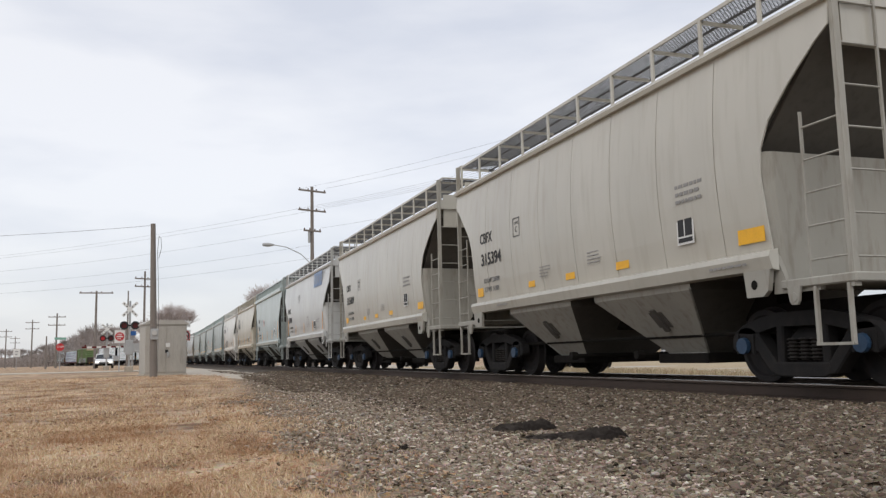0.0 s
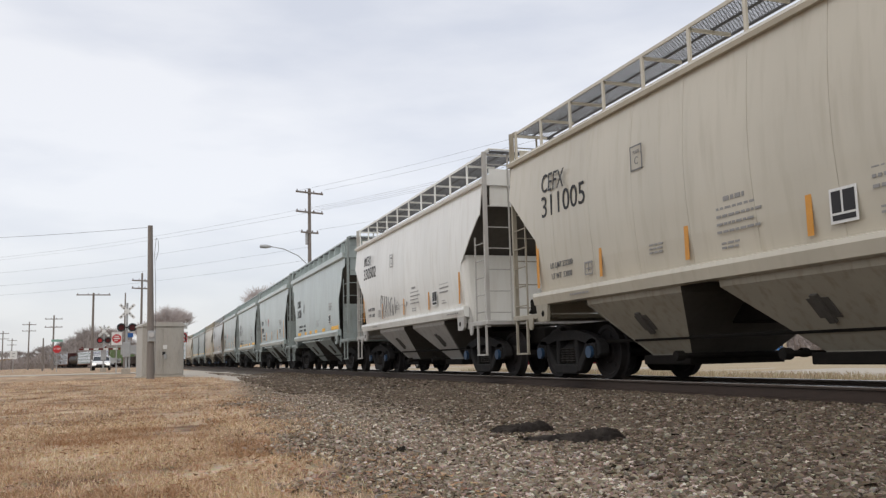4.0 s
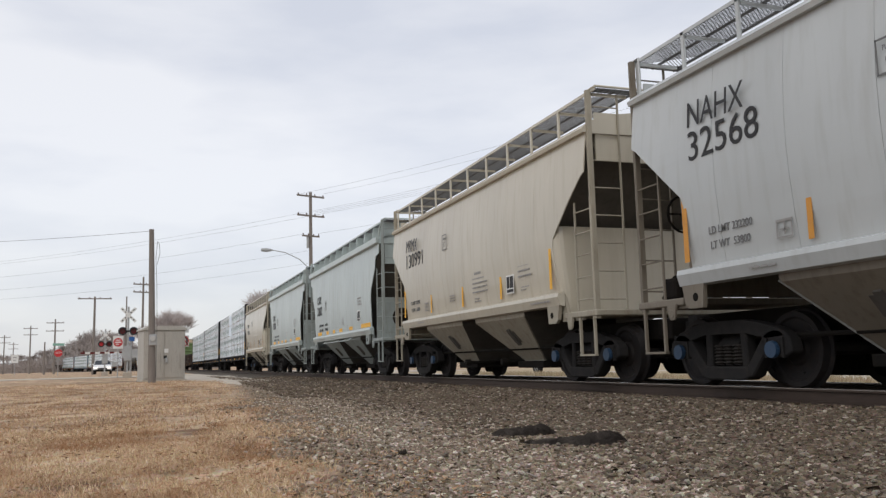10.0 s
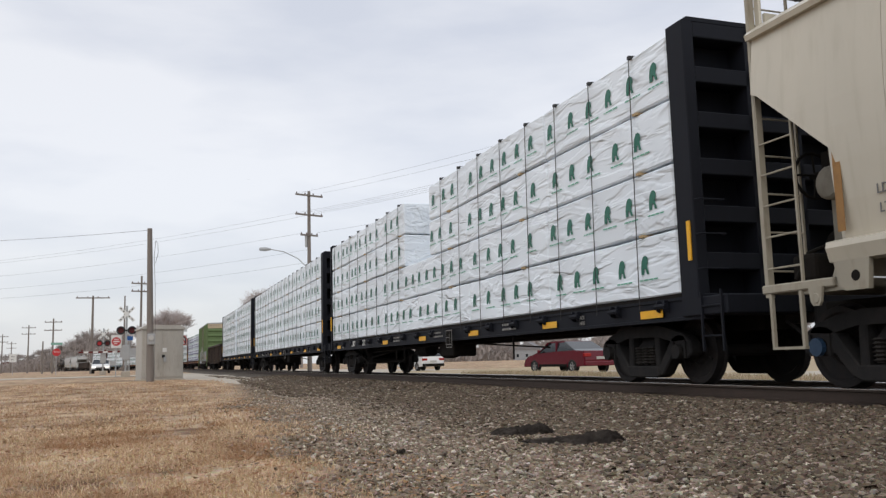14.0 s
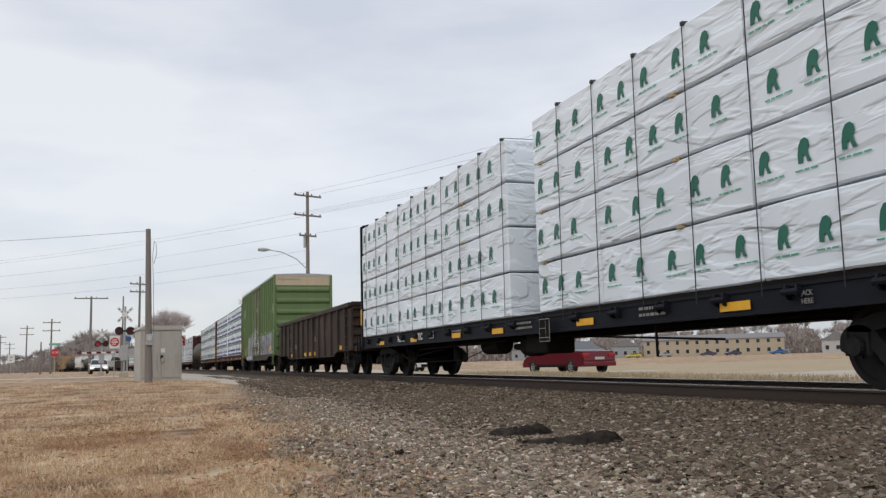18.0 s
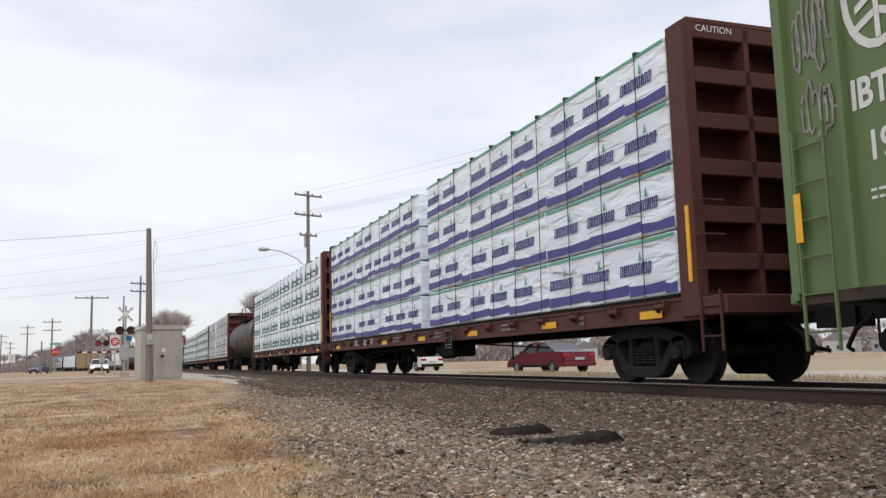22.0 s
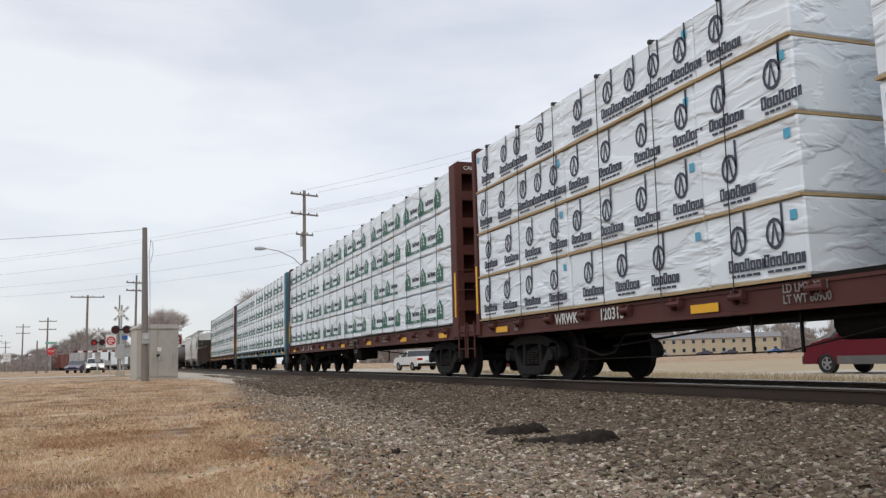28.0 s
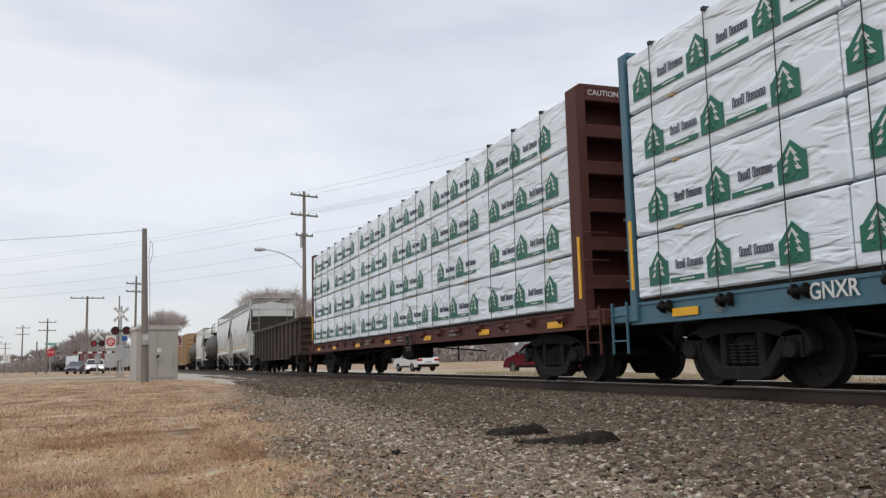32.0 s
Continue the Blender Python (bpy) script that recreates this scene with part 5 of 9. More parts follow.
leaf_litter(16000)
y = rs.uniform(-6, 60, 30000)
x = TRACK_X + rs.uniform(6.7, 9.9, 30000)
grass(np.stack([x, y, np.array([ground_z(a, b) for a, b in zip(x, y)])], 1)[y < 40], 0.20, 0.02, "verge_grass", "tall straw-coloured dead grass beyond the track", 0.5, STRAW_BLADES)


tufts = []
for k in range(46):
    cy = 4.5 + 13.0 * rs.uniform()
    cx = turf_edge(cy) + rs.uniform(-0.2, 0.9)
    for j in range(22):
        px, py = cx + rs.normal(0, 0.05), cy + rs.normal(0, 0.05)
        tufts.append((px, py, ground_z(px, py)))
grass(np.array(tufts), 0.06, 0.006, "gravel_weeds", "small dead weed tufts along the gravel edge", 1.0)


def sticks():
    """Broken dry stems lying on the gravel edge."""
    bm = bmesh.new()
    for k in range(60):
        cy = 4.0 + 16.0 * rs.uniform()
        cx = turf_edge(cy) + rs.uniform(-0.5, 2.2)
        t, q = rs.uniform(0, 6.28), rs.uniform(0.06, 0.22)
        z = ground_z(cx, cy) + 0.035
        pipe(bm, [(cx, cy, z), (cx + math.cos(t) * q * 0.5, cy + math.sin(t) * q * 0.5, z + rs.uniform(0, 0.012)), (cx + math.cos(t + 0.3) * q, cy + math.sin(t + 0.3) * q, z)], rs.uniform(0.002, 0.005), 5)
    thing("dry_stems", bm, BARK, "broken brown stems scattered on the gravel edge", "stems", kind="stuff")


sticks()


# ---- bare trees ----
def bare_tree(seed, h, spread, twig_n, depth=4):
    """Limbs as a mesh and fine twigs as another, for a leafless tree."""
    rng = random.Random(seed)
    limbs, ends = [], []

    def grow(p, d, length, r, level):
        q = p + d * length
        limbs.append((p, q, r, r * 0.68))
        if level == 0:
            ends.append((q, d))
            return
        for k in range(rng.choice((2, 3, 3)) if level > 1 else 3):
            a = Vector((rng.uniform(-1, 1), rng.uniform(-1, 1), rng.uniform(-0.25, 0.8)))
            nd = (d * 1.0 + a * spread).normalized()
            grow(q, nd, length * rng.uniform(0.62, 0.82), r * 0.62, level - 1)

    grow(Vector((0, 0, -0.2)), Vector((0, 0, 1)), h * (0.26 if depth == 4 else 0.22), h * 0.017, depth)
    b1, b2 = bmesh.new(), bmesh.new()
    for p, q, r, r2 in limbs:
        bar(b1, p, q, max(r, 0.022), 5, max(r2, 0.018))
    for q, d in ends:
        for k in range(twig_n):
            a = Vector((rng.uniform(-1, 1), rng.uniform(-1, 1), rng.uniform(-0.3, 0.9)))
            e = q + (d * 0.6 + a * 0.8).normalized() * h * rng.uniform(0.05, 0.13)
            bar(b2, q - d * rng.uniform(0, h * 0.05), e, 0.020, 3, 0.010)
    return to_mesh("trunk", b1, BARK), to_mesh("twigs", b2, TWIG)


TREES = [bare_tree(s, 11.0, 0.66, 8, 5) for s in (2, 5, 9, 14)]
WOODS = [bare_tree(s, 11.0, 0.66, 10) for s in (3, 6, 8)]


def plant(k, a, r, h, turn):
    x, y, g = at_angle(a, r)
    e = root("bare_tree", "leafless grey-brown tree with a fine rounded crown", "tree", "bare trees", pose(x, y, g, 0, 0, turn) @ Matrix.Diagonal((h / 11, h / 11, h / 11, 1)))
    for name, me in zip(("trunk", "crown"), TREES[k]):
        ob = new(name, me)
        ob.parent = e
    return e


rng = random.Random(21)
for k, (a, r, h) in enumerate(((1.2, 190, 17.0), (1.9, 205, 17.0), (0.2, 215, 15.0), (7.9, 150, 19.5), (9.0, 158, 19.5), (8.4, 165, 19.0), (-9.6, 150, 9.5), (-10.4, 140, 9.0), (9.8, 170, 18.5), (1.0, 205, 14.0))):
    plant(k % 4, a, r, h, rng.uniform(0, 360))


def far_woods():
    """A band of leafless woods behind the bend, as one joined mesh."""
    vs, fs = [], []
    meshes = []
    for pair in WOODS:
        for me in pair:
            n = len(me.vertices)
            co = np.empty(n * 3)
            me.vertices.foreach_get("co", co)
            meshes.append((co.reshape(-1, 3), [tuple(p.vertices) for p in me.polygons]))
    rng = random.Random(4)
    off = 0
    for i in range(160):
        if i < 96:
            a = -12 + 15.5 * i / 95 + rng.uniform(-0.2, 0.2)
            r = rng.uniform(330, 420) if a > -8.5 else rng.uniform(480, 560)
            h = (8.5 + 10.5 * math.exp(-((a + 2.6) / 2.6) ** 2)) * rng.uniform(0.8, 1.1) * (r / 370)
        else:
            a, r = 14 + 40 * (i - 96) / 63 + rng.uniform(-0.3, 0.3), rng.uniform(330, 400)
            h = rng.uniform(11, 17)
        x, y = math.sin(radians(a)) * r, math.cos(radians(a)) * r
        t = rng.uniform(0, 6.28)
        k = rng.randrange(3)
        for co, faces in meshes[2 * k:2 * k + 2]:
            c = co * (h / 11)
            w = np.stack([c[:, 0] * math.cos(t) - c[:, 1] * math.sin(t) + x, c[:, 0] * math.sin(t) + c[:, 1] * math.cos(t) + y, c[:, 2] - 0.2], 1)
            vs += w.tolist()
            fs += [tuple(q + off for q in f) for f in faces]
            off += len(co)
    me = bpy.data.meshes.new("far_woods")
    me.from_pydata(vs, [], fs)
    me.materials.append(FAR_TWIG)
    return tagged(new("far_woods", me), "hazy brown leafless woods behind the bend", "woods", kind="stuff")


far_woods()


def thicket():
    """Low brush under the woods."""
    n = 62000
    a = np.concatenate([rs.uniform(-13, 4.5, 30000), rs.uniform(14, 58, 32000)])
    r = rs.uniform(320, 380, n)
    x, y = np.sin(np.radians(a)) * r, np.cos(np.radians(a)) * r
    z = rs.uniform(0, 1, n) ** 1.2 * np.where(a < 10, 2.6 + 8 * np.exp(-((a + 3.2) / 2.6) ** 2), 8.0 + 2.5 * np.sin(a * 1.7) + 1.5 * np.sin(a * 4.3))
    p = np.stack([x, y, z], 1)
    v, fs = [], []
    for i in range(n):
        d = rs.uniform(-1, 1, (4, 3)) * ([0.30, 0.25, 0.65] if a[i] < 10 else [0.75, 0.5, 1.3])
        v += (p[i] + d).tolist()
        q = 4 * i
        fs += [(q, q + 1, q + 2), (q, q + 2, q + 3)]
    me = bpy.data.meshes.new("thicket")
    me.from_pydata(v, [], fs)
    me.materials.append(FAR_TWIG)
    return tagged(new("thicket", me), "dense brown brush below the woods", "brush", kind="stuff")


thicket()


# ---- buildings beyond the field ----
def building(a, r, w, d, h, wall, label, turn, rows, cols, gable=True, storeys=2):
    x, y, g = at_angle(a, r)
    e = root("house" if gable else "apartment_building", label, "building", "far buildings", pose(x, y, -0.35, 0, 0, turn))
    bm = bmesh.new()
    block(bm, -w / 2, w / 2, -d / 2, d / 2, 0, h)
    part("wall", bm, wall, e)
    bm = bmesh.new()
    if gable:
        prism(bm, [(-w / 2 - 0.3, h), (w / 2 + 0.3, h), (0, h + w * 0.28)], "y", -d / 2 - 0.3, d / 2 + 0.3)
    else:
        prism(bm, [(-d / 2 - 0.4, h), (d / 2 + 0.4, h), (0, h + 1.6)], "x", -w / 2 - 0.4, w / 2 + 0.4)
    part("roof", bm, ROOFDK, e)
    for j in range(rows):
        for i in range(cols):
            wx = -w / 2 + (i + 0.5) * w / cols
            wz = 1.0 + j * 2.7
            bm = bmesh.new()
            block(bm, wx - 0.55, wx + 0.55, -d / 2 - 0.06, -d / 2 + 0.02, wz - 0.05, wz + 1.25)
            f = part("window", bm, HOUSE_W, e)
            bm = bmesh.new()
            block(bm, wx - 0.47, wx + 0.47, -d / 2 - 0.08, -d / 2 - 0.061, wz + 0.03, wz + 1.17)
            part("pane", bm, GLASS, f)
    return e


building(36.9, 285, 42, 12, 5.2, BUFF, "long buff two-storey apartment block with rows of windows", -38, 2, 14, False)
for k, (a, r, w, mt) in enumerate(((44.4, 270, 12, HOUSE_W), (46.8, 262, 10, HOUSE_G), (49.0, 255, 13, HOUSE_W), (51.4, 250, 11, HOUSE_W), (31.4, 280, 12, HOUSE_G), (28.6, 300, 12, HOUSE_W), (25.0, 310, 14, HOUSE_G))):
    building(a, r, w * 0.72, 7, 3.7, mt, "small house with a grey gabled roof beyond the field", -a + (k % 3 - 1) * 14, 1, 3)
PARKED = {"blue": surface("car_paint_blue", (0.03, 0.16, 0.42), rough=0.3, scale=2, bump=0.0), "yellow": surface("car_paint_yellow", (0.6, 0.5, 0.04), rough=0.3, scale=2, bump=0.0),
          "dark": CAR_DARK, "silver": CAR_SILVER, "red": CAR_RED}
for col, a, turn in (("blue", 40.8, 70), ("yellow", 31.9, 75), ("dark", 38.1, 80), ("silver", 33.9, 78), ("dark", 36.6, 60)):
    park(make_car(PARKED[col], col + " car parked far off before an apartment block"), a, 262, turn, -0.3)


# ---- bird ----
def make_bird():
    e = root("bird", "small dark bird gliding in the sky", "bird")
    bm = bmesh.new()
    lathe(bm, [(-0.20, 0.005), (-0.13, 0.035), (0.0, 0.05), (0.10, 0.04), (0.15, 0.03), (0.19, 0.004)], "y", 10)
    part("body", bm, BLACKP, e, smooth=True)
    for s in (-1, 1):
        bm = bmesh.new()
        prism(bm, [(s * 0.03, 0.07), (s * 0.18, 0.10), (s * 0.36, 0.0), (s * 0.20, -0.03), (s * 0.03, -0.06)], "z", 0.01, 0.022)
        part("wing", bm, BLACKP, e)
    bm = bmesh.new()
    prism(bm, [(-0.03, -0.16), (0.03, -0.16), (0.06, -0.28), (-0.06, -0.28)], "z", -0.004, 0.008)
    part("tail", bm, BLACKP, e)
    return e


bird = make_bird()

# ---- rolling stock ----
SPEED = 13.5
WHEEL_R = 0.457


def make_truck(plain=False, cap=None):
    """A two-axle freight truck about its centre on the rail; a plain one for cars that stay far off."""
    t = root("truck", "", "")
    cap = cap or STEEL
    def limb(bm, poly, x0, x1, r=0.018):
        b2 = bmesh.new()
        prism(b2, poly, "x", x0, x1)
        if not plain:
            bmesh.ops.bevel(b2, geom=b2.edges[:], offset=r, segments=1, affect="EDGES", profile=0.5)
        merge(bm, b2)

    for side in (-1, 1):
        bm = bmesh.new()
        x = side * 0.99
        # pedestals arched over the bearings, top chord, diagonals, columns and the spring basket
        for s in (-1, 1):
            arch = [(s * (0.925 + 0.27 * math.cos(a)), 0.50 + 0.20 * math.sin(a)) for a in [math.pi * k / 8 for k in range(9)]]
            limb(bm, arch + [(s * 0.655, 0.40), (s * 0.78, 0.36), (s * 1.08, 0.36), (s * 1.195, 0.42)], x - 0.09, x + 0.09)
            limb(bm, [(s * 0.72, 0.62), (s * 0.80, 0.46), (s * 0.50, 0.13), (s * 0.36, 0.13), (s * 0.40, 0.25)], x - 0.10, x + 0.10)
            limb(bm, [(s * 0.30, 0.24), (s * 0.42, 0.24), (s * 0.40, 0.74), (s * 0.28, 0.74)], x - 0.08, x + 0.08)
            block(bm, x + side * 0.09 - 0.025, x + side * 0.09 + 0.025, s * 0.925 - 0.16, s * 0.925 - 0.12, 0.36, 0.60)
            block(bm, x + side * 0.09 - 0.025, x + side * 0.09 + 0.025, s * 0.925 + 0.12, s * 0.925 + 0.16, 0.36, 0.60)
        limb(bm, [(-1.12, 0.60), (-1.00, 0.71), (-0.66, 0.79), (-0.36, 0.84), (0.36, 0.84), (0.66, 0.79), (1.00, 0.71), (1.12, 0.60), (0.78, 0.58), (0.40, 0.69), (-0.40, 0.69), (-0.78, 0.58)], x - 0.09, x + 0.09)
        # plate added behind the springs so the gap reads dark
        block(bm, min(x - side * 0.16, x - side * 0.10), max(x - side * 0.16, x - side * 0.10), -0.32, 0.32, 0.24, 0.72)
        limb(bm, [(-0.46, 0.13), (-0.36, 0.09), (0.36, 0.09), (0.46, 0.13), (0.42, 0.26), (-0.42, 0.26)], x - 0.12, x + 0.12)
        part("side_frame", bm, STEEL, t)
        if plain:
            continue
        bm = bmesh.new()
        for k in (-0.18, 0.0, 0.18):
            coil = [(0.28, 0.05)]
            for j in range(6):
                coil += [(0.29 + j * 0.042, 0.052), (0.308 + j * 0.042, 0.085), (0.326 + j * 0.042, 0.052)]
            lathe(bm, coil, "z", 8, (x + side * 0.02, k, 0))
        part("spring_nest", bm, SPRING, t)
        for s in (-1, 1):
            bm = bmesh.new()
            lathe(bm, [(0, 0.10), (0.05, 0.105), (0.075, 0.085), (0.085, 0.05)], "x", 12, (x + (0.08 if side > 0 else -0.165), s * 0.925, 0.457))
            part("bearing_cap", bm, cap, t)
    bm = bmesh.new()
    prism(bm, [(-1.05, 0.52), (1.05, 0.52), (0.9, 0.66), (0.35, 0.78), (-0.35, 0.78), (-0.9, 0.66)], "y", -0.2, 0.2)
    part("bolster", bm, STEEL, t)
    bm = bmesh.new()
    for s in (-1, 1) if not plain else ():
        block(bm, -0.85, 0.85, s * 0.40 - 0.05, s * 0.40 + 0.05, 0.40, 0.50)
        for q in (-1, 1):
            block(bm, q * 0.75 - 0.05, q * 0.75 + 0.05, s * 0.44 - 0.06, s * 0.44 + 0.06, 0.28, 0.60)
    if plain:
        bm.free()
    else:
        part("brake_beam", bm, STEEL, t)
    for s in (-1, 1):
        bm = bmesh.new()
        bar(bm, (-0.90, 0, 0), (0.90, 0, 0), 0.085, 10)
        for q in (-1, 1):
            prof = [(0.80, 0.10), (0.79, 0.17), (0.755, 0.20), (0.765, 0.36), (0.79, 0.385), (0.79, 0.448), (0.69, 0.457), (0.665, 0.485), (0.645, 0.485), (0.645, 0.38), (0.69, 0.34), (0.70, 0.2), (0.66, 0.12)]
            lathe(bm, [(q * o, r) for o, r in prof], "x", 36)
            for k in range(3):
                a = 2.094 * k
                block(bm, q * 0.770 - 0.012, q * 0.775 + 0.012, math.cos(a) * 0.28 - 0.04, math.cos(a) * 0.28 + 0.04, math.sin(a) * 0.28 - 0.015, math.sin(a) * 0.28 + 0.015)
        w = part("wheelset", bm, WHEEL, t, smooth=False)
        w.matrix_basis = pose(0, s * 0.925, WHEEL_R)
    return t


TRUCK, PLAIN_TRUCK, BLUE_TRUCK = make_truck(), make_truck(True), make_truck(False, BLUECAP)


def add_trucks(car, half, plain=False, blue=False):
    for s in (-1, 1):
        t = copy_thing(PLAIN_TRUCK if plain else BLUE_TRUCK if blue else TRUCK, pose(0, s * half, 0))
        t.parent = car
        t.name = "truck"


def coupler(car, y, z=0.86):
    for s in (-1, 1):
        bm = bmesh.new()
        block(bm, -0.09, 0.09, min(s * (y - 0.75), s * y), max(s * (y - 0.75), s * y), z - 0.08, z + 0.08)
        prism(bm, [(-0.16, s * (y - 0.12)), (0.14, s * (y - 0.12)), (0.17, s * (y + 0.04)), (0.02, s * (y + 0.10)), (-0.10, s * (y + 0.16)), (-0.17, s * (y + 0.02))], "z", z - 0.16, z + 0.16)
        part("coupler", bm, STEEL, car)
        bm = bmesh.new()
        pts = [(-0.28, s * (y - 0.5), z - 0.05), (-0.30, s * (y - 0.25), z - 0.20), (-0.24, s * (y - 0.05), z - 0.40), (-0.1, s * (y + 0.02), z - 0.44)]
        pipe(bm, pts, 0.028, 6)
        part("air_hose", bm, STEEL, car)


def ladder(car, a, b, side, z0, z1, paint, n=None):
    """Two stiles and their rungs between the feet a and b (x, y)."""
    bm = bmesh.new()
    for x, y in (a, b):
        block(bm, x - 0.014, x + 0.014, y - 0.014, y + 0.014, z0, z1)
    n = n or max(2, int((z1 - z0) / 0.42))
    for k in range(n):
        z = z0 + (k + 0.5) * (z1 - z0) / n
        bar(bm, (a[0], a[1], z), (b[0], b[1], z), 0.012, 5)
    return part("ladder", bm, paint, car)


def side_x(z, bulge):
    """Half width of the body at a height."""
    u = (z - 1.45) / 2.61
    return 1.475 + bulge * math.sin(math.pi * min(max(u, 0), 1)) * 0.105 + (1 - bulge) * 0.035


def make_hopper(style, paint_key):
    """A two-bay covered hopper about its middle on the rail. style: 'curved' or 'flat'."""
    # worn: real wear on fittings, painted shade on bays and gussets
    paint, grime_shade, worn = PAINT[paint_key], GRIME_SHADE[paint_key], WEAR_SHADE[paint_key]
    curved = style == "curved"
    bulge = 1.0 if curved else 0.35
    car = root("covered_hopper", "", "")
    zt = 4.06
    cut = 0.21 if curved else 0.0      # the curved cars carry their ladders closer to the body
    notch = [(5.60, 3.36), (5.50, 3.31), (5.05, 2.94), (4.68, 2.62), (4.47, 2.44), (4.43, 2.30), (4.43, 1.52)] if curved else \
            [(5.63, 3.70), (5.33, 3.66), (5.22, 3.48), (5.20, 3.25), (4.72, 2.66), (4.66, 2.45), (4.66, 1.52)]

    arched = paint_key == "warm_grey"      # the older cars have a rounded end cut-out and heavier seams
    if arched:
        notch = [(5.63, 3.74), (5.45, 3.62), (5.05, 3.28), (4.72, 2.95), (4.57, 2.66), (4.53, 2.35), (4.55, 1.52)]

    def end_y(z):
        for (y0, z0), (y1, z1) in zip(notch, notch[1:]):
            if z1 <= z <= z0 and z0 > z1:
                return y1 + (y0 - y1) * (z - z1) / (z0 - z1)
        return notch[0][0] if z > notch[0][1] else notch[-1][0]

    # tub: the closed volume behind the side sheets
    bm = bmesh.new()
    prism(bm, [(-5.50, zt), (-5.50, 3.82), (-3.00, 1.34), (3.00, 1.34), (5.50, 3.82), (5.50, zt)], "x", -1.45, 1.45)
    # tub colour holds both grime and painted shade
    part("tub", bm, grime_shade, car)
    # slope sheets get a dark colour of their own in place of shade
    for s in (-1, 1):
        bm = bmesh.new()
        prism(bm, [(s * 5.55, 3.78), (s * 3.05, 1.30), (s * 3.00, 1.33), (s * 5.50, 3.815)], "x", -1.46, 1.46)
        part("slope_sheet", bm, SLOPE, car, "end slope sheet with dark shade in its colour")
    # side sheets, panel by panel
    edges = [-5.63, -3.75, -2.5, -1.25, 0.0, 1.25, 2.5, 3.75, 5.63]
    zs = sorted({1.50, 1.52, 1.9, 2.30, 2.35, 2.44, 2.45, 2.62, 2.66, 2.94, 2.95, 3.1, 3.28, 3.31, 3.36, 3.48, 3.62, 3.66, 3.70, 3.74, 3.9, zt})
    seam = 0.0065 if arched else 0.003 if curved else 0.004
    for k in range(8):
        y0, y1 = edges[k] + seam, edges[k + 1] - seam
        bm = bmesh.new()
        prev = None
        for z in zs:
            a, b = y0, y1
            if k == 0:
                a = max(a, -end_y(z))
            if k == 7:
                b = min(b, end_y(z))
            x = side_x(z, bulge)
            ring = [bm.verts.new(p) for p in ((-x, a, z), (-x, b, z), (-x + 0.02, b, z), (-x + 0.02, a, z))]
            if prev:
                for i in range(4):
                    bm.faces.new((prev[i], prev[(i + 1) % 4], ring[(i + 1) % 4], ring[i]))
            prev = ring
        ob = part("side_sheet", bm, paint, car)
        again(ob, pose(0, 0, 0, 0, 0, 180))
    # roof
    prof = [(-1.545, zt - 0.05), (-1.565, zt + 0.01), (-1.50, zt + 0.07), (-1.36, zt + 0.16), (-1.05, zt + 0.27), (-0.5, zt + 0.34), (0, zt + 0.36)]
    prof = prof + [(-x, z) for x, z in prof[-2::-1]]
    bm = bmesh.new()
    prism(bm, prof, "y", -5.63, 5.63)
    part("roof", bm, paint, car)
    if not curved:
        for s in (-1, 1):
            bm = bmesh.new()
            rounded(bm, min(s * 1.50, s * 1.60), max(s * 1.50, s * 1.60), -5.66, 5.66, zt - 0.04, zt + 0.15, 0.015)
            part("eave_rail", bm, paint, car)
    bm = bmesh.new()
    block(bm, -0.28, 0.28, -5.0, 5.0, zt + 0.34, zt + 0.46)
    part("hatch_trough", bm, paint, car)
    # running boards on brackets
    for s in (-1, 1):
        bm = bmesh.new()
        x0, x1, z = 0.62, 1.36, zt + 0.65
        for i in range(-11, 206):
            y = -6.0 + i * 0.058
            for d in (-0.62, 0.62):
                a, b = (s * x0, y if d > 0 else y + 0.62), (s * x1, y + 0.62 if d > 0 else y)
                lo, hi = min(a[1], b[1]), max(a[1], b[1])
                if lo < -6.0 + cut or hi > 6.0 - cut:
                    continue
                bar(bm, (a[0], a[1], z - 0.012), (b[0], b[1], z - 0.012), 0.0055, 4)
        for x in (x0, (x0 + x1) / 2, x1):
            block(bm, s * x - 0.012, s * x + 0.012, -6.0 + cut, 6.0 - cut, z - 0.035, z)
        part("running_board", bm, GRATE, car, "open steel grating walkway")
        bm = bmesh.new()
        block(bm, min(s * 1.365, s * 1.385), max(s * 1.365, s * 1.385), -6.0 + cut, 6.0 - cut, z - 0.04, z + 0.008)
        part("walkway_edge", bm, paint, car)
        for i in range(11):
            y = -5.6 + i * 1.12
            bm = bmesh.new()
            if curved:
                block(bm, s * 1.37 - 0.015, s * 1.37 + 0.015, y - 0.028, y + 0.03, zt + 0.14, z + 0.005)
                block(bm, min(s * 0.7, s * 1.33), max(s * 0.7, s * 1.33), y - 0.02, y + 0.02, z - 0.075, z - 0.032)
            else:
                prism(bm, [(s * 1.36, z - 0.035), (s * 0.6, z - 0.035), (s * 0.6, zt + 0.25), (s * 1.30, zt + 0.12), (s * 1.42, zt + 0.12)], "y", y - 0.03, y + 0.03)
            part("bracket", bm, paint, car)
    # cross walk at both ends
    for s in (-1, 1):
        bm = bmesh.new()
        z = zt + 0.65
        for i in range(25):
            x = -1.32 + i * 0.11
            block(bm, x - 0.005, x + 0.005, min(s * 5.62, s * (6.0 - cut)), max(s * 5.62, s * (6.0 - cut)), z - 0.03, z)
        for i in range(4 if curved else 8):
            y = s * (5.64 + i * 0.05)
            block(bm, -1.32, 1.32, y - 0.004, y + 0.004, z - 0.026, z - 0.004)
        part("end_walkway", bm, GRATE, car)
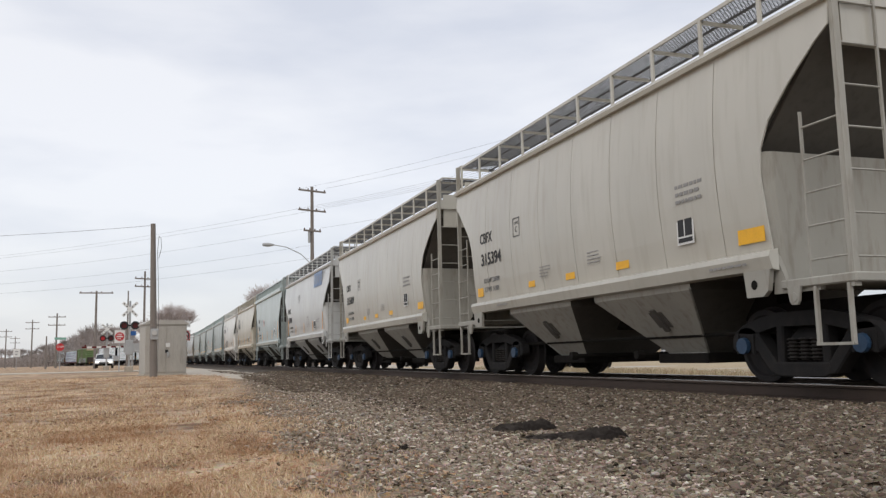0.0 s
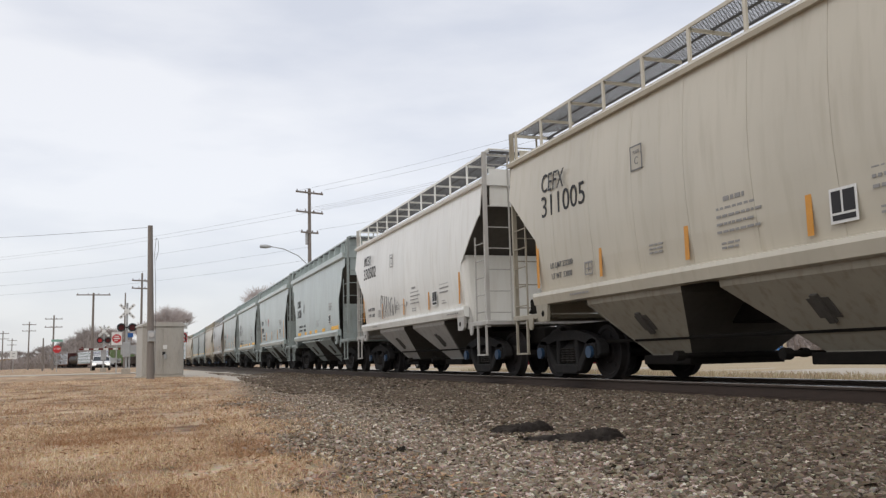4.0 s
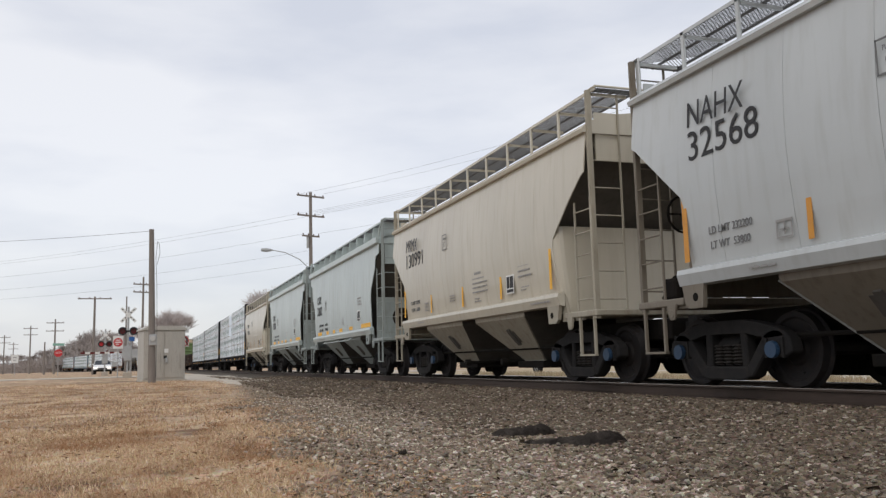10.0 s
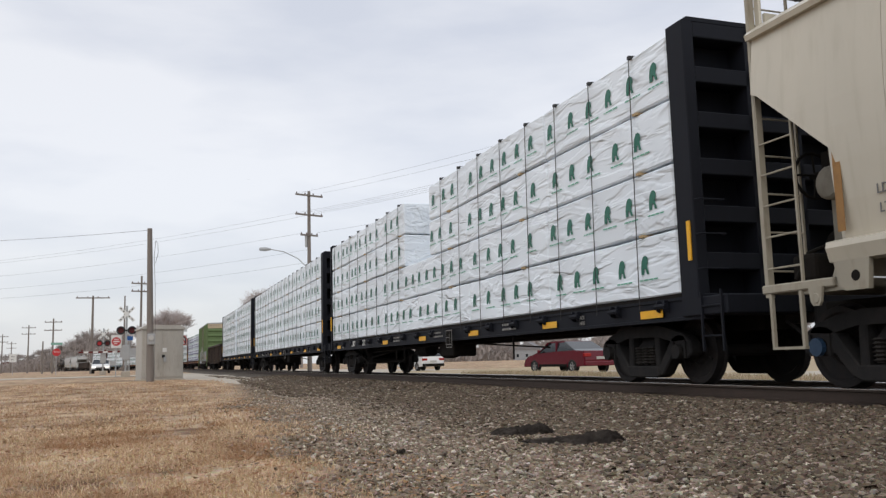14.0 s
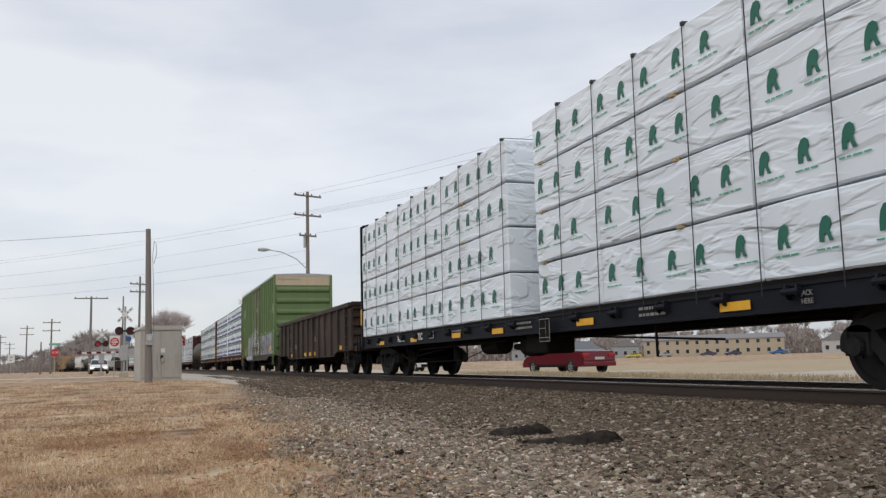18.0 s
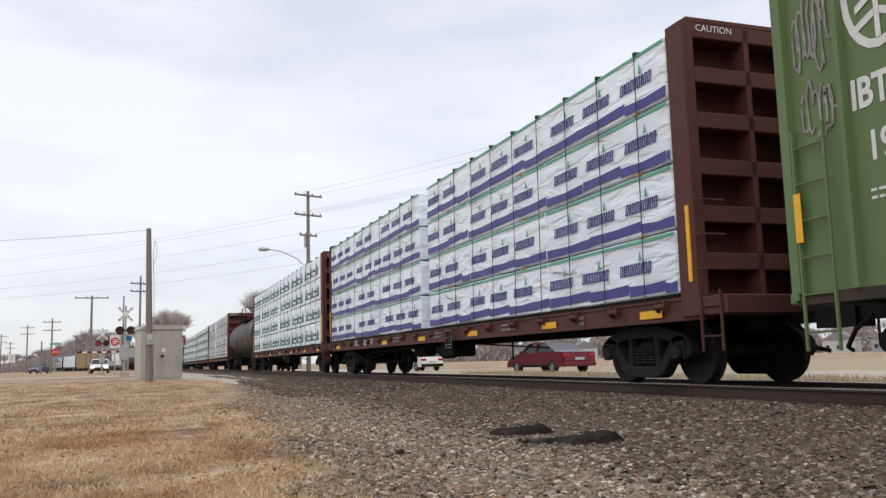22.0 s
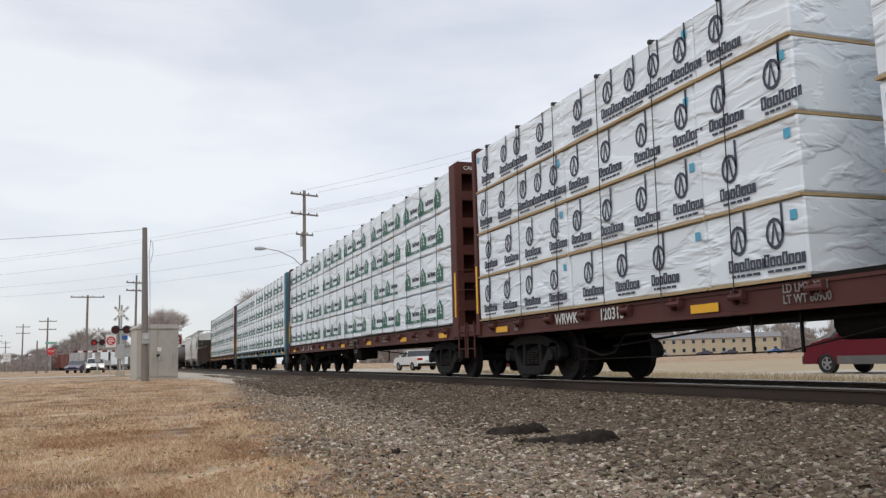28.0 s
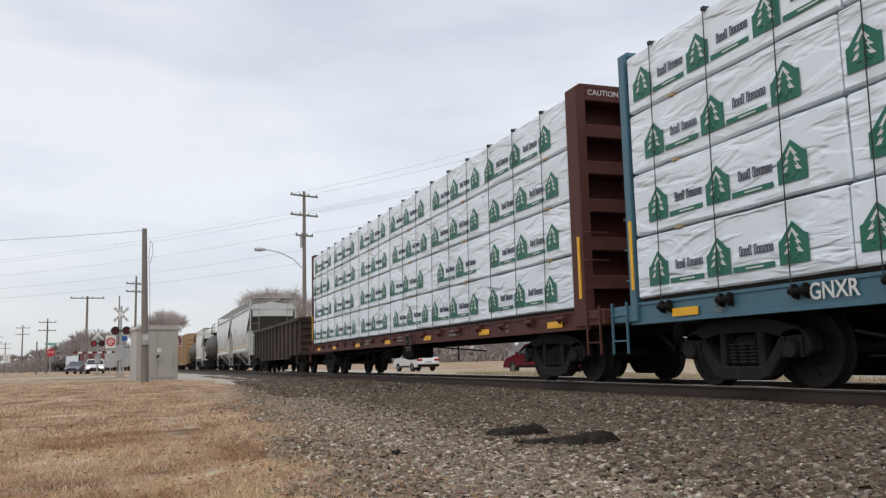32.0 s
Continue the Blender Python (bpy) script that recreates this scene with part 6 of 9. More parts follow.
        bm = bmesh.new()
        for x in (-1.38, 1.38):
            pipe(bm, [(x, s * 5.55, zt), (x, s * 5.55, z + 0.02), (x, s * 5.81, z + 0.02)] if curved else
                 [(x * 1.09, s * 5.66, zt + 0.1), (x * 1.09, s * 5.70, zt + 0.36), (x * 1.05, s * 5.86, z), (x, s * 6.02, z + 0.02)], 0.022, 6)
        pipe(bm, [(-1.38, s * (6.02 - cut), z + 0.02), (1.38, s * (6.02 - cut), z + 0.02)], 0.02, 6)
        part("grab_rail", bm, paint, car)
        # head plate between the ladders
        bm = bmesh.new()
        block(bm, -1.30, 1.30, min(s * 5.56, s * 5.60), max(s * 5.56, s * 5.60), 3.56 if curved else 3.40, zt + 0.30)
        part("end_plate", bm, paint, car)
        for q in (-1, 1):
            x = q * 1.47
            yl = s * (5.86 - cut)
            ladder(car, (x, yl), (q * (0.90 if curved else 1.02), yl), q, 1.10, 4.66, worn, 8)
            ladder(car, (x, yl - s * 0.02), (x, s * 5.10 if curved else s * 5.25), q, 1.16, 2.95 if curved else 3.30, worn, 5)
            bm = bmesh.new()
            prism(bm, [(s * 4.78, 1.08), (s * 4.98, 1.08), (s * 4.95, 0.92), (s * 4.92, 0.88), (s * 4.84, 0.88), (s * 4.81, 0.92)], "x", min(q * 1.50, q * 1.53), max(q * 1.50, q * 1.53))
            lathe(bm, [(q * 1.532, 0.055), (q * 1.538, 0.05)], "x", 12, (0, s * 4.88, 0.96))
            part("jacking_tab", bm, worn, car)
            bm = bmesh.new()
            block(bm, min(q * 1.40, q * 1.48), max(q * 1.40, q * 1.48), yl - 0.03, yl + 0.03, 1.02, 4.70)
            part("corner_post", bm, worn, car)
            # sill step
            bm = bmesh.new()
            for y in ((5.14, 5.60) if curved else (5.35, 5.80)):
                block(bm, x - 0.02, x + 0.02, s * y - 0.02, s * y + 0.02, 0.45, 1.06)
            block(bm, x - 0.03, x + 0.03, min(s * (5.33 - cut), s * (5.82 - cut)), max(s * (5.33 - cut), s * (5.82 - cut)), 0.44, 0.47)
            part("sill_step", bm, worn, car)
            # bracket under the sill's end, with its jacking hole, and the web back to the platform
            bm = bmesh.new()
            prism(bm, [(s * 4.12, 1.34), (s * 4.58, 1.34), (s * 4.52, 1.06), (s * 4.44, 1.00), (s * 4.16, 1.00)], "x", min(q * 1.50, q * 1.56), max(q * 1.50, q * 1.56))
            part("sill_bracket", bm, worn, car)
            bm = bmesh.new()
            lathe(bm, [(q * 1.562, 0.055), (q * 1.566, 0.05), (q * 1.566, 0.002)], "x", 14, (0, s * 4.30, 1.14))
            part("jacking_hole", bm, UNDER, car)
            bm = bmesh.new()
            prism(bm, [(s * 4.55, 1.50), (s * 4.70, 1.16), (s * 5.2, 1.10), (s * 5.2, 1.02), (s * 4.50, 1.02)], "x", min(q * 1.40, q * 1.46), max(q * 1.40, q * 1.46))
            # web colour lowered to stand for the shade beside the truck
            part("gusset", bm, worn, car)
        # platform
        bm = bmesh.new()
        rounded(bm, -1.50, 1.50, min(s * 4.65, s * (5.93 - cut)), max(s * 4.65, s * (5.93 - cut)), 1.06, 1.16, 0.015)
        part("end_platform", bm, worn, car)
        bm = bmesh.new()
        rounded(bm, -0.35, 0.35, min(s * 3.0, s * 6.0), max(s * 3.0, s * 6.0), 0.66, 1.00, 0.02)
        part("draft_sill", bm, UNDER, car)
        # inner bulkhead over the truck, with a round opening on the grey-green cars
        bm = bmesh.new()
        if curved:
            # the side sheets turn in round a corner to the bulkhead
            prev = None
            for z in (1.16, 1.50, 1.70, 1.90, 2.15, 2.40, 2.64):
                w = side_x(max(z, 1.50), bulge) - 0.008
                arc = [(w, 4.40), (w - 0.004, 4.47), (w - 0.025, 4.53), (w - 0.07, 4.575), (w - 0.13, 4.597), (w - 0.2, 4.60)]
                outer = [(-x, y) for x, y in arc] + [(x, y) for x, y in arc[::-1]]
                ring = [bm.verts.new((x, s * y, z)) for x, y in outer + [(w - 0.2, 4.57), (0.2 - w, 4.57)]]
                if prev:
                    for k in range(len(ring)):
                        j = (k + 1) % len(ring)
                        bm.faces.new((prev[k], prev[j], ring[j], ring[k]))
                prev = ring
            block(bm, -1.44, 1.44, min(s * 4.28, s * 4.575), max(s * 4.28, s * 4.575), 2.62, 2.645)
        else:
            ring = [(math.cos(2 * math.pi * k / 24) * 0.30 - 0.62, math.sin(2 * math.pi * k / 24) * 0.30 + 1.80) for k in range(24)]
            box_ring = []
            for k in range(24):
                c, d = math.cos(2 * math.pi * k / 24), math.sin(2 * math.pi * k / 24)
                f = 0.62 / max(abs(c), abs(d))
                box_ring.append((c * f - 0.62, d * f + 1.80))
            for y in (s * 4.98, s * 5.01):
                a = [bm.verts.new((p[0], y, p[1])) for p in ring]
                b = [bm.verts.new((p[0], y, p[1])) for p in box_ring]
                for k in range(24):
                    bm.faces.new((a[k], a[(k + 1) % 24], b[(k + 1) % 24], b[k]))
            block(bm, 0.0, 1.42, min(s * 4.98, s * 5.01), max(s * 4.98, s * 5.01), 1.16, 2.42)
            block(bm, -1.42, -1.24, min(s * 4.98, s * 5.01), max(s * 4.98, s * 5.01), 1.16, 2.42)
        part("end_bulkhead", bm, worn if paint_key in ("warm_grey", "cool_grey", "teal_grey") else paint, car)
    # side sills
    for s in (-1, 1):
        bm = bmesh.new()
        e = 4.62 if curved else 4.78
        prism(bm, [(s * 1.47, 1.53), (s * 1.585, 1.50), (s * 1.60, 1.44), (s * 1.56, 1.30), (s * 1.47, 1.28)], "y", -e, e)
        part("side_sill", bm, paint, car)
        if not curved:
            bm = bmesh.new()
            pipe(bm, [(s * 1.52, -1.9, 1.27), (s * 1.62, -1.9, 1.20), (s * 1.62, 2.4, 1.20), (s * 1.52, 2.4, 1.27)], 0.018, 6)
            part("sill_pipe", bm, paint, car)
    # hopper bays
    for s in (-1, 1):
        bm = bmesh.new()
        top = [(-1.46, 0.40), (1.46, 0.40), (1.46, 2.92), (-1.46, 2.92)]
        low = [(-0.70, 1.28), (0.70, 1.28), (0.70, 2.22), (-0.70, 2.22)]
        va = [bm.verts.new((x, s * y, 1.40)) for x, y in top]
        vm = [bm.verts.new((x * 0.985, s * y, 1.20)) for x, y in top]
        vb = [bm.verts.new((x, s * y, 0.38)) for x, y in low]
        # bay ends split off so a darker colour can stand for their shade
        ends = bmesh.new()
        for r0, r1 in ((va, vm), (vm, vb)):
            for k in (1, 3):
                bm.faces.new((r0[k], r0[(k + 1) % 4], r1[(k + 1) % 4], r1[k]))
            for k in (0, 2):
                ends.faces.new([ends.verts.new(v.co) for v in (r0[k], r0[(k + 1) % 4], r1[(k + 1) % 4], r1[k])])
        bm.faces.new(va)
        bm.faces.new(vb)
        # bay sheets carry the shade of their downward slope in the colour
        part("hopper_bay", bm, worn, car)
        part("bay_end_sheet", ends, SLOPE, car, "sloping end sheet with dark shade in its colour")
        # rolled edge along each side sheet
        for q in (-1,):
            bm = bmesh.new()
            pipe(bm, [(q * 1.45, s * 2.92, 1.22), (q * 0.70, s * 2.22, 0.38), (q * 0.70, s * 1.28, 0.38)], 0.018, 6)
            part("bay_edge", bm, grime_shade, car)
        bm = bmesh.new()
        rounded(bm, -0.82, 0.82, min(s * 1.15, s * 2.35), max(s * 1.15, s * 2.35), 0.24, 0.38, 0.015)
        part("outlet_gate", bm, UNDER, car)
        bm = bmesh.new()
        bar(bm, (-1.10, s * 1.05, 0.37), (1.10, s * 1.05, 0.37), 0.035, 8)
        for x in (-1.08, 1.08):
            bar(bm, (x - 0.06, s * 1.05, 0.37), (x + 0.06, s * 1.05, 0.37), 0.07, 8)
        part("gate_shaft", bm, UNDER, car)
        for q in (-1, 1):
            bm = bmesh.new()
            c = Vector((q * 1.13, s * 1.75, 0.87))
            block(bm, -0.02, 0.02, -0.16, 0.16, -0.14, 0.14)
            block(bm, -0.05, 0.05, -0.05, 0.05, -0.20, 0.20)
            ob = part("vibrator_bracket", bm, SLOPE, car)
            ob.matrix_basis = Matrix.Translation(c) @ pose(0, 0, 0, 0, q * 41, 0)
    bm = bmesh.new()
    rounded(bm, -0.35, 0.35, -3.2, 3.2, 0.80, 1.30, 0.03)
    part("centre_sill", bm, UNDER, car)
    bm = bmesh.new()
    pipe(bm, [(-0.9, -4.6, 0.62), (-0.9, 4.6, 0.62)], 0.03, 6)
    part("brake_pipe", bm, UNDER, car)
    # brake gear on the rear end
    bm = bmesh.new()
    bar(bm, (0.5, 5.30, 1.35), (1.15, 5.30, 1.35), 0.17, 12)
    part("air_reservoir", bm, UNDER, car)
    bm = bmesh.new()
    lathe(bm, [(-0.95, 0.04), (-0.93, 0.16), (-0.90, 0.19), (-0.45, 0.19), (-0.42, 0.13), (-0.12, 0.12), (-0.10, 0.04)], "x", 14, (0, 5.22, 2.28))
    block(bm, -0.75, -0.60, 5.05, 5.35, 1.16, 2.15)
    part("brake_cylinder", bm, grime_shade, car)
    bm = bmesh.new()
    pipe(bm, [(-0.5, 5.25, 2.1), (-0.55, 5.35, 1.7), (-1.1, 5.4, 1.5), (-1.3, 5.4, 1.2)], 0.022, 6)
    part("air_pipe", bm, UNDER, car)
    bm = bmesh.new()
    rounded(bm, -1.25, -0.85, 5.15, 5.5, 1.17, 1.48, 0.05, 2)
    part("control_valve", bm, UNDER, car)
    bm = bmesh.new()
    ring = [(-0.72 + 0.27 * math.cos(k * 0.3927), 5.62, 2.45 + 0.27 * math.sin(k * 0.3927)) for k in range(17)]
    pipe(bm, ring, 0.018, 6)
    for k in range(4):
        bar(bm, (-0.72, 5.60, 2.45), ring[k * 4], 0.014, 5)
    bar(bm, (-0.72, 5.30, 2.45), (-0.72, 5.66, 2.45), 0.035, 8)
    block(bm, -0.86, -0.58, 5.10, 5.34, 2.25, 2.65)
    part("brake_wheel", bm, UNDER, car)
    coupler(car, 6.30)
    add_trucks(car, 4.42, False, curved)
    return car


def hollow(bm, y, w, z, h, t, x, lean=0.0):
    """A hollow upright shape standing for one character of a trade name."""
    for a, b, c, d in ((0, t, 0, h), (w - t, w, 0, h), (t, w - t, 0, t), (t, w - t, h - t, h)):
        flat(bm, [(y - a - lean * c, z + c), (y - b - lean * c, z + c), (y - b - lean * d, z + d), (y - a - lean * d, z + d)], x)


def dashes(bm, y_left, z, width, rows, x, h=0.028, gap=0.055, rng=random):
    """Lines of small lettering too fine to read, as rows of short bars."""
    for r in range(rows):
        y = y_left
        while y > y_left - width * rng.uniform(0.75, 1.0):
            w = rng.uniform(0.04, 0.12)
            rect(bm, y - w, y, z - r * gap - h, z - r * gap, x)
            y -= w + 0.025


def hopper_marks(car, spec, rng):
    """Reporting marks, plates and reflectors of one hopper's near side; only its footpath side is seen."""
    curved = spec["style"] == "curved"
    bulge = 1.0 if curved else 0.35

    def sx(z):
        return -side_x(z, bulge) - 0.004

    def out(z0, z1):
        return min(sx(z0), sx((z0 + z1) / 2), sx(z1))
    ink = spec.get("ink", BLACKP)
    if spec.get("mark"):
        ym, zm = spec.get("at", (4.05, 2.64))
        write_side(spec["mark"], spec.get("size", 0.36), ink, car, ym, zm, out(zm - 0.02, zm + 0.34), spec.get("wide", 0.95) * 0.92, spec.get("bold", 0.006) * 0.7, spec.get("lean", 0.0))
        write_side(spec["number"], spec.get("size", 0.36) * 1.14, ink, car, ym - 0.02, zm - 0.46, out(zm - 0.5, zm - 0.14), spec.get("wide", 0.95) * 1.08, spec.get("bold", 0.006))
    if spec.get("limit"):
        a, b, c, d = spec["limit"]
        z = 1.86
        yl = 3.98 if curved else 3.75
        faint = GREYP if curved else ink
        write_side("LD LMT " + a, 0.135, faint, car, yl, z, out(z, z + 0.13), 0.9, 0.001)
        write_side("LT WT  " + b, 0.135, faint, car, yl, z - 0.18, out(z - 0.18, z - 0.05), 0.9, 0.001)
        if spec.get("kilos"):
            write_side(spec["kilos"][0], 0.135, ink, car, 2.62, z, sx(z), 0.9, 0.001)
            write_side(spec["kilos"][1], 0.135, ink, car, 2.62, z - 0.18, sx(z - 0.1), 0.9, 0.001)
    bm = bmesh.new()
    upright = curved and spec["reflectors"] is YV
    if upright:
        # warning notice, maintenance block, inspection box
        dashes(bm, -0.72, 2.26, 0.42, 1, sx(2.2), 0.055, rng=rng)
        dashes(bm, -0.56, 2.14, 0.78, 4, sx(2.05), 0.03, 0.095, rng=rng)
        dashes(bm, -0.58, 1.72, 0.36, 2, sx(1.7), 0.025, rng=rng)
        dashes(bm, -2.92, 2.16, 0.62, 3, sx(2.05), 0.035, 0.10, rng=rng)
        dashes(bm, -2.96, 1.76, 0.30, 2, sx(1.7), 0.025, rng=rng)
        dashes(bm, 0.95, 1.90, 0.34, 3, sx(1.9), 0.025, rng=rng)
        for a, b, c, d in ((2.55, 2.80, 1.84, 1.87), (2.55, 2.80, 1.66, 1.68), (2.55, 2.57, 1.68, 1.84), (2.78, 2.80, 1.68, 1.84), (2.60, 2.75, 1.75, 1.77), (2.66, 2.68, 1.70, 1.84)):
            rect(bm, a, b, c, d, sx(1.9))
    else:
        dashes(bm, -0.4, 2.05, 0.42, 5, sx(1.95), 0.02, rng=rng)
        if curved:
            dashes(bm, 1.35, 1.95, 0.40, 4, sx(1.95), 0.02, rng=rng)
        dashes(bm, -2.9, 2.56, 0.62, 3, sx(2.5), 0.045, 0.10, rng=rng)
    dashes(bm, -3.55, 1.40, 0.75, 1, -1.603, rng=rng)
    dashes(bm, 3.2, 1.40, 0.55, 1, -1.603, rng=rng)
    tagged(part("small_lettering", bm, SMALLP, car), kind="stuff")
    # plate C box
    bm = bmesh.new()
    y, z, x = (1.22, 2.98, out(2.96, 3.36) - 0.012) if upright else (2.35, 2.62, sx(2.78)) if curved else (2.55, 2.50, sx(2.7))
    for a in ((y, y - 0.02, z, z + 0.36), (y - 0.28, y - 0.30, z, z + 0.36), (y, y - 0.30, z, z + 0.02), (y, y - 0.30, z + 0.34, z + 0.36)):
        rect(bm, a[1], a[0], a[2], a[3], x)
    part("plate_box", bm, GREYP, car)
    write_side("PLATE", 0.075, GREYP, car, y - 0.08, z + 0.22, x, 0.8)
    write_side("C", 0.16, GREYP, car, y - 0.10, z + 0.05, x, 0.9)
    # consolidated stencil
    bm = bmesh.new()
    y, z = (-2.36, 1.66) if upright else (-2.85, 1.78)
    rect(bm, y - 0.36, y, z, z + 0.36, sx(2.0))
    part("stencil_panel", bm, WHITEP, car)
    bm = bmesh.new()
    rect(bm, y - 0.15, y - 0.03, z + 0.11, z + 0.33, sx(2.0) - 0.004)
    rect(bm, y - 0.33, y - 0.18, z + 0.11, z + 0.33, sx(2.0) - 0.004)
    rect(bm, y - 0.33, y - 0.03, z + 0.03, z + 0.085, sx(2.0) - 0.004)
    part("stencil_print", bm, BLACKP, car)
    # reflectors
    for y, z, w, h in spec["reflectors"]:
        bm = bmesh.new()
        if h > w:
            flat(bm, [(y - w / 2, z), (y + w / 2, z), (y + w / 2, z + h), (y - w / 2, z + h)], sx(z + h / 2) - (0.012 if curved else 0.004))
        else:
            rect(bm, y - w / 2, y + w / 2, z, z + h, sx(z + h / 2))
        part("reflector", bm, spec.get("tape", YELLOW), car)
    for y in spec.get("forbidden", ()):
        bm = bmesh.new()
        c, z = y, 2.62
        ring = [(math.cos(k * 0.3927) , math.sin(k * 0.3927)) for k in range(16)]
        for k in range(16):
            (a, b), (p, q) = ring[k], ring[(k + 1) % 16]
            flat(bm, [(c + a * 0.15, z + b * 0.20), (c + p * 0.15, z + q * 0.20), (c + p * 0.125, z + q * 0.168), (c + a * 0.125, z + b * 0.168)], sx(z) - 0.005)
        flat(bm, [(c + 0.10, z + 0.12), (c + 0.085, z + 0.14), (c - 0.10, z - 0.12), (c - 0.085, z - 0.14)], sx(z) - 0.005)
        part("warning_sign", bm, REDP, car, "red ring no-hammering sign")
        bm = bmesh.new()
        flat(bm, [(c - 0.07, z + 0.10), (c - 0.09, z + 0.085), (c + 0.07, z - 0.11), (c + 0.085, z - 0.10)], sx(z) - 0.009)
        rect(bm, c - 0.09, c - 0.01, z + 0.07, z + 0.11, sx(z) - 0.009)
        part("hammer_symbol", bm, BLACKP, car)
    if spec.get("scrawl"):
        bm = bmesh.new()
        line = []
        for k in range(84):
            u = k / 83
            grow = 0.36 - 0.12 * u
            line.append((2.38 - 1.30 * u + 0.075 * math.sin(k * 0.92 + 1.2) - 0.05 * math.cos(k * 0.46), 1.93 + grow * math.sin(k * 0.53 + 0.8 * math.sin(k * 0.11)) - 0.05 * u))
        line += [(1.02, 1.62), (0.86, 2.12), (0.80, 1.66), (0.62, 1.98), (0.40, 1.84), (0.10, 1.86), (-0.22, 1.80), (-0.36, 1.87), (-0.25, 1.92), (-0.30, 1.80)]
        for k, (p, r) in enumerate(zip(line, line[1:])):
            d = Vector((r[0] - p[0], r[1] - p[1])).normalized()
            o = Vector((-d.y, d.x)) * (0.007 + 0.004 * math.sin(k * 0.7))
            flat(bm, [(p[0] - o.x, p[1] - o.y), (p[0] + o.x, p[1] + o.y), (r[0] + o.x, r[1] + o.y), (r[0] - o.x, r[1] - o.y)], sx(2.1) - 0.012 - 0.0004 * (k % 7))
        part("pencil_scrawl", bm, GREYP, car, "thin grey sprayed scrawl")
    if spec.get("logo"):
        # slanted blue owner's mark, as plain strokes
        bm = bmesh.new()
        y, z, x = -2.55, 3.38, out(3.38, 3.96) - 0.012
        for k in range(4):
            a = y - k * 0.44
            hollow(bm, a + 0.05, 0.38, z, 0.58, 0.125, x, 0.22)
        part("owner_emblem", bm, FADED_BLUE, car, "slanted faded blue owner's emblem")


HOPPER_BASE = {}


def hopper(spec, seed):
    key = (spec["style"], spec["paint"])
    if key not in HOPPER_BASE:
        HOPPER_BASE[key] = make_hopper(*key)
    car = copy_thing(HOPPER_BASE[key], pose(0, 0, 0))
    car.name = "covered_hopper"
    hopper_marks(car, spec, random.Random(seed))
    return tagged(car, spec["label"], "hopper car", "freight train")


YB = [(-4.25, 1.63, 0.46, 0.24), (-1.4, 1.63, 0.36, 0.12), (0.25, 1.63, 0.32, 0.11), (1.75, 1.63, 0.26, 0.11), (4.25, 1.63, 0.30, 0.24)]
YV = [(-4.31, 1.59, 0.09, 0.95), (-2.07, 1.59, 0.09, 0.50), (0.08, 1.59, 0.09, 0.50), (2.28, 1.59, 0.08, 0.50), (4.42, 1.59, 0.10, 0.95)]
YC = [(-3.9, 1.545, 1.25, 0.13), (-1.8, 1.545, 0.5, 0.12), (-0.2, 1.545, 0.5, 0.12), (1.0, 1.545, 0.42, 0.12), (2.2, 1.545, 0.42, 0.12), (3.75, 1.545, 0.75, 0.13)]


def wrap_block(bm, x0, x1, y0, y1, z0, z1, rng, n=5):
    """A wrapped bundle: a box with a slightly slack skin and rounded edges."""
    b2 = bmesh.new()
    block(b2, x0, x1, y0, y1, z0, z1)
    bmesh.ops.bevel(b2, geom=b2.edges[:], offset=0.025, segments=1, affect="EDGES", profile=0.5)
    ph = rng.uniform(0, 9)
    long_edges = [e for e in b2.edges if abs(e.verts[0].co.y - e.verts[1].co.y) > 0.5 * (y1 - y0)]
    bmesh.ops.subdivide_edges(b2, edges=long_edges, cuts=n, use_grid_fill=True)
    for v in b2.verts:
        k = noise.noise(Vector((v.co.x * 2, v.co.y * 1.7 + ph, v.co.z * 3)))
        v.co.x += 0.014 * k
        v.co.z += 0.022 * noise.noise(Vector((v.co.y * 1.1 - ph, v.co.z * 2, 3)))
    merge(bm, b2)


def print_house(bm, bm2, y, z, h, x):
    """A green house-shaped emblem with pale tree strokes cut in; y is its left edge for the reader."""
    w = h * 0.96
    flat(bm, [(y, z), (y, z + h * 0.56), (y - w * 0.10, z + h * 0.60), (y - w * 0.5, z + h), (y - w * 0.90, z + h * 0.68), (y - w, z + h * 0.66), (y - w, z)], x)
    tree = [(0.5, 0.84), (0.30, 0.62), (0.40, 0.62), (0.22, 0.44), (0.37, 0.46), (0.17, 0.24), (0.45, 0.27), (0.45, 0.14), (0.55, 0.14), (0.55, 0.27), (0.83, 0.24), (0.63, 0.46), (0.78, 0.44), (0.60, 0.62), (0.70, 0.62)]
    flat(bm2, [(y - w * p, z + h * q) for p, q in tree], x - 0.005)
    flat(bm, [(y - w * (0.5 + (p - 0.5) * 0.70), z + h * (0.06 + (q - 0.14) * 0.98)) for p, q in tree], x - 0.009)


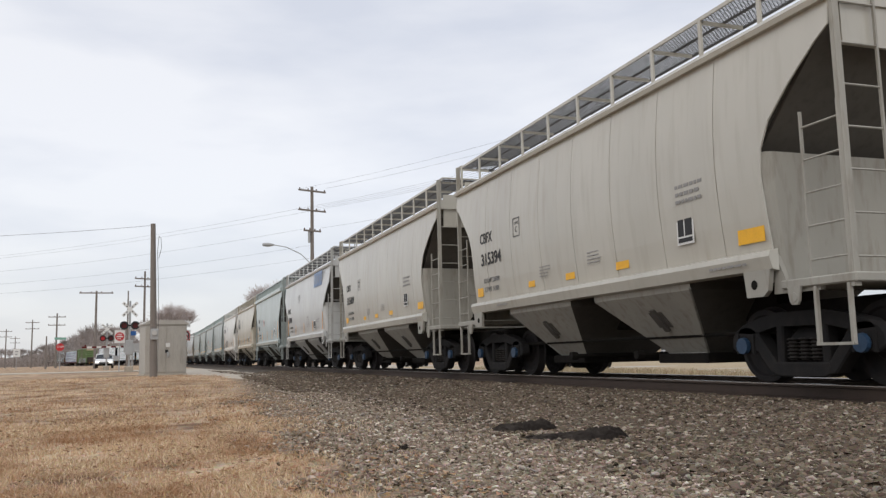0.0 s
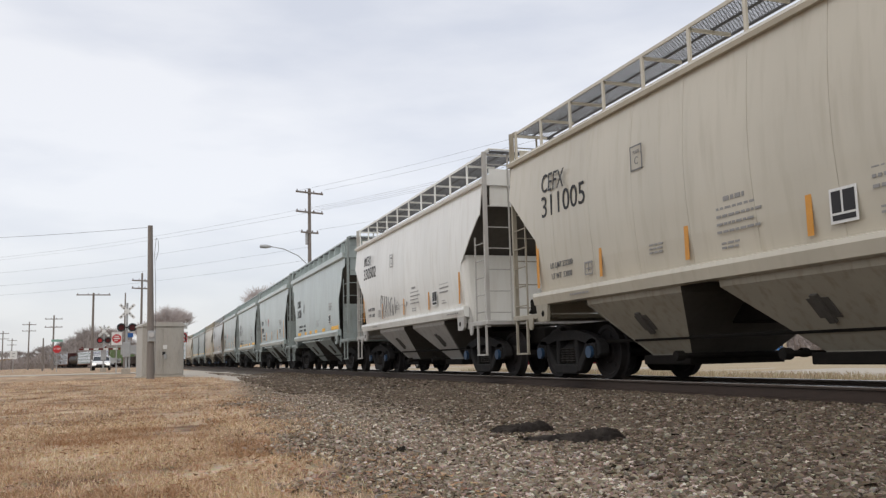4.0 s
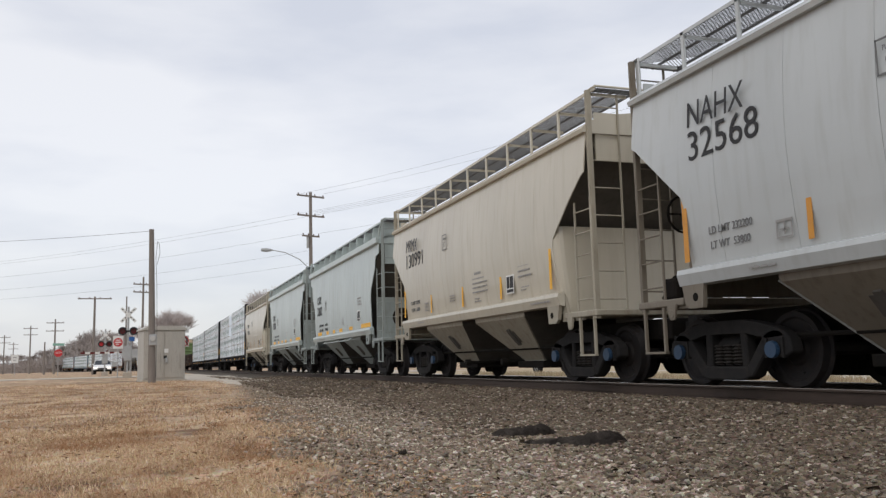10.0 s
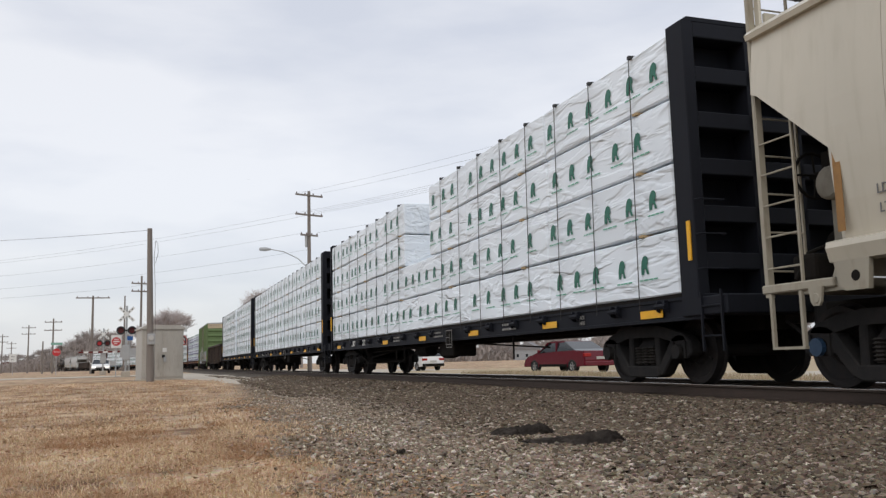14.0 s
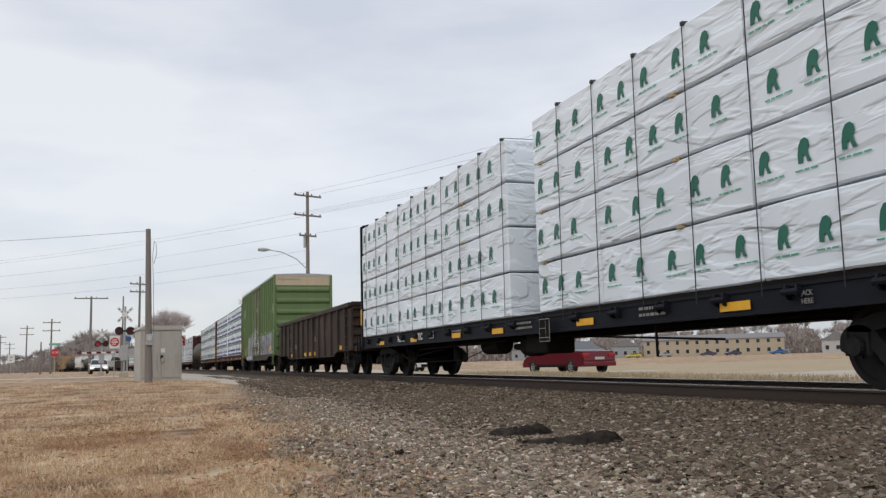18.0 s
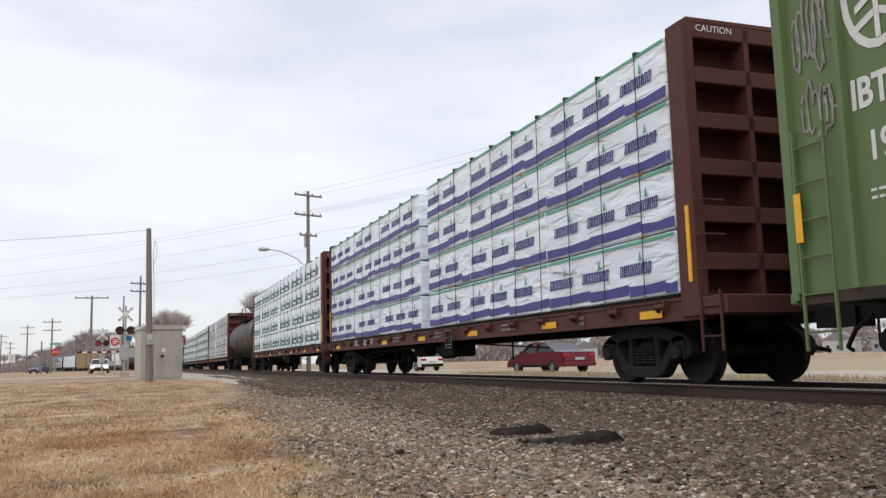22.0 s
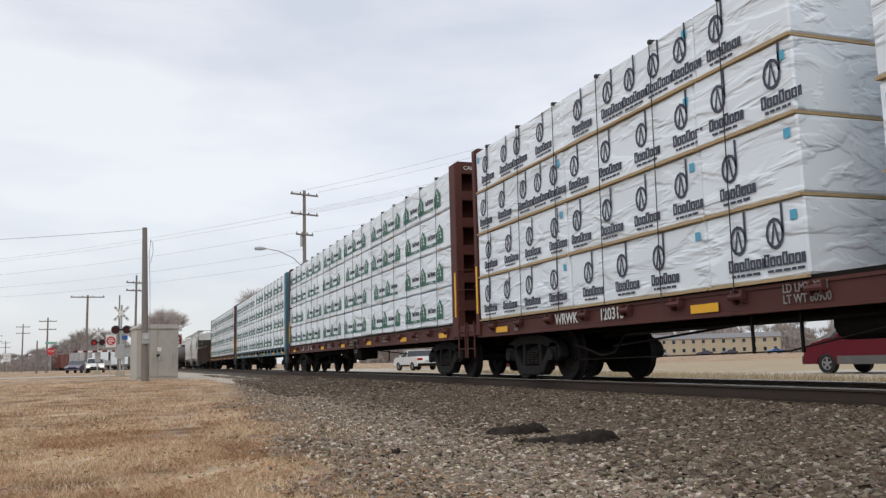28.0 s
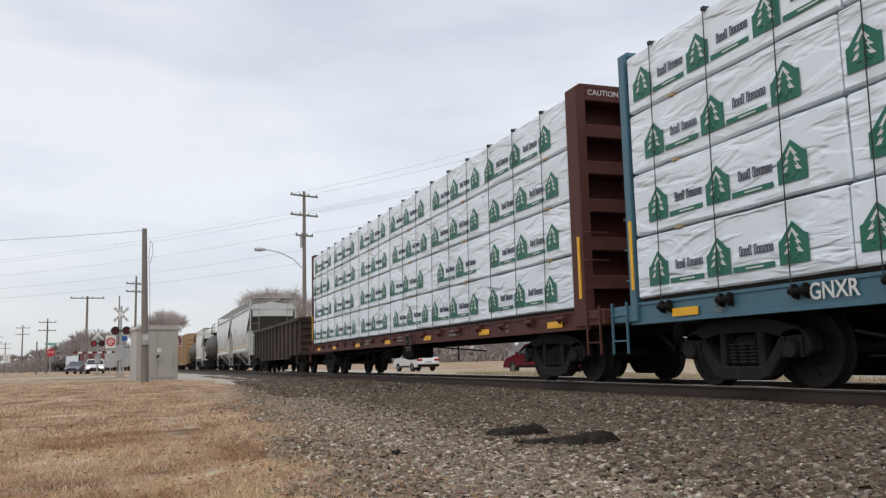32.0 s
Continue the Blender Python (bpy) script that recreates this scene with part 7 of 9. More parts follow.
def bundle_prints(bundle, scheme, y0, y1, z0, z1, x, rng):
    """What is printed on a bundle's outer face."""
    h = z1 - z0
    if scheme == "house":
        g, w, d = bmesh.new(), bmesh.new(), bmesh.new()
        y = y1 - rng.uniform(0.05, 0.5)
        while y - 0.62 > y0:
            print_house(g, w, y, z0 + 0.16, 0.47, x)
            y -= 0.56
            if y - 0.62 > y0:
                k = y - 0.06
                for i in range(11):
                    if i != 4:
                        hollow(d, k, 0.044, z0 + 0.34, 0.12 if i in (0, 3, 5) else 0.088, 0.013, x)
                    k -= 0.055 if i != 4 else 0.035
                rect(g, y - 0.64, y + 0.07, z0 + 0.16, z0 + 0.225, x)
                rect(w, y - 0.46, y - 0.16, z0 + 0.182, z0 + 0.20, x - 0.005)
            y -= 0.72
        part("emblem_print", g, GREENP, bundle)
        tagged(part("white_print", w, WHITEP, bundle), kind="stuff")
        tagged(part("trade_print", d, DKTEXT, bundle), kind="stuff")
    elif scheme == "arch":
        g, d = bmesh.new(), bmesh.new()
        y = y1 - rng.uniform(0.1, 0.35)
        while y - 0.3 > y0:
            z = z0 + 0.34
            flat(g, [(y - p * 0.72, z + q * 0.78) for p, q in ((0, 0), (0.0, 0.12), (0.03, 0.25), (0.09, 0.33), (0.17, 0.345), (0.235, 0.30), (0.25, 0.21), (0.205, 0.165), (0.225, 0.08), (0.27, 0), (0.19, 0), (0.155, 0.10), (0.105, 0.10), (0.09, 0))], x)
            dashes(d, y + 0.05, z - 0.07, 0.42, 1, x, 0.018, 0.05, rng)
            y -= rng.choice((0.62, 0.62, 0.78))
        part("emblem_print", g, GREENP, bundle)
        tagged(part("trade_print", d, MINT, bundle), kind="stuff")
    elif scheme == "violet":
        p, g, d = bmesh.new(), bmesh.new(), bmesh.new()
        y = y1 - 0.02
        while y > y0 + 0.05:
            a = max(y - rng.uniform(0.8, 1.6), y0 + 0.02)
            j = rng.uniform(-0.03, 0.05)
            flat(p, [(a, z0 + 0.06 + j), (y, z0 + 0.05 + j * 0.4), (y, z0 + 0.20 + j * 0.6), ((a + y) / 2, z0 + 0.185 + j), (a, z0 + 0.21 + j)], x)
            y = a - rng.choice((0.0, 0.0, 0.03))
        rect(g, y0 + 0.02, y1 - 0.02, z1 - 0.065, z1 - 0.025, x)
        y = y1 - rng.uniform(0.0, 0.4)
        while y - 0.9 > y0:
            k = y
            for i in range(9):
                w = 0.028 if i in (1, 6) else 0.066
                hollow(d, k, w + 0.012, z0 + 0.36, 0.165, 0.024, x, 0.2)
                k -= w + 0.036
            flat(g, [(y - 0.52, z0 + 0.56), (y - 0.56, z0 + 0.70), (y - 0.60, z0 + 0.56)], x)
            y -= 1.16
        part("violet_band", p, PURPLE, bundle)
        part("mint_band", g, MINT, bundle)
        tagged(part("trade_print", d, PURPLE, bundle), kind="stuff")
    elif scheme == "ring":
        d, c = bmesh.new(), bmesh.new()
        y = y1 - rng.uniform(0.1, 0.5)
        while y - 0.5 > y0:
            cy, cz = y - 0.25, z0 + 0.52
            ring = [(math.cos(k * 0.5236), math.sin(k * 0.5236)) for k in range(12)]
            for k in range(12):
                (a, b), (p, q) = ring[k], ring[(k + 1) % 12]
                flat(d, [(cy + a * 0.145, cz + b * 0.18), (cy + p * 0.145, cz + q * 0.18), (cy + p * 0.11, cz + q * 0.14), (cy + a * 0.11, cz + b * 0.14)], x)
            rect(d, cy - 0.145, cy - 0.11, cz, cz + 0.33, x)
            for s in (-1, 1):
                flat(d, [(cy + s * 0.07, cz - 0.12), (cy + s * 0.04, cz - 0.12), (cy, cz + 0.10), (cy + s * 0.012, cz + 0.13)], x)
            k = cy + 0.20
            for i in range(7):
                w = 0.085 if i < 6 else 0.06
                hh = 0.15 if i in (0, 3) else 0.115
                hollow(d, k, w - 0.004, z0 + 0.15, hh, 0.025, x)
                k -= w + 0.012
            dashes(d, cy + 0.15, z0 + 0.115, 0.5, 1, x, 0.03, 0.06, rng)
            y -= rng.choice((0.95, 1.0, 0.62))
        if rng.random() < 0.8:
            yy = y0 + 0.12
            rect(c, yy, yy + 0.10, z1 - 0.24, z1 - 0.13, x)
        else:
            rect(c, y1 - 0.2, y1 - 0.1, z1 - 0.26, z1 - 0.14, x)
        part("emblem_print", d, DKTEXT, bundle)
        part("tag", c, CYAN, bundle)


def make_flatcar(paint_key):
    """A centre-beam flat car without its load, about its middle on the rail."""
    paint = PAINT[paint_key]
    car = root("centerbeam_flatcar", "", "")
    E = 11.50
    for s in (-1, 1):
        bm = bmesh.new()
        x = s * 1.38
        prism(bm, [(x, 0.86), (x, 0.90), (x - s * 0.02, 0.905), (x - s * 0.02, 1.125), (x, 1.13), (x, 1.17), (x - s * 0.16, 1.17), (x - s * 0.16, 0.86)], "y", -E, E)
        part("side_sill", bm, paint, car)
        for k in range(18 if s < 0 else 0):
            y = -10.6 + k * 1.247
            bm = bmesh.new()
            prism(bm, [(s * 1.36, 0.98), (s * 1.43, 1.00), (s * 1.46, 1.07), (s * 1.43, 1.15), (s * 1.36, 1.15)], "y", y - 0.10, y - 0.07)
            prism(bm, [(s * 1.36, 0.98), (s * 1.43, 1.00), (s * 1.46, 1.07), (s * 1.43, 1.15), (s * 1.36, 1.15)], "y", y + 0.07, y + 0.10)
            bar(bm, (s * 1.42, y - 0.12, 1.07), (s * 1.42, y + 0.14, 1.07), 0.04, 8)
            part("winch", bm, UNDER if paint_key == "blue" else paint, car)
    bm = bmesh.new()
    rounded(bm, -1.34, 1.34, -E, E, 1.10, 1.18, 0.01)
    part("deck", bm, paint, car)
    bm = bmesh.new()
    prism(bm, [(-E + 0.2, 0.72), (-8.2, 0.72), (-7.4, 0.80), (7.4, 0.80), (8.2, 0.72), (E - 0.2, 0.72), (E - 0.2, 1.1), (-E + 0.2, 1.1)], "x", -0.30, 0.30)
    part("centre_sill", bm, UNDER, car)
    for k in range(9):
        y = -6.4 + k * 1.6
        bm = bmesh.new()
        prism(bm, [(-1.34, 1.10), (1.34, 1.10), (1.34, 0.98), (0.3, 0.86), (-0.3, 0.86), (-1.34, 0.98)], "y", y - 0.05, y + 0.05)
        part("cross_bearer", bm, UNDER, car)
    bm = bmesh.new()
    bar(bm, (-0.8, 1.2, 0.72), (-0.8, 2.1, 0.72), 0.20, 12)
    part("air_reservoir", bm, UNDER, car)
    bm = bmesh.new()
    pipe(bm, [(-1.1, -6.5, 0.60), (-1.0, -2, 0.80), (-1.0, 3, 0.80), (-1.1, 6.5, 0.56)], 0.018, 6)
    pipe(bm, [(-0.7, -8.5, 0.84), (-0.7, 8.5, 0.84)], 0.03, 6)
    part("brake_rigging", bm, UNDER, car)
    bm = bmesh.new()
    pipe(bm, [(-1.2, 7.6, 0.62), (-1.2, 7.1, 0.52), (-1.2, 6.7, 0.42), (-1.2, 6.3, 0.46), (-1.2, 6.0, 0.72), (-1.15, 2.6, 0.76), (-1.1, 0.4, 0.78)], 0.018, 6)
    part("air_line", bm, UNDER, car)
    bm = bmesh.new()
    pipe(bm, [(-1.25, 7.4, 0.36), (-1.25, 2.5, 0.42), (-1.25, 0.6, 0.72)], 0.010, 6)
    part("lever_rod", bm, UNDER, car)
    for y in (3.1, 2.3, -5.2):
        bm = bmesh.new()
        block(bm, -1.26, -1.23, y - 0.014, y + 0.014, 0.40, 0.95)
        part("hanger", bm, UNDER, car)
    bm = bmesh.new()
    rounded(bm, -1.2, -0.6, -1.6, -0.7, 0.50, 0.95, 0.05, 2)
    lathe(bm, [(-0.7, 0.05), (-0.68, 0.2), (-0.1, 0.2), (0.1, 0.08), (0.5, 0.06)], "y", 12, (-0.85, 0, 0.66))
    part("control_valve", bm, UNDER, car)
    bm = bmesh.new()
    block(bm, -1.37, -1.25, -11.0, 11.2, 1.172, 1.222)
    part("deck_board", bm, UNDER, car)
    # centre partition
    bm = bmesh.new()
    block(bm, -0.06, 0.06, -11.05, 11.05, 4.55, 4.75)
    for k in range(19):
        y = -10.8 + k * 1.2
        block(bm, -0.05, 0.05, y - 0.05, y + 0.05, 1.18, 4.56)
    part("centre_beam", bm, paint, car)
    for s in (-1, 1):
        y0, y1 = s * (11.07 if s < 0 else 11.30), s * 11.45
        lo, hi = min(y0, y1), max(y0, y1)
        bm = bmesh.new()
        block(bm, -1.36, 1.36, min(y0, y0 + s * 0.03), max(y0, y0 + s * 0.03), 1.18, 4.84)
        part("bulkhead_plate", bm, paint, car)
        for q in (-1, 1):
            bm = bmesh.new()
            rounded(bm, min(q * 1.24, q * 1.42), max(q * 1.24, q * 1.42), lo, hi, 0.90, 4.86, 0.015)
            part("bulkhead_post", bm, paint, car)
            bm = bmesh.new()
            block(bm, min(q * 0.35, q * 0.43), max(q * 0.35, q * 0.43), lo, hi, 1.18, 4.80)
            part("bulkhead_stiffener", bm, paint, car)
        for z in (1.5, 2.12, 2.75, 3.38, 4.0, 4.62):
            bm = bmesh.new()
            rounded(bm, -1.25, 1.25, lo, hi, z, z + 0.22, 0.012)
            part("bulkhead_rib", bm, paint, car)
        bm = bmesh.new()
        prism(bm, [(-1.42, 4.84), (1.42, 4.84), (1.34, 4.90), (-1.34, 4.90)], "y", lo, hi)
        part("bulkhead_cap", bm, paint, car)
        bm = bmesh.new()
        rounded(bm, -1.42, 1.42, min(s * 11.4, s * 12.0), max(s * 11.4, s * 12.0), 0.90, 1.14, 0.015)
        part("end_sill", bm, paint, car)
        for q in (-1, 1):
            ladder(car, (q * 1.44, s * 11.52), (q * 1.44, s * 11.92), q, 0.45, 1.2, paint, 2)
            bm = bmesh.new()
            x = q * 1.43
            block(bm, x - 0.008, x + 0.008, min(s * 11.30, s * 11.37), max(s * 11.30, s * (11.40 if paint_key == "black_steel" else 11.36)), *((1.62, 2.14) if paint_key == "black_steel" else (1.35, 2.35)))
            part("reflector", bm, YELLOW, car)
            for z in (1.5, 1.95, 2.4):
                bm = bmesh.new()
                pipe(bm, [(q * 1.40, s * 11.46, z), (q * 1.40, s * 11.54, z), (q * 1.0, s * 11.54, z), (q * 1.0, s * 11.46, z)], 0.012, 5)
                part("grab_iron", bm, paint, car)
        if s < 0 and paint_key == "red_brown":
            lettering("CAUTION", 0.13, WHITEP, car, Matrix(((1, 0, 0, -1.2), (0, 0, -1, -11.456), (0, 1, 0, 4.69), (0, 0, 0, 1))))
        bm = bmesh.new()
        lathe(bm, [(s * 11.70, 0.25), (s * 11.72, 0.28), (s * 11.74, 0.25)], "y", 16, (0.7, 0, 1.75))
        block(bm, 0.66, 0.74, min(s * 11.45, s * 11.70), max(s * 11.45, s * 11.70), 1.2, 1.8)
        part("brake_wheel", bm, UNDER, car)
    coupler(car, 12.20, 0.86)
    add_trucks(car, 9.55)
    return car


FLAT_BASE = {}


def flatcar(spec, seed):
    rng = random.Random(seed)
    if spec["paint"] not in FLAT_BASE:
        FLAT_BASE[spec["paint"]] = make_flatcar(spec["paint"])
    car = copy_thing(FLAT_BASE[spec["paint"]], pose(0, 0, 0))
    car.name = "centerbeam_flatcar"
    zs = (1.19, 2.08, 2.99, 3.88, 4.78)
    cuts = spec["cuts"]
    hole = spec.get("gap")
    for tier in range(4):
        edges = [11.26] + [c + rng.uniform(-0.06, 0.06) for c in cuts] + [-11.02]
        for a, b in zip(edges, edges[1:]):
            spans = [(a, b)]
            if hole and tier >= hole[2] and b < hole[0] and a > hole[1]:
                spans = [(p, q) for p, q in ((a, hole[0]), (hole[1], b)) if p - q > 0.3]
            for a, b in spans:
                q = -1
                off = rng.uniform(0, 0.02)
                bm = bmesh.new()
                wrap_block(bm, *sorted((q * (1.40 - off), q * 0.08)), b + 0.012, a - 0.012, zs[tier] + 0.035, zs[tier + 1], rng, max(2, int((a - b) / 0.8)))
                bundle = part("lumber_pack", bm, spec.get("wrap", WRAP), car, "plastic-wrapped lumber bundle", smooth=False)
                if spec.get("scheme") == "ring":
                    bm = bmesh.new()
                    block(bm, -1.425, -0.2, b + 0.02, a - 0.02, zs[tier] + 0.002, zs[tier] + 0.036)
                    part("base_board", bm, WOOD, bundle, "raw wooden board under the bundle")
                if q < 0 and spec.get("scheme"):
                    bundle_prints(bundle, spec["scheme"], b, a, zs[tier] + 0.02, zs[tier + 1], -1.40 + off - 0.014, rng)
        bm = bmesh.new()
        wrap_block(bm, 0.08, 1.40, -11.0, 11.0, zs[tier] + 0.035, zs[tier + 1], rng, 20)
        part("lumber_pack", bm, spec.get("wrap", WRAP), car, "plastic-wrapped lumber bundle")
    # spacer boards
    for tier in range(1, 4 if spec.get("scheme") else 1):
        for k in range(int(spec.get("boards", 6))):
            y = -10.2 + k * 20.4 / (int(spec.get("boards", 6)) - 1)
            bm = bmesh.new()
            block(bm, -1.42, 1.42, y - 0.05, y + 0.05, zs[tier], zs[tier] + 0.035)
            part("spacer_board", bm, WOOD, car)
    # cables over the load
    y = 10.6 if spec.get("scheme") else -11.0
    while y > -10.9:
        if not (hole and hole[1] < y < hole[0]):
            bm = bmesh.new()
            pipe(bm, [(-1.45, y + 0.03, 1.05), (-1.435, y + 0.02, 2.9), (-1.43, y, 4.74), (-1.36, y, 4.81), (-0.1, y, 4.83)], 0.0075, 5)
            block(bm, -1.435, -1.36, y - 0.03, y + 0.03, 4.75, 4.80)
            part("tie_down", bm, STRAP, car)
        y -= spec.get("strap", 1.22)
    # marks on the sill
    x = -1.385
    for t, y in spec.get("sill_text", ()):
        write_side(t, 0.25, WHITEP, car, y, 0.915, x, 0.95, 0.004)
    if spec.get("limit"):
        ly, one, two = spec["limit"]
        write_side(one, 0.135, FADED, car, ly, 1.03, x, 0.9, 0.002)
        write_side(two, 0.135, FADED, car, ly, 0.91, x, 0.9, 0.002)
    bm = bmesh.new()
    for y in spec.get("sill_dash", (-0.7, -5.0) if spec.get("limit") else (2.9, -0.7, -5.0)):
        dashes(bm, y, 1.10, 0.7, 2, x, 0.04, 0.09, rng)
    part("sill_lettering", bm, FADED, car)
    for y in spec.get("strips", (-10.3, -7.1, -3.4, 0.2, 3.8, 7.3, 10.2)):
        if "strips" not in spec and any(t0 + 0.3 > y > t0 - 0.2 * len(t) - 0.35 for t, t0 in spec.get("sill_text", ())):
            continue
        bm = bmesh.new()
        rect(bm, y - 0.28, y + 0.28, 0.925, 1.035, x - 0.001)
        part("reflector", bm, YELLOW, car)
    bm = bmesh.new()
    rect(bm, -2.4, -2.0, 0.70, 1.10, -1.52)
    part("stencil_panel", bm, FADED, car)
    bm = bmesh.new()
    for a in ((-2.38, -2.26, 0.78, 1.085), (-2.24, -2.02, 0.94, 1.085), (-2.24, -2.02, 0.78, 0.925), (-2.38, -2.02, 0.715, 0.765)):
        rect(bm, *a, -1.524)
    part("stencil_print", bm, UNDER, car)
    write_side("JACK", 0.085, FADED, car, -8.2, 1.0, x, 0.9)
    write_side("HERE", 0.085, FADED, car, -8.2, 0.91, x, 0.9)
    write_side("JACK", 0.085, FADED, car, 9.6, 1.0, x, 0.9)
    write_side("HERE", 0.085, FADED, car, 9.6, 0.91, x, 0.9)
    return tagged(car, spec["label"], "flat car", "freight train")


def make_gondola(seed=5):
    paint = PAINT["gondola"]
    rng = random.Random(seed)
    car = root("gondola", "black-brown ribbed steel gondola with yellow reflectors", "gondola car", "freight train")
    Y, X = 7.92, 1.50
    for s in (-1, 1):
        bm = bmesh.new()
        prism(bm, [(-Y, 0.84), (-5.6, 0.84), (-5.0, 0.66), (5.0, 0.66), (5.6, 0.84), (Y, 0.84), (Y, 2.30), (-Y, 2.30)], "x", min(s * (X - 0.06), s * X), max(s * (X - 0.06), s * X))
        part("side_wall", bm, paint, car)
        bm = bmesh.new()
        rounded(bm, min(s * (X - 0.10), s * (X + 0.10)), max(s * (X - 0.10), s * (X + 0.10)), -Y - 0.04, Y + 0.04, 2.30, 2.46, 0.02)
        part("top_chord", bm, paint, car)
        for k in range(13):
            y = -7.2 + k * 1.2
            bm = bmesh.new()
            z0 = 0.70 if abs(y) < 5 else 0.86
            prism(bm, [(y - 0.09, z0), (y + 0.09, z0), (y + 0.07, 2.32), (y - 0.07, 2.32)], "x", min(s * (X - 0.01), s * (X + 0.085)), max(s * (X - 0.01), s * (X + 0.085)))
            part("side_rib", bm, paint, car)
        for y in (-6.2, -4.6, -1.3, -0.35, 0.75, 2.6, 4.2):
            bm = bmesh.new()
            rect(bm, y - 0.24, y + 0.24, 0.76 if abs(y) < 4.9 else 0.90, 0.90 if abs(y) < 4.9 else 1.04, s * (X + 0.008))
            part("reflector", bm, YELLOW, car)
    for s in (-1, 1):
        bm = bmesh.new()
        block(bm, -X + 0.06, X - 0.06, min(s * (Y - 0.06), s * Y), max(s * (Y - 0.06), s * Y), 0.84, 2.36)
        part("end_wall", bm, paint, car)
        for z in (1.05, 1.35, 1.65, 1.95, 2.22):
            bm = bmesh.new()
            rounded(bm, -X + 0.05, X - 0.05, min(s * (Y - 0.01), s * (Y + 0.07)), max(s * (Y - 0.01), s * (Y + 0.07)), z, z + 0.14, 0.02)
            part("end_rib", bm, paint, car)
        bm = bmesh.new()
        rounded(bm, -X, X, min(s * (Y - 0.04), s * (Y + 0.10)), max(s * (Y - 0.04), s * (Y + 0.10)), 2.34, 2.48, 0.02)
        part("end_cap", bm, paint, car)
        bm = bmesh.new()
        rounded(bm, -1.4, 1.4, min(s * (Y - 0.1), s * (Y + 0.35)), max(s * (Y - 0.1), s * (Y + 0.35)), 0.80, 0.98, 0.02)
        part("end_platform", bm, paint, car)
        for q in (-1, 1):
            ladder(car, (q * 1.46, s * (Y + 0.06)), (q * 1.02, s * (Y + 0.06)), q, 0.9, 2.3, paint, 4)
            ladder(car, (q * 1.60, s * (Y - 0.10)), (q * 1.60, s * (Y - 0.52)), q, 0.42, 2.2, paint, 5)
            bm = bmesh.new()
            rect(bm, min(s * (Y - 0.75), s * (Y - 0.69)), max(s * (Y - 0.75), s * (Y - 0.69)), 1.05, 1.75, q * (X + 0.02))
            part("reflector", bm, YELLOW, car)
    bm = bmesh.new()
    block(bm, -X + 0.06, X - 0.06, -Y + 0.06, Y - 0.06, 0.86, 0.95)
    part("floor", bm, paint, car)
    bm = bmesh.new()
    prism(bm, [(-Y, 0.70), (-4.8, 0.70), (-4.2, 0.52), (4.2, 0.52), (4.8, 0.70), (Y, 0.70), (Y, 0.9), (-Y, 0.9)], "x", -0.3, 0.3)
    part("centre_sill", bm, UNDER, car)
    for t, y, z in (("BS", 6.35, 2.0), ("L E", 5.0, 1.98), ("301", 6.35, 1.55), ("6 2", 5.0, 1.53)):
        write_side(t, 0.36, FADED, car, y, z, -X - 0.006, 0.8)
    bm = bmesh.new()
    for y, z, w in ((4.9, 1.2, 0.4), (3.4, 1.3, 0.5), (-1.4, 1.5, 0.3)):
        dashes(bm, y, z, w, 3, -X - 0.006, 0.03, 0.07, rng)
    for a in ((-3.72, -3.70, 1.15, 2.0), (-3.32, -3.30, 1.15, 2.0), (-3.72, -3.30, 1.15, 1.17), (-3.72, -3.30, 1.98, 2.0), (-3.72, -3.30, 1.55, 1.57)):
        rect(bm, *a, -X - 0.006)
    part("side_stencil", bm, FADED, car)
    coupler(car, 8.6)
    add_trucks(car, 6.0)
    return car


def scrawl(bm, y0, z0, w, h, rng, x, n=7):
    """Looping sprayed strokes."""
    y = y0
    for k in range(n):
        pts, a0 = [], rng.uniform(0, 6)
        cy, cz, ry, rz = y - w / n * (k + 0.5), z0 + h * rng.uniform(0.35, 0.65), w / n * rng.uniform(0.5, 0.9), h * rng.uniform(0.25, 0.5)
        for i in range(15):
            a = a0 + i * 0.33 * (1 + 0.3 * math.sin(k * 2.0 + i))
            pts.append((cy + math.cos(a) * ry, cz + math.sin(a) * rz))
        for p, q in zip(pts, pts[1:]):
            d = Vector((q[0] - p[0], q[1] - p[1]))
            o = Vector((-d.y, d.x)).normalized() * 0.014
            flat(bm, [(p[0] - o.x, p[1] - o.y), (p[0] + o.x, p[1] + o.y), (q[0] + o.x, q[1] + o.y), (q[0] - o.x, q[1] - o.y)], x - 0.0004 * (len(bm.faces) % 7))


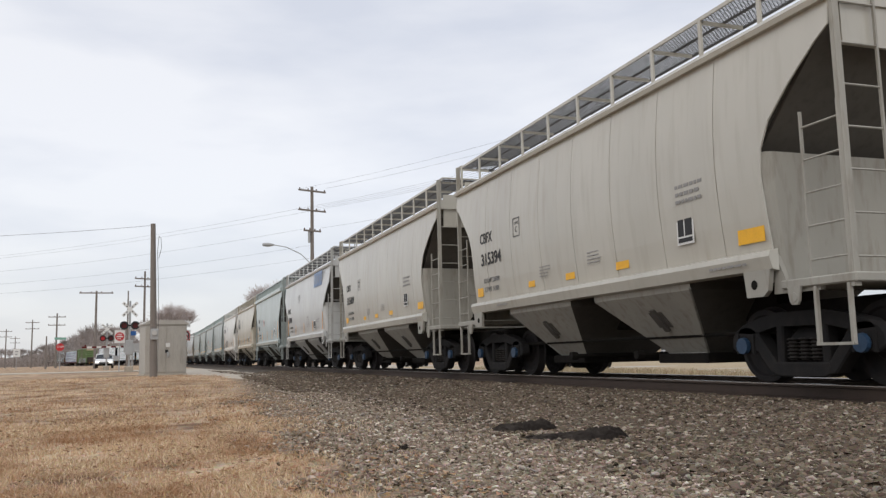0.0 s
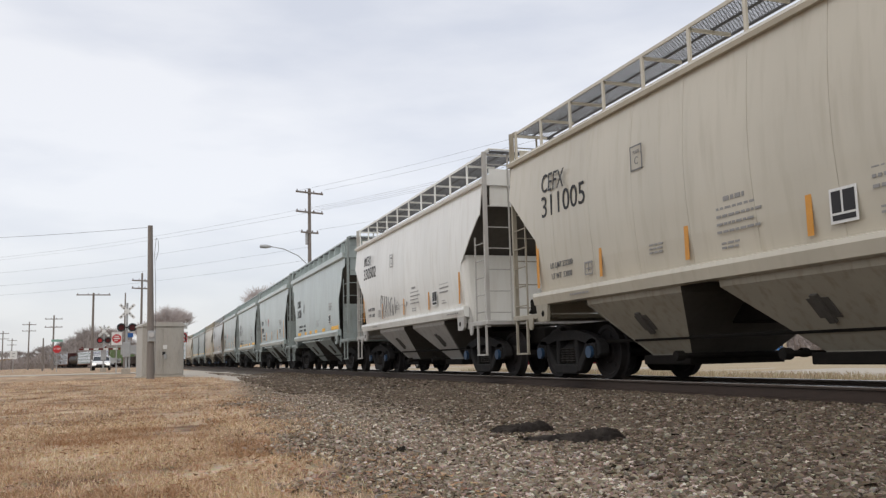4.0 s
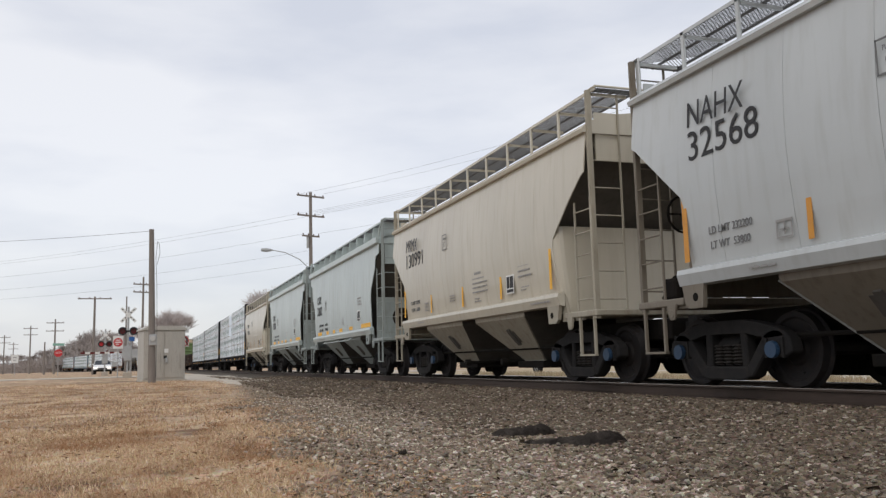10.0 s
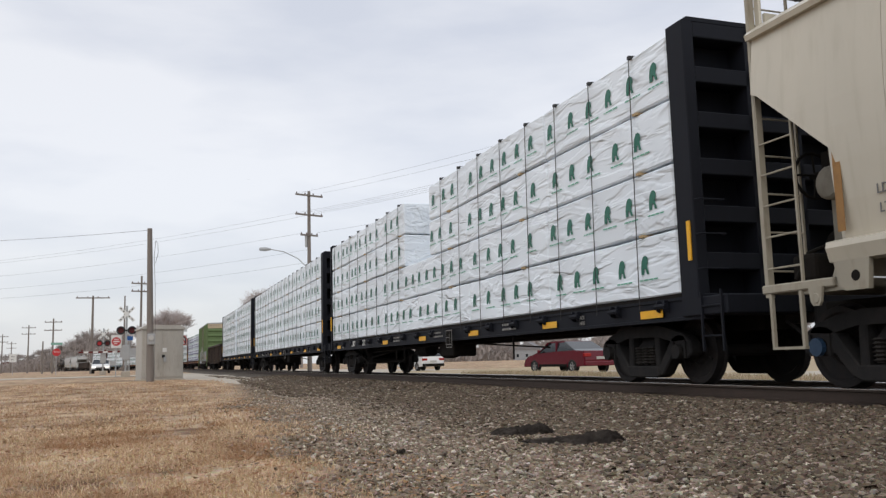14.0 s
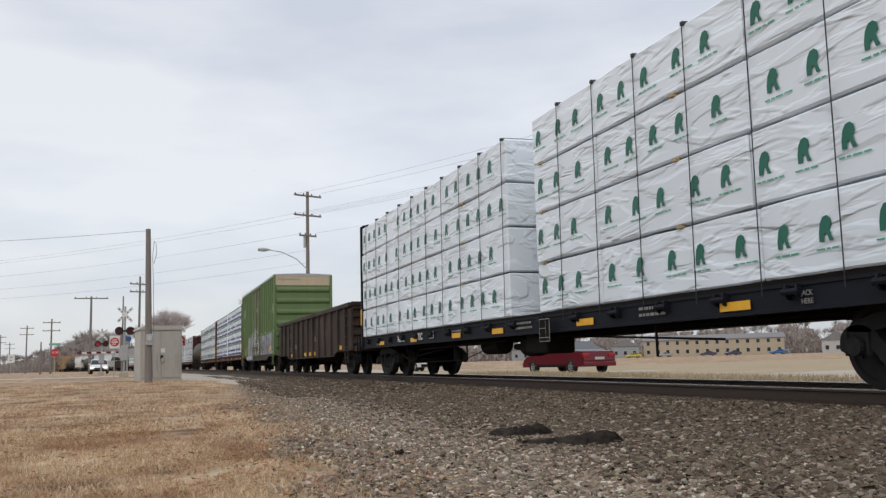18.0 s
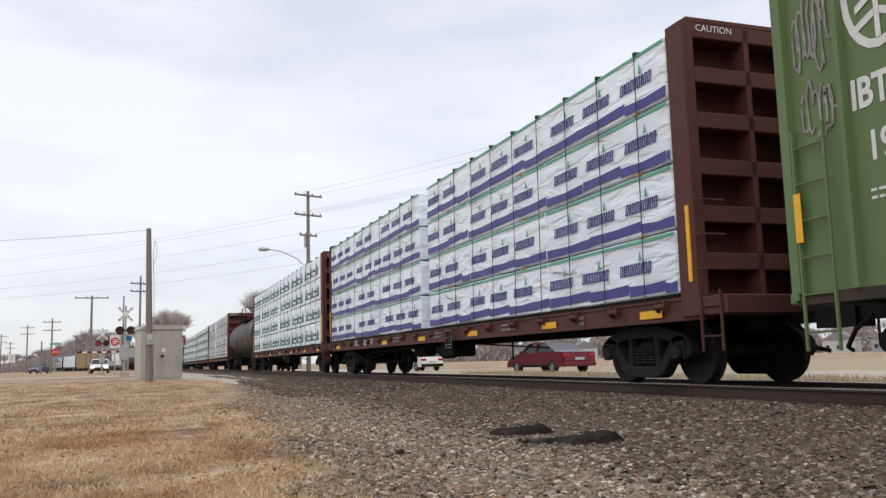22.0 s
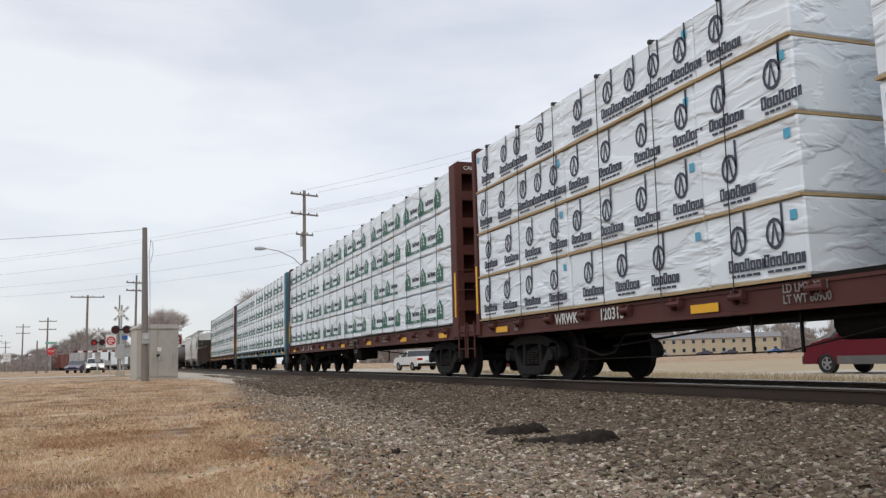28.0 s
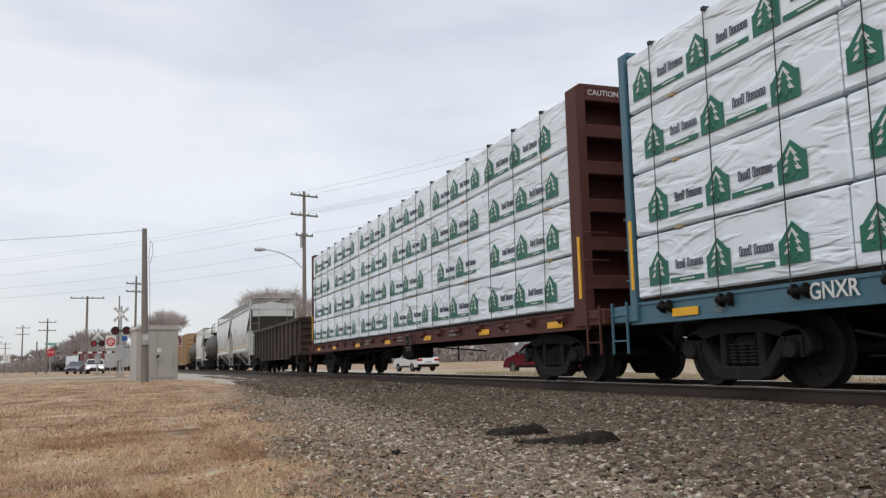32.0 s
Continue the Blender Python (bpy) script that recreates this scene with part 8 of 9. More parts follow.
def make_boxcar(paint_key="box_green", detailed=True, label="", half=7.75):
    paint = PAINT[paint_key]
    rng = random.Random(11)
    car = root("boxcar", label, "boxcar", "freight train")
    Y, X, Z0, Z1 = half, 1.52, 0.86, 5.26
    bm = bmesh.new()
    block(bm, -X, X, -Y, Y, Z0 + 0.1, Z1 - 0.05)
    part("body", bm, paint, car)
    bm = bmesh.new()
    prism(bm, [(-X - 0.05, Z1 - 0.10), (-X - 0.05, Z1), (-0.8, Z1 + 0.035), (0, Z1 + 0.05), (0.8, Z1 + 0.035), (X + 0.05, Z1), (X + 0.05, Z1 - 0.10)], "y", -Y - 0.03, Y + 0.03)
    part("roof", bm, GALV if detailed else paint, car)
    for s in (-1, 1):
        bm = bmesh.new()
        prism(bm, [(-Y, 0.90), (-5.6, 0.90), (-4.6, 0.70), (4.6, 0.70), (5.6, 0.90), (Y, 0.90), (Y, 1.02), (-Y, 1.02)], "x", min(s * (X - 0.03), s * (X + 0.045)), max(s * (X - 0.03), s * (X + 0.045)))
        part("side_sill", bm, PAINT["gondola"] if detailed else paint, car)
        n = 21 if detailed else 13
        for k in range(n):
            y = -Y + 0.06 + k * (2 * Y - 0.12) / (n - 1)
            if abs(y - 0.1) < 1.75:
                continue
            split = 0.0
            if detailed and s < 0:
                split = 2.10 if -7.5 < y < -1.6 else 2.15 if 1.8 < y < 4.5 else 0.0
            spans = ((1.02, split, SILVER), (split, Z1 - 0.10, paint)) if split else ((1.02, Z1 - 0.10, paint),)
            for z0, z1, mt in spans:
                bm = bmesh.new()
                prism(bm, [(s * (X - 0.01), y - 0.045), (s * (X + 0.075), y - 0.035), (s * (X + 0.075), y + 0.035), (s * (X - 0.01), y + 0.045)], "z", z0, z1)
                part("side_post", bm, mt, car)
        # sliding plug door
        d0, d1 = -1.65, 1.60
        bm = bmesh.new()
        rounded(bm, min(s * X, s * (X + 0.06)), max(s * X, s * (X + 0.06)), d0, d1, 1.04, 4.95, 0.012)
        door = part("door", bm, RUSTY if detailed else paint, car)
        for z in (1.30, 1.95, 2.62, 3.25, 3.9, 4.5):
            bm = bmesh.new()
            rounded(bm, min(s * (X + 0.05), s * (X + 0.10)), max(s * (X + 0.05), s * (X + 0.10)), d0 + 0.05, d1 - 0.05, z, z + 0.07, 0.01)
            part("door_rib", bm, RUSTY if detailed else paint, door)
        for y in (-0.75, 0.55):
            bm = bmesh.new()
            bar(bm, (s * (X + 0.12), y, 1.1), (s * (X + 0.12), y, 4.9), 0.022, 6)
            part("lock_bar", bm, RUSTY if detailed else paint, door)
        for z in (1.0, 4.97):
            bm = bmesh.new()
            block(bm, min(s * X, s * (X + 0.11)), max(s * X, s * (X + 0.11)), -1.9, 1.8, z, z + 0.06)
            part("door_track", bm, RUSTY if detailed else paint, car)
    for s in (-1, 1):
        for k in range(6):
            z = 1.25 + k * 0.60
            bm = bmesh.new()
            prism(bm, [(s * (Y - 0.01), z), (s * (Y + 0.10), z + 0.12), (s * (Y + 0.10), z + 0.22), (s * (Y - 0.01), z + 0.34)], "x", -X + 0.10, X - 0.10)
            part("end_corrugation", bm, paint, car)
        for q in (-1, 1):
            bm = bmesh.new()
            block(bm, q * X - 0.07, q * X + 0.02 * q + 0.05, s * Y - 0.06, s * Y + 0.04, 0.95, Z1 - 0.06)
            part("corner_post", bm, paint, car)
            ladder(car, (q * 1.58, s * (Y - 0.12)), (q * 1.58, s * (Y - 0.56)), q, 0.42, 2.75, paint, 6)
            ladder(car, (q * 1.46, s * (Y + 0.13)), (q * 1.02, s * (Y + 0.13)), q, 0.95, 2.75, paint, 5)
        if detailed:
            bm = bmesh.new()
            block(bm, -X - 0.005, X + 0.005, min(s * (Y + 0.012), s * (Y + 0.02)), max(s * (Y + 0.012), s * (Y + 0.02)), 4.66, Z1 - 0.06)
            part("end_panel", bm, PAINT["tan"], car, "tan height-warning band")
            m = Matrix(((1, 0, 0, -1.35), (0, 0, 1, s * (Y + 0.024)), (0, 1, 0, 4.92), (0, 0, 0, 1))) if s > 0 else Matrix(((1, 0, 0, -1.35), (0, 0, -1, s * (Y + 0.024)), (0, 1, 0, 4.92), (0, 0, 0, 1)))
            lettering("EXCESS HEIGHT CAR", 0.12, GREYP, car, m)
        bm = bmesh.new()
        rounded(bm, -1.4, 1.4, min(s * (Y - 0.1), s * (Y + 0.30)), max(s * (Y - 0.1), s * (Y + 0.30)), 0.92, 1.05, 0.02)
        part("end_platform", bm, paint, car)
    bm = bmesh.new()
    prism(bm, [(-Y, 0.66), (-4.8, 0.66), (-4.2, 0.5), (4.2, 0.5), (4.8, 0.66), (Y, 0.66), (Y, 0.97), (-Y, 0.97)], "x", -0.3, 0.3)
    part("centre_sill", bm, UNDER, car)
    bm = bmesh.new()
    pipe(bm, [(-1.3, -5.2, 0.55), (-1.3, -2.4, 0.48), (-1.3, 1.0, 0.55)], 0.03, 6)
    bar(bm, (-0.9, -3.2, 0.66), (-0.9, -2.3, 0.66), 0.18, 10)
    part("brake_rigging", bm, UNDER, car)
    if detailed:
        x = -X - 0.006
        # mural-like graffiti: silver fills, dark shapes, pale outlines
        bm = bmesh.new()

        def crest(u):
            z = 2.06 + 0.16 * abs(math.sin(math.pi * u * 4.0)) + 0.03 * math.sin(u * 37)
            return z + 0.12 * math.sin(math.pi * (u - 0.78) / 0.22) if u > 0.78 else z
        edge = [(-1.75 - 5.75 * k / 48, crest(k / 48) - (0.5 * ((k - 44) / 4) ** 2 if k > 44 else 0)) for k in range(49)]
        for p, q in zip(edge, edge[1:]):
            flat(bm, [(p[0], 1.03), (q[0], 1.03), q, p], x)
        wild = [(5.05, 1.20), (4.75, 1.04), (4.41, 1.60), (4.40, 2.15), (3.65, 2.21), (3.58, 2.41), (3.06, 2.25), (3.04, 2.38), (2.66, 2.27), (2.09, 2.35), (2.08, 2.18), (1.87, 2.31), (1.80, 2.05), (1.75, 1.03)]
        flat(bm, wild + [(5.0, 1.03)], x)
        part("graffiti_fill", bm, SILVER, car, "silver sprayed letter shapes")
        for y0, y1, z0 in ((1.75, 5.0, 0.78),):
            bm = bmesh.new()
            rect(bm, y0, y1, z0, 1.018, -X - 0.0475)
            part("graffiti_fill", bm, SILVER, car)
        bm = bmesh.new()
        flat(bm, [(1.45, 1.10), (0.9, 1.10), (0.75, 1.9), (0.95, 2.5), (1.3, 2.6), (1.5, 2.1)], -X - 0.0625)
        flat(bm, [(0.35, 1.10), (-0.55, 1.10), (-0.4, 2.0), (0.0, 2.2), (0.3, 1.9)], -X - 0.0625)
        flat(bm, [(-0.85, 1.10), (-1.5, 1.10), (-1.55, 2.2), (-1.0, 1.9)], -X - 0.0625)
        part("graffiti_fill", bm, SILVER, car)
        bm = bmesh.new()
        for a in ([(-1.85, 1.2), (-2.05, 1.2), (-2.2, 1.95), (-2.0, 2.0)], [(-2.45, 1.2), (-2.7, 1.15), (-2.75, 1.8), (-2.55, 1.95)], [(-3.2, 1.75), (-3.5, 1.77), (-3.8, 1.2), (-3.5, 1.15)], [(-3.9, 1.73), (-4.2, 1.73), (-4.1, 1.05), (-3.87, 1.08)],
                  [(-5.37, 1.87), (-5.96, 1.88), (-5.7, 1.54), (-6.04, 1.15), (-5.5, 1.29), (-5.45, 1.56)], [(-6.58, 1.46), (-6.82, 1.71), (-6.92, 1.43), (-6.7, 1.38)], [(-4.7, 1.1), (-5.0, 1.1), (-4.85, 1.6), (-4.65, 1.5)]):
            flat(bm, a, x - 0.005)
        for a in ([(4.26, 1.47), (3.82, 1.79), (3.68, 1.87), (3.95, 1.27), (3.72, 1.04), (4.0, 1.04), (4.11, 1.2)], [(3.56, 1.88), (3.29, 1.86), (3.30, 1.41), (3.52, 1.04), (3.68, 1.09), (3.56, 1.49)],
                  [(2.89, 2.15), (2.75, 2.1), (2.84, 1.6), (2.97, 1.42), (2.8, 1.31), (3.2, 1.19), (3.09, 1.64)], [(2.59, 1.32), (2.26, 1.42), (2.05, 1.36), (2.2, 1.08), (2.49, 1.04), (2.80, 1.10), (2.48, 1.14), (2.30, 1.24)],
                  [(2.1, 2.09), (1.85, 2.19), (1.85, 1.95), (2.07, 1.81)], [(3.55, 2.32), (2.98, 2.21), (2.99, 2.15), (3.52, 2.25)], [(4.35, 2.14), (3.65, 2.18), (3.63, 2.13), (4.27, 2.06)], [(4.70, 1.30), (4.62, 1.30), (4.36, 1.62), (4.42, 1.66)]):
            flat(bm, a, x - 0.005)
        # sharp black counters and drips between the letter shapes
        for k in range(22):
            cy = -1.95 - k * 0.25 + rng.uniform(-0.05, 0.05)
            cz, hh, ww, sk = rng.choice((1.05, 1.12, 1.35, 1.6)), rng.uniform(0.18, 0.5), rng.uniform(0.03, 0.10), rng.uniform(-0.14, 0.14)
            flat(bm, [(cy, cz), (cy - ww, cz + 0.03), (cy - ww * 1.6 + sk, cz + hh), (cy - ww * 0.4 + sk, cz + hh * 0.94)], x - 0.0065)
        for k in range(26):
            cy = 4.95 - k * 0.125 + rng.uniform(-0.03, 0.03)
            cz, hh, ww, sk = rng.uniform(1.05, 1.8), rng.uniform(0.12, 0.36), rng.uniform(0.02, 0.06), rng.uniform(-0.12, 0.12)
            flat(bm, [(cy, cz), (cy - ww, cz + 0.02), (cy - ww * 1.5 + sk, cz + hh), (cy - ww * 0.4 + sk, cz + hh * 0.9)], x - 0.0065)
        scrawl(bm, 1.4, 1.15, 2.9, 1.3, rng, -X - 0.115, 14)
        part("graffiti_shadow", bm, BLACKP, car, "black sprayed shapes")
        bm = bmesh.new()
        for p, q in zip(edge, edge[1:]):
            flat(bm, [p, q, (q[0], q[1] + 0.05), (p[0], p[1] + 0.05)], x - 0.009)
        for k in range(13):
            y = -1.9 - k * 0.43
            flat(bm, [(y, 1.04), (y - 0.05, 1.04), (y - 0.20, 1.24 + 0.06 * (k % 3)), (y - 0.17, 1.28 + 0.06 * (k % 3))], x - 0.009)
            flat(bm, [(y - 0.20, 1.24 + 0.06 * (k % 3)), (y - 0.17, 1.28 + 0.06 * (k % 3)), (y - 0.38, 1.04), (y - 0.42, 1.04)], x - 0.009)
        for p, q in zip(wild, wild[1:]):
            d = Vector((q[0] - p[0], q[1] - p[1])).normalized() * 0.03
            flat(bm, [(p[0] + d.y, p[1] - d.x), (p[0] - d.y, p[1] + d.x), (q[0] - d.y, q[1] + d.x), (q[0] + d.y, q[1] - d.x)], x - 0.009)
        scrawl(bm, 1.5, 1.4, 2.9, 1.2, rng, -X - 0.118, 13)
        scrawl(bm, 6.3, 1.30, 1.1, 0.26, rng, x - 0.009, 6)
        scrawl(bm, 6.2, 1.03, 1.1, 0.24, rng, x - 0.009, 7)
        scrawl(bm, -7.1, 3.1, 0.45, 0.75, rng, x - 0.009, 5)
        part("graffiti_outline", bm, WHITEP, car, "white sprayed outlines")
        bm = bmesh.new()
        scrawl(bm, 7.55, 3.3, 0.55, 0.9, rng, x - 0.004, 7)
        scrawl(bm, 7.5, 2.6, 0.5, 0.7, rng, x - 0.004, 6)
        part("faint_scrawl", bm, FADED, car, "thin faded sprayed scrawl")
        # round tree emblem
        bm = bmesh.new()
        cy, cz = 6.45, 3.9
        for k in range(20):
            a, b = k * 0.314, (k + 1) * 0.314
            flat(bm, [(cy + math.cos(a) * 0.42, cz + math.sin(a) * 0.62), (cy + math.cos(b) * 0.42, cz + math.sin(b) * 0.62), (cy + math.cos(b) * 0.34, cz + math.sin(b) * 0.53), (cy + math.cos(a) * 0.34, cz + math.sin(a) * 0.53)], x - 0.001)
        rect(bm, cy - 0.03, cy + 0.03, cz - 0.52, cz + 0.5, x - 0.002)
        for k in range(4):
            z = cz - 0.32 + k * 0.20
            for s in (-1, 1):
                flat(bm, [(cy + s * 0.034, z + 0.02), (cy + s * (0.29 - k * 0.04), z - 0.09), (cy + s * (0.29 - k * 0.04), z - 0.01), (cy + s * 0.034, z + 0.10)], x - 0.003)
        part("round_emblem", bm, WHITEP, car, "white round tree emblem")
        write_side("IBT", 0.42, WHITEP, car, 6.85, 2.68, x, 0.8, 0.012)
        for t, y in (("19", 6.7), ("23", 5.95), ("8", 5.0)):
            write_side(t, 0.40, WHITEP, car, y, 2.15, x, 0.8, 0.010)
        bm = bmesh.new()
        for y, z, w, r in ((6.7, 1.95, 0.5, 2), (-5.9, 3.5, 0.5, 4), (-6.6, 3.7, 0.5, 5), (-0.2, 3.9, 0.6, 4)):
            dashes(bm, y, z, w, r, x - (0.06 if abs(y) < 1.6 else 0), 0.028, 0.075, rng)
        part("side_lettering", bm, WHITEP, car)
        for y, z in ((7.6, 1.55), (4.62, 1.15), (1.93, 1.2), (-1.74, 1.22), (-4.6, 1.2)):
            bm = bmesh.new()
            rect(bm, y - 0.05, y + 0.05, z, z + 0.52, x - 0.075)
            part("reflector", bm, YELLOW, car)
        bm = bmesh.new()
        rect(bm, -6.86, -6.38, 1.22, 1.46, x - 0.075)
        part("placard", bm, YELLOW, car)
    coupler(car, half + 0.75)
    add_trucks(car, half - 1.75, not detailed)
    return car


def make_tank(paint_key="tank", label="black tank car with a dome platform and railings, faded yellow marks", half=8.35, detailed=True):
    paint = PAINT[paint_key]
    car = root("tank_car", label, "tank car", "freight train")
    R, ZC = 1.42, 2.46
    prof = [(-half, 0.02), (-half + 0.05, 0.45), (-half + 0.22, 0.95), (-half + 0.48, 1.28), (-half + 0.72, R - 0.02), (-half + 0.8, R)]
    prof = prof + [(-o, r) for o, r in prof[::-1]]
    bm = bmesh.new()
    lathe(bm, prof, "y", 48, (0, 0, ZC))
    part("shell", bm, paint, car, smooth=True)
    for y in (-5.2, -1.7, 1.7, 5.2):
        bm = bmesh.new()
        lathe(bm, [(y - 0.03, R - 0.01), (y - 0.02, R + 0.012), (y + 0.02, R + 0.012), (y + 0.03, R - 0.01)], "y", 48, (0, 0, ZC))
        part("weld_band", bm, paint, car, smooth=True)
    for s in (-1, 1):
        bm = bmesh.new()
        rounded(bm, -1.3, 1.3, min(s * (half - 2.2), s * (half + 0.6)), max(s * (half - 2.2), s * (half + 0.6)), 0.85, 1.10, 0.02)
        part("stub_sill", bm, UNDER, car)
        bm = bmesh.new()
        prism(bm, [(-1.1, 1.05), (1.1, 1.05), (1.35, 1.9), (1.0, 1.35), (-1.0, 1.35), (-1.35, 1.9)], "y", s * (half - 1.6) - 0.15, s * (half - 1.6) + 0.15)
        part("saddle", bm, paint, car)
        bm = bmesh.new()
        for q in (-1, 1):
            pipe(bm, [(q * 1.42, s * (half - 0.2), 1.05), (q * 1.42, s * (half - 0.2), 2.5), (q * 1.42, s * (half + 0.5), 2.5), (q * 1.42, s * (half + 0.5), 1.05)], 0.022, 6)
        pipe(bm, [(-1.42, s * (half + 0.5), 2.5), (1.42, s * (half + 0.5), 2.5)], 0.022, 6)
        pipe(bm, [(-1.42, s * (half + 0.5), 1.7), (1.42, s * (half + 0.5), 1.7)], 0.018, 6)
        part("end_railing", bm, paint, car)
        bm = bmesh.new()
        bar(bm, (-1.1, s * (half - 1.5), 1.4), (-1.1, s * (half - 0.5), 1.4), 0.23, 12)
        part("air_reservoir", bm, UNDER, car)
        for q in (-1, 1):
            ladder(car, (q * 1.45, s * (half + 0.1)), (q * 1.45, s * (half + 0.5)), q, 0.4, 1.1, paint, 2)
    bm = bmesh.new()
    for q in (-1, 1):
        pipe(bm, [(q * 1.36, -half + 1.2, 1.02), (q * 1.36, half - 1.2, 1.02)], 0.03, 6)
    part("side_pipe", bm, UNDER, car)
    # dome, platform and railings
    bm = bmesh.new()
    lathe(bm, [(ZC + R - 0.1, 0.36), (ZC + R + 0.30, 0.36), (ZC + R + 0.34, 0.30), (ZC + R + 0.34, 0.05)], "z", 20, (0, -1.3, 0))
    part("dome", bm, paint, car)
    bm = bmesh.new()
    for x in (-0.9, 0.9):
        block(bm, x - 0.28, x + 0.28, -2.2, 1.6, ZC + R - 0.22, ZC + R - 0.16)
    block(bm, -1.18, 1.18, 1.1, 1.6, ZC + R - 0.15, ZC + R - 0.10)
    part("platform", bm, UNDER, car)
    bm = bmesh.new()
    for q in (-1, 1):
        x = q * 1.18
        zb, zr = ZC + R - 0.2, ZC + R + 0.72
        for y in (-2.2, -0.3, 0.6, 1.6):
            bar(bm, (x, y, zb), (x, y, zr if y < 0 else zr - 0.22), 0.022, 6)
        pipe(bm, [(x, -2.2, zr), (x, -0.3, zr), (x, 0.6, zr - 0.22), (x, 1.6, zr - 0.22)], 0.022, 6)
    for y in (-2.2, 1.6):
        z = ZC + R + (0.72 if y < 0 else 0.5)
        bar(bm, (-1.18, y, z), (1.18, y, z), 0.022, 6)
    part("railing", bm, UNDER, car)
    for q in (-1, 1):
        ladder(car, (q * 1.44, 1.35), (q * 1.44, 1.75), q, 0.5, 2.3, paint, 5)
    if detailed:
        def on(y0, y1, a0, a1, material, name):
            b = bmesh.new()
            steps = 6
            for k in range(steps):
                t0, t1 = radians(a0 + (a1 - a0) * k / steps), radians(a0 + (a1 - a0) * (k + 1) / steps)
                p = [(-math.cos(t) * (R + 0.006), ZC + math.sin(t) * (R + 0.006)) for t in (t0, t1)]
                v = [b.verts.new(c) for c in ((p[0][0], y0, p[0][1]), (p[0][0], y1, p[0][1]), (p[1][0], y1, p[1][1]), (p[1][0], y0, p[1][1]))]
                b.faces.new(v)
            part(name, b, material, car)
        faded = surface("faded_yellow", (0.30, 0.22, 0.05), (0.12, 0.10, 0.05), rough=0.6, scale=6, bump=0.0)
        on(-7.35, -7.25, -35, 28, faded, "reflector")
        for y in (-4.1, -1.9, 1.1, 2.8):
            on(y - 0.03, y + 0.03, -5, 18, faded, "reflector")
        on(-6.6, -5.6, 18, 34, faded, "placard")
        on(-3.9, -3.2, -22, -14, faded, "placard")
        on(-5.2, -4.75, -20, -5, GREYP, "stencil_panel")
        on(-5.16, -4.79, -18, -7, BLACKP, "stencil_print")
        m = Matrix(((1, 0, 0, -0.2), (0, 0, -1, -half + 0.16), (0, 1, 0, 3.0), (0, 0, 0, 1)))
    coupler(car, half + 1.0)
    add_trucks(car, half - 1.75, not detailed)
    return car


def make_open_hopper():
    car = make_gondola(9)
    for c in list(car.children):
        if c.name.startswith(("reflector", "lettering", "side_stencil")):
            bpy.data.objects.remove(c)
    return car


# ---- the train: kind, place of its middle at the start of the clip, make ----
TEAL = "clean grey-green covered hopper car on the track"
CARS = []


def consist(kind, c, spec=None):
    CARS.append((kind, c, spec or {}))


def hspec(style, paint, mark, number, reflectors, label, **kw):
    return dict(style=style, paint=paint, mark=mark, number=number, reflectors=reflectors, label=label, **kw)


consist("hopper", 12.23, hspec("curved", "warm_grey", "CBFX", "315394", YB, "warm grey covered hopper with curved sides and yellow squares", limit=("234700", "51300", 0, 0), size=0.30))
consist("hopper", 24.94, hspec("curved", "warm_grey", "CBFX", "315409", YB, "warm grey covered hopper with curved sides and yellow squares", limit=("234700", "51300", 0, 0), size=0.30))
consist("hopper", 37.86, hspec("curved", "light_grey", "MRMX", "132080", YV, "light grey covered hopper with a blue emblem and orange stripes", limit=("232200", "53800", 0, 0), size=0.34, at=(4.3, 2.55), bold=0.0, tape=ORANGE, logo=True, wide=0.8))
consist("hopper", 50.59, hspec("flat", "teal_grey", "CRDX", "22866", YV, TEAL + ", orange upright stripes", size=0.30, limit=("234300", "51700", 0, 0), tape=ORANGE, forbidden=(1.35,), wide=0.8))
consist("hopper", 63.05, hspec("curved", "beige", "CEFX", "311005", YV, "cream covered hopper with orange upright stripes", limit=("232200", "53800", 0, 0), tape=ORANGE, at=(4.2, 3.15), size=0.46, bold=0.0, lean=0.12))
consist("hopper", 75.80, hspec("curved", "white_grey", "MCEX", "330502", YV, "off-white covered hopper with a thin grey scrawl", size=0.43, bold=0.0, at=(4.35, 3.26), lean=0.1, tape=ORANGE, ink=BLACKP, limit=("232200", "53800", 0, 0), scrawl=True))
consist("hopper", 88.83, hspec("flat", "teal_grey", "CAIX", "3120", YC, TEAL + ", yellow sill strips", limit=("233600", "52400", 0, 0), kilos=("106250 KG", "23750 KG"), bold=0.014, size=0.42, at=(4.12, 2.72)))
consist("hopper", 101.51, hspec("flat", "teal_grey", "CRDX", "22810", YV, TEAL + ", orange upright stripes", limit=("234300", "51700", 0, 0), size=0.33, at=(4.32, 2.50), tape=ORANGE, forbidden=(1.35,)))
consist("hopper", 114.21, hspec("flat", "teal_grey", "CAIX", "3151", YC, TEAL + ", yellow sill strips", limit=("233600", "52400", 0, 0), kilos=("106250 KG", "23750 KG"), bold=0.014, size=0.42, at=(4.12, 2.72)))
consist("hopper", 127.05, hspec("flat", "teal_grey", "CRDX", "22860", YV, TEAL + ", orange upright stripes", limit=("234300", "51700", 0, 0), size=0.33, at=(4.32, 2.50), tape=ORANGE, forbidden=(1.35,)))
consist("hopper", 139.71, hspec("curved", "cool_grey", "NAHX", "32568", YV, "cool grey covered hopper stained with rust", limit=("232200", "53800", 0, 0), tape=ORANGE, at=(4.28, 3.22), size=0.47, bold=0.0, lean=0.1))
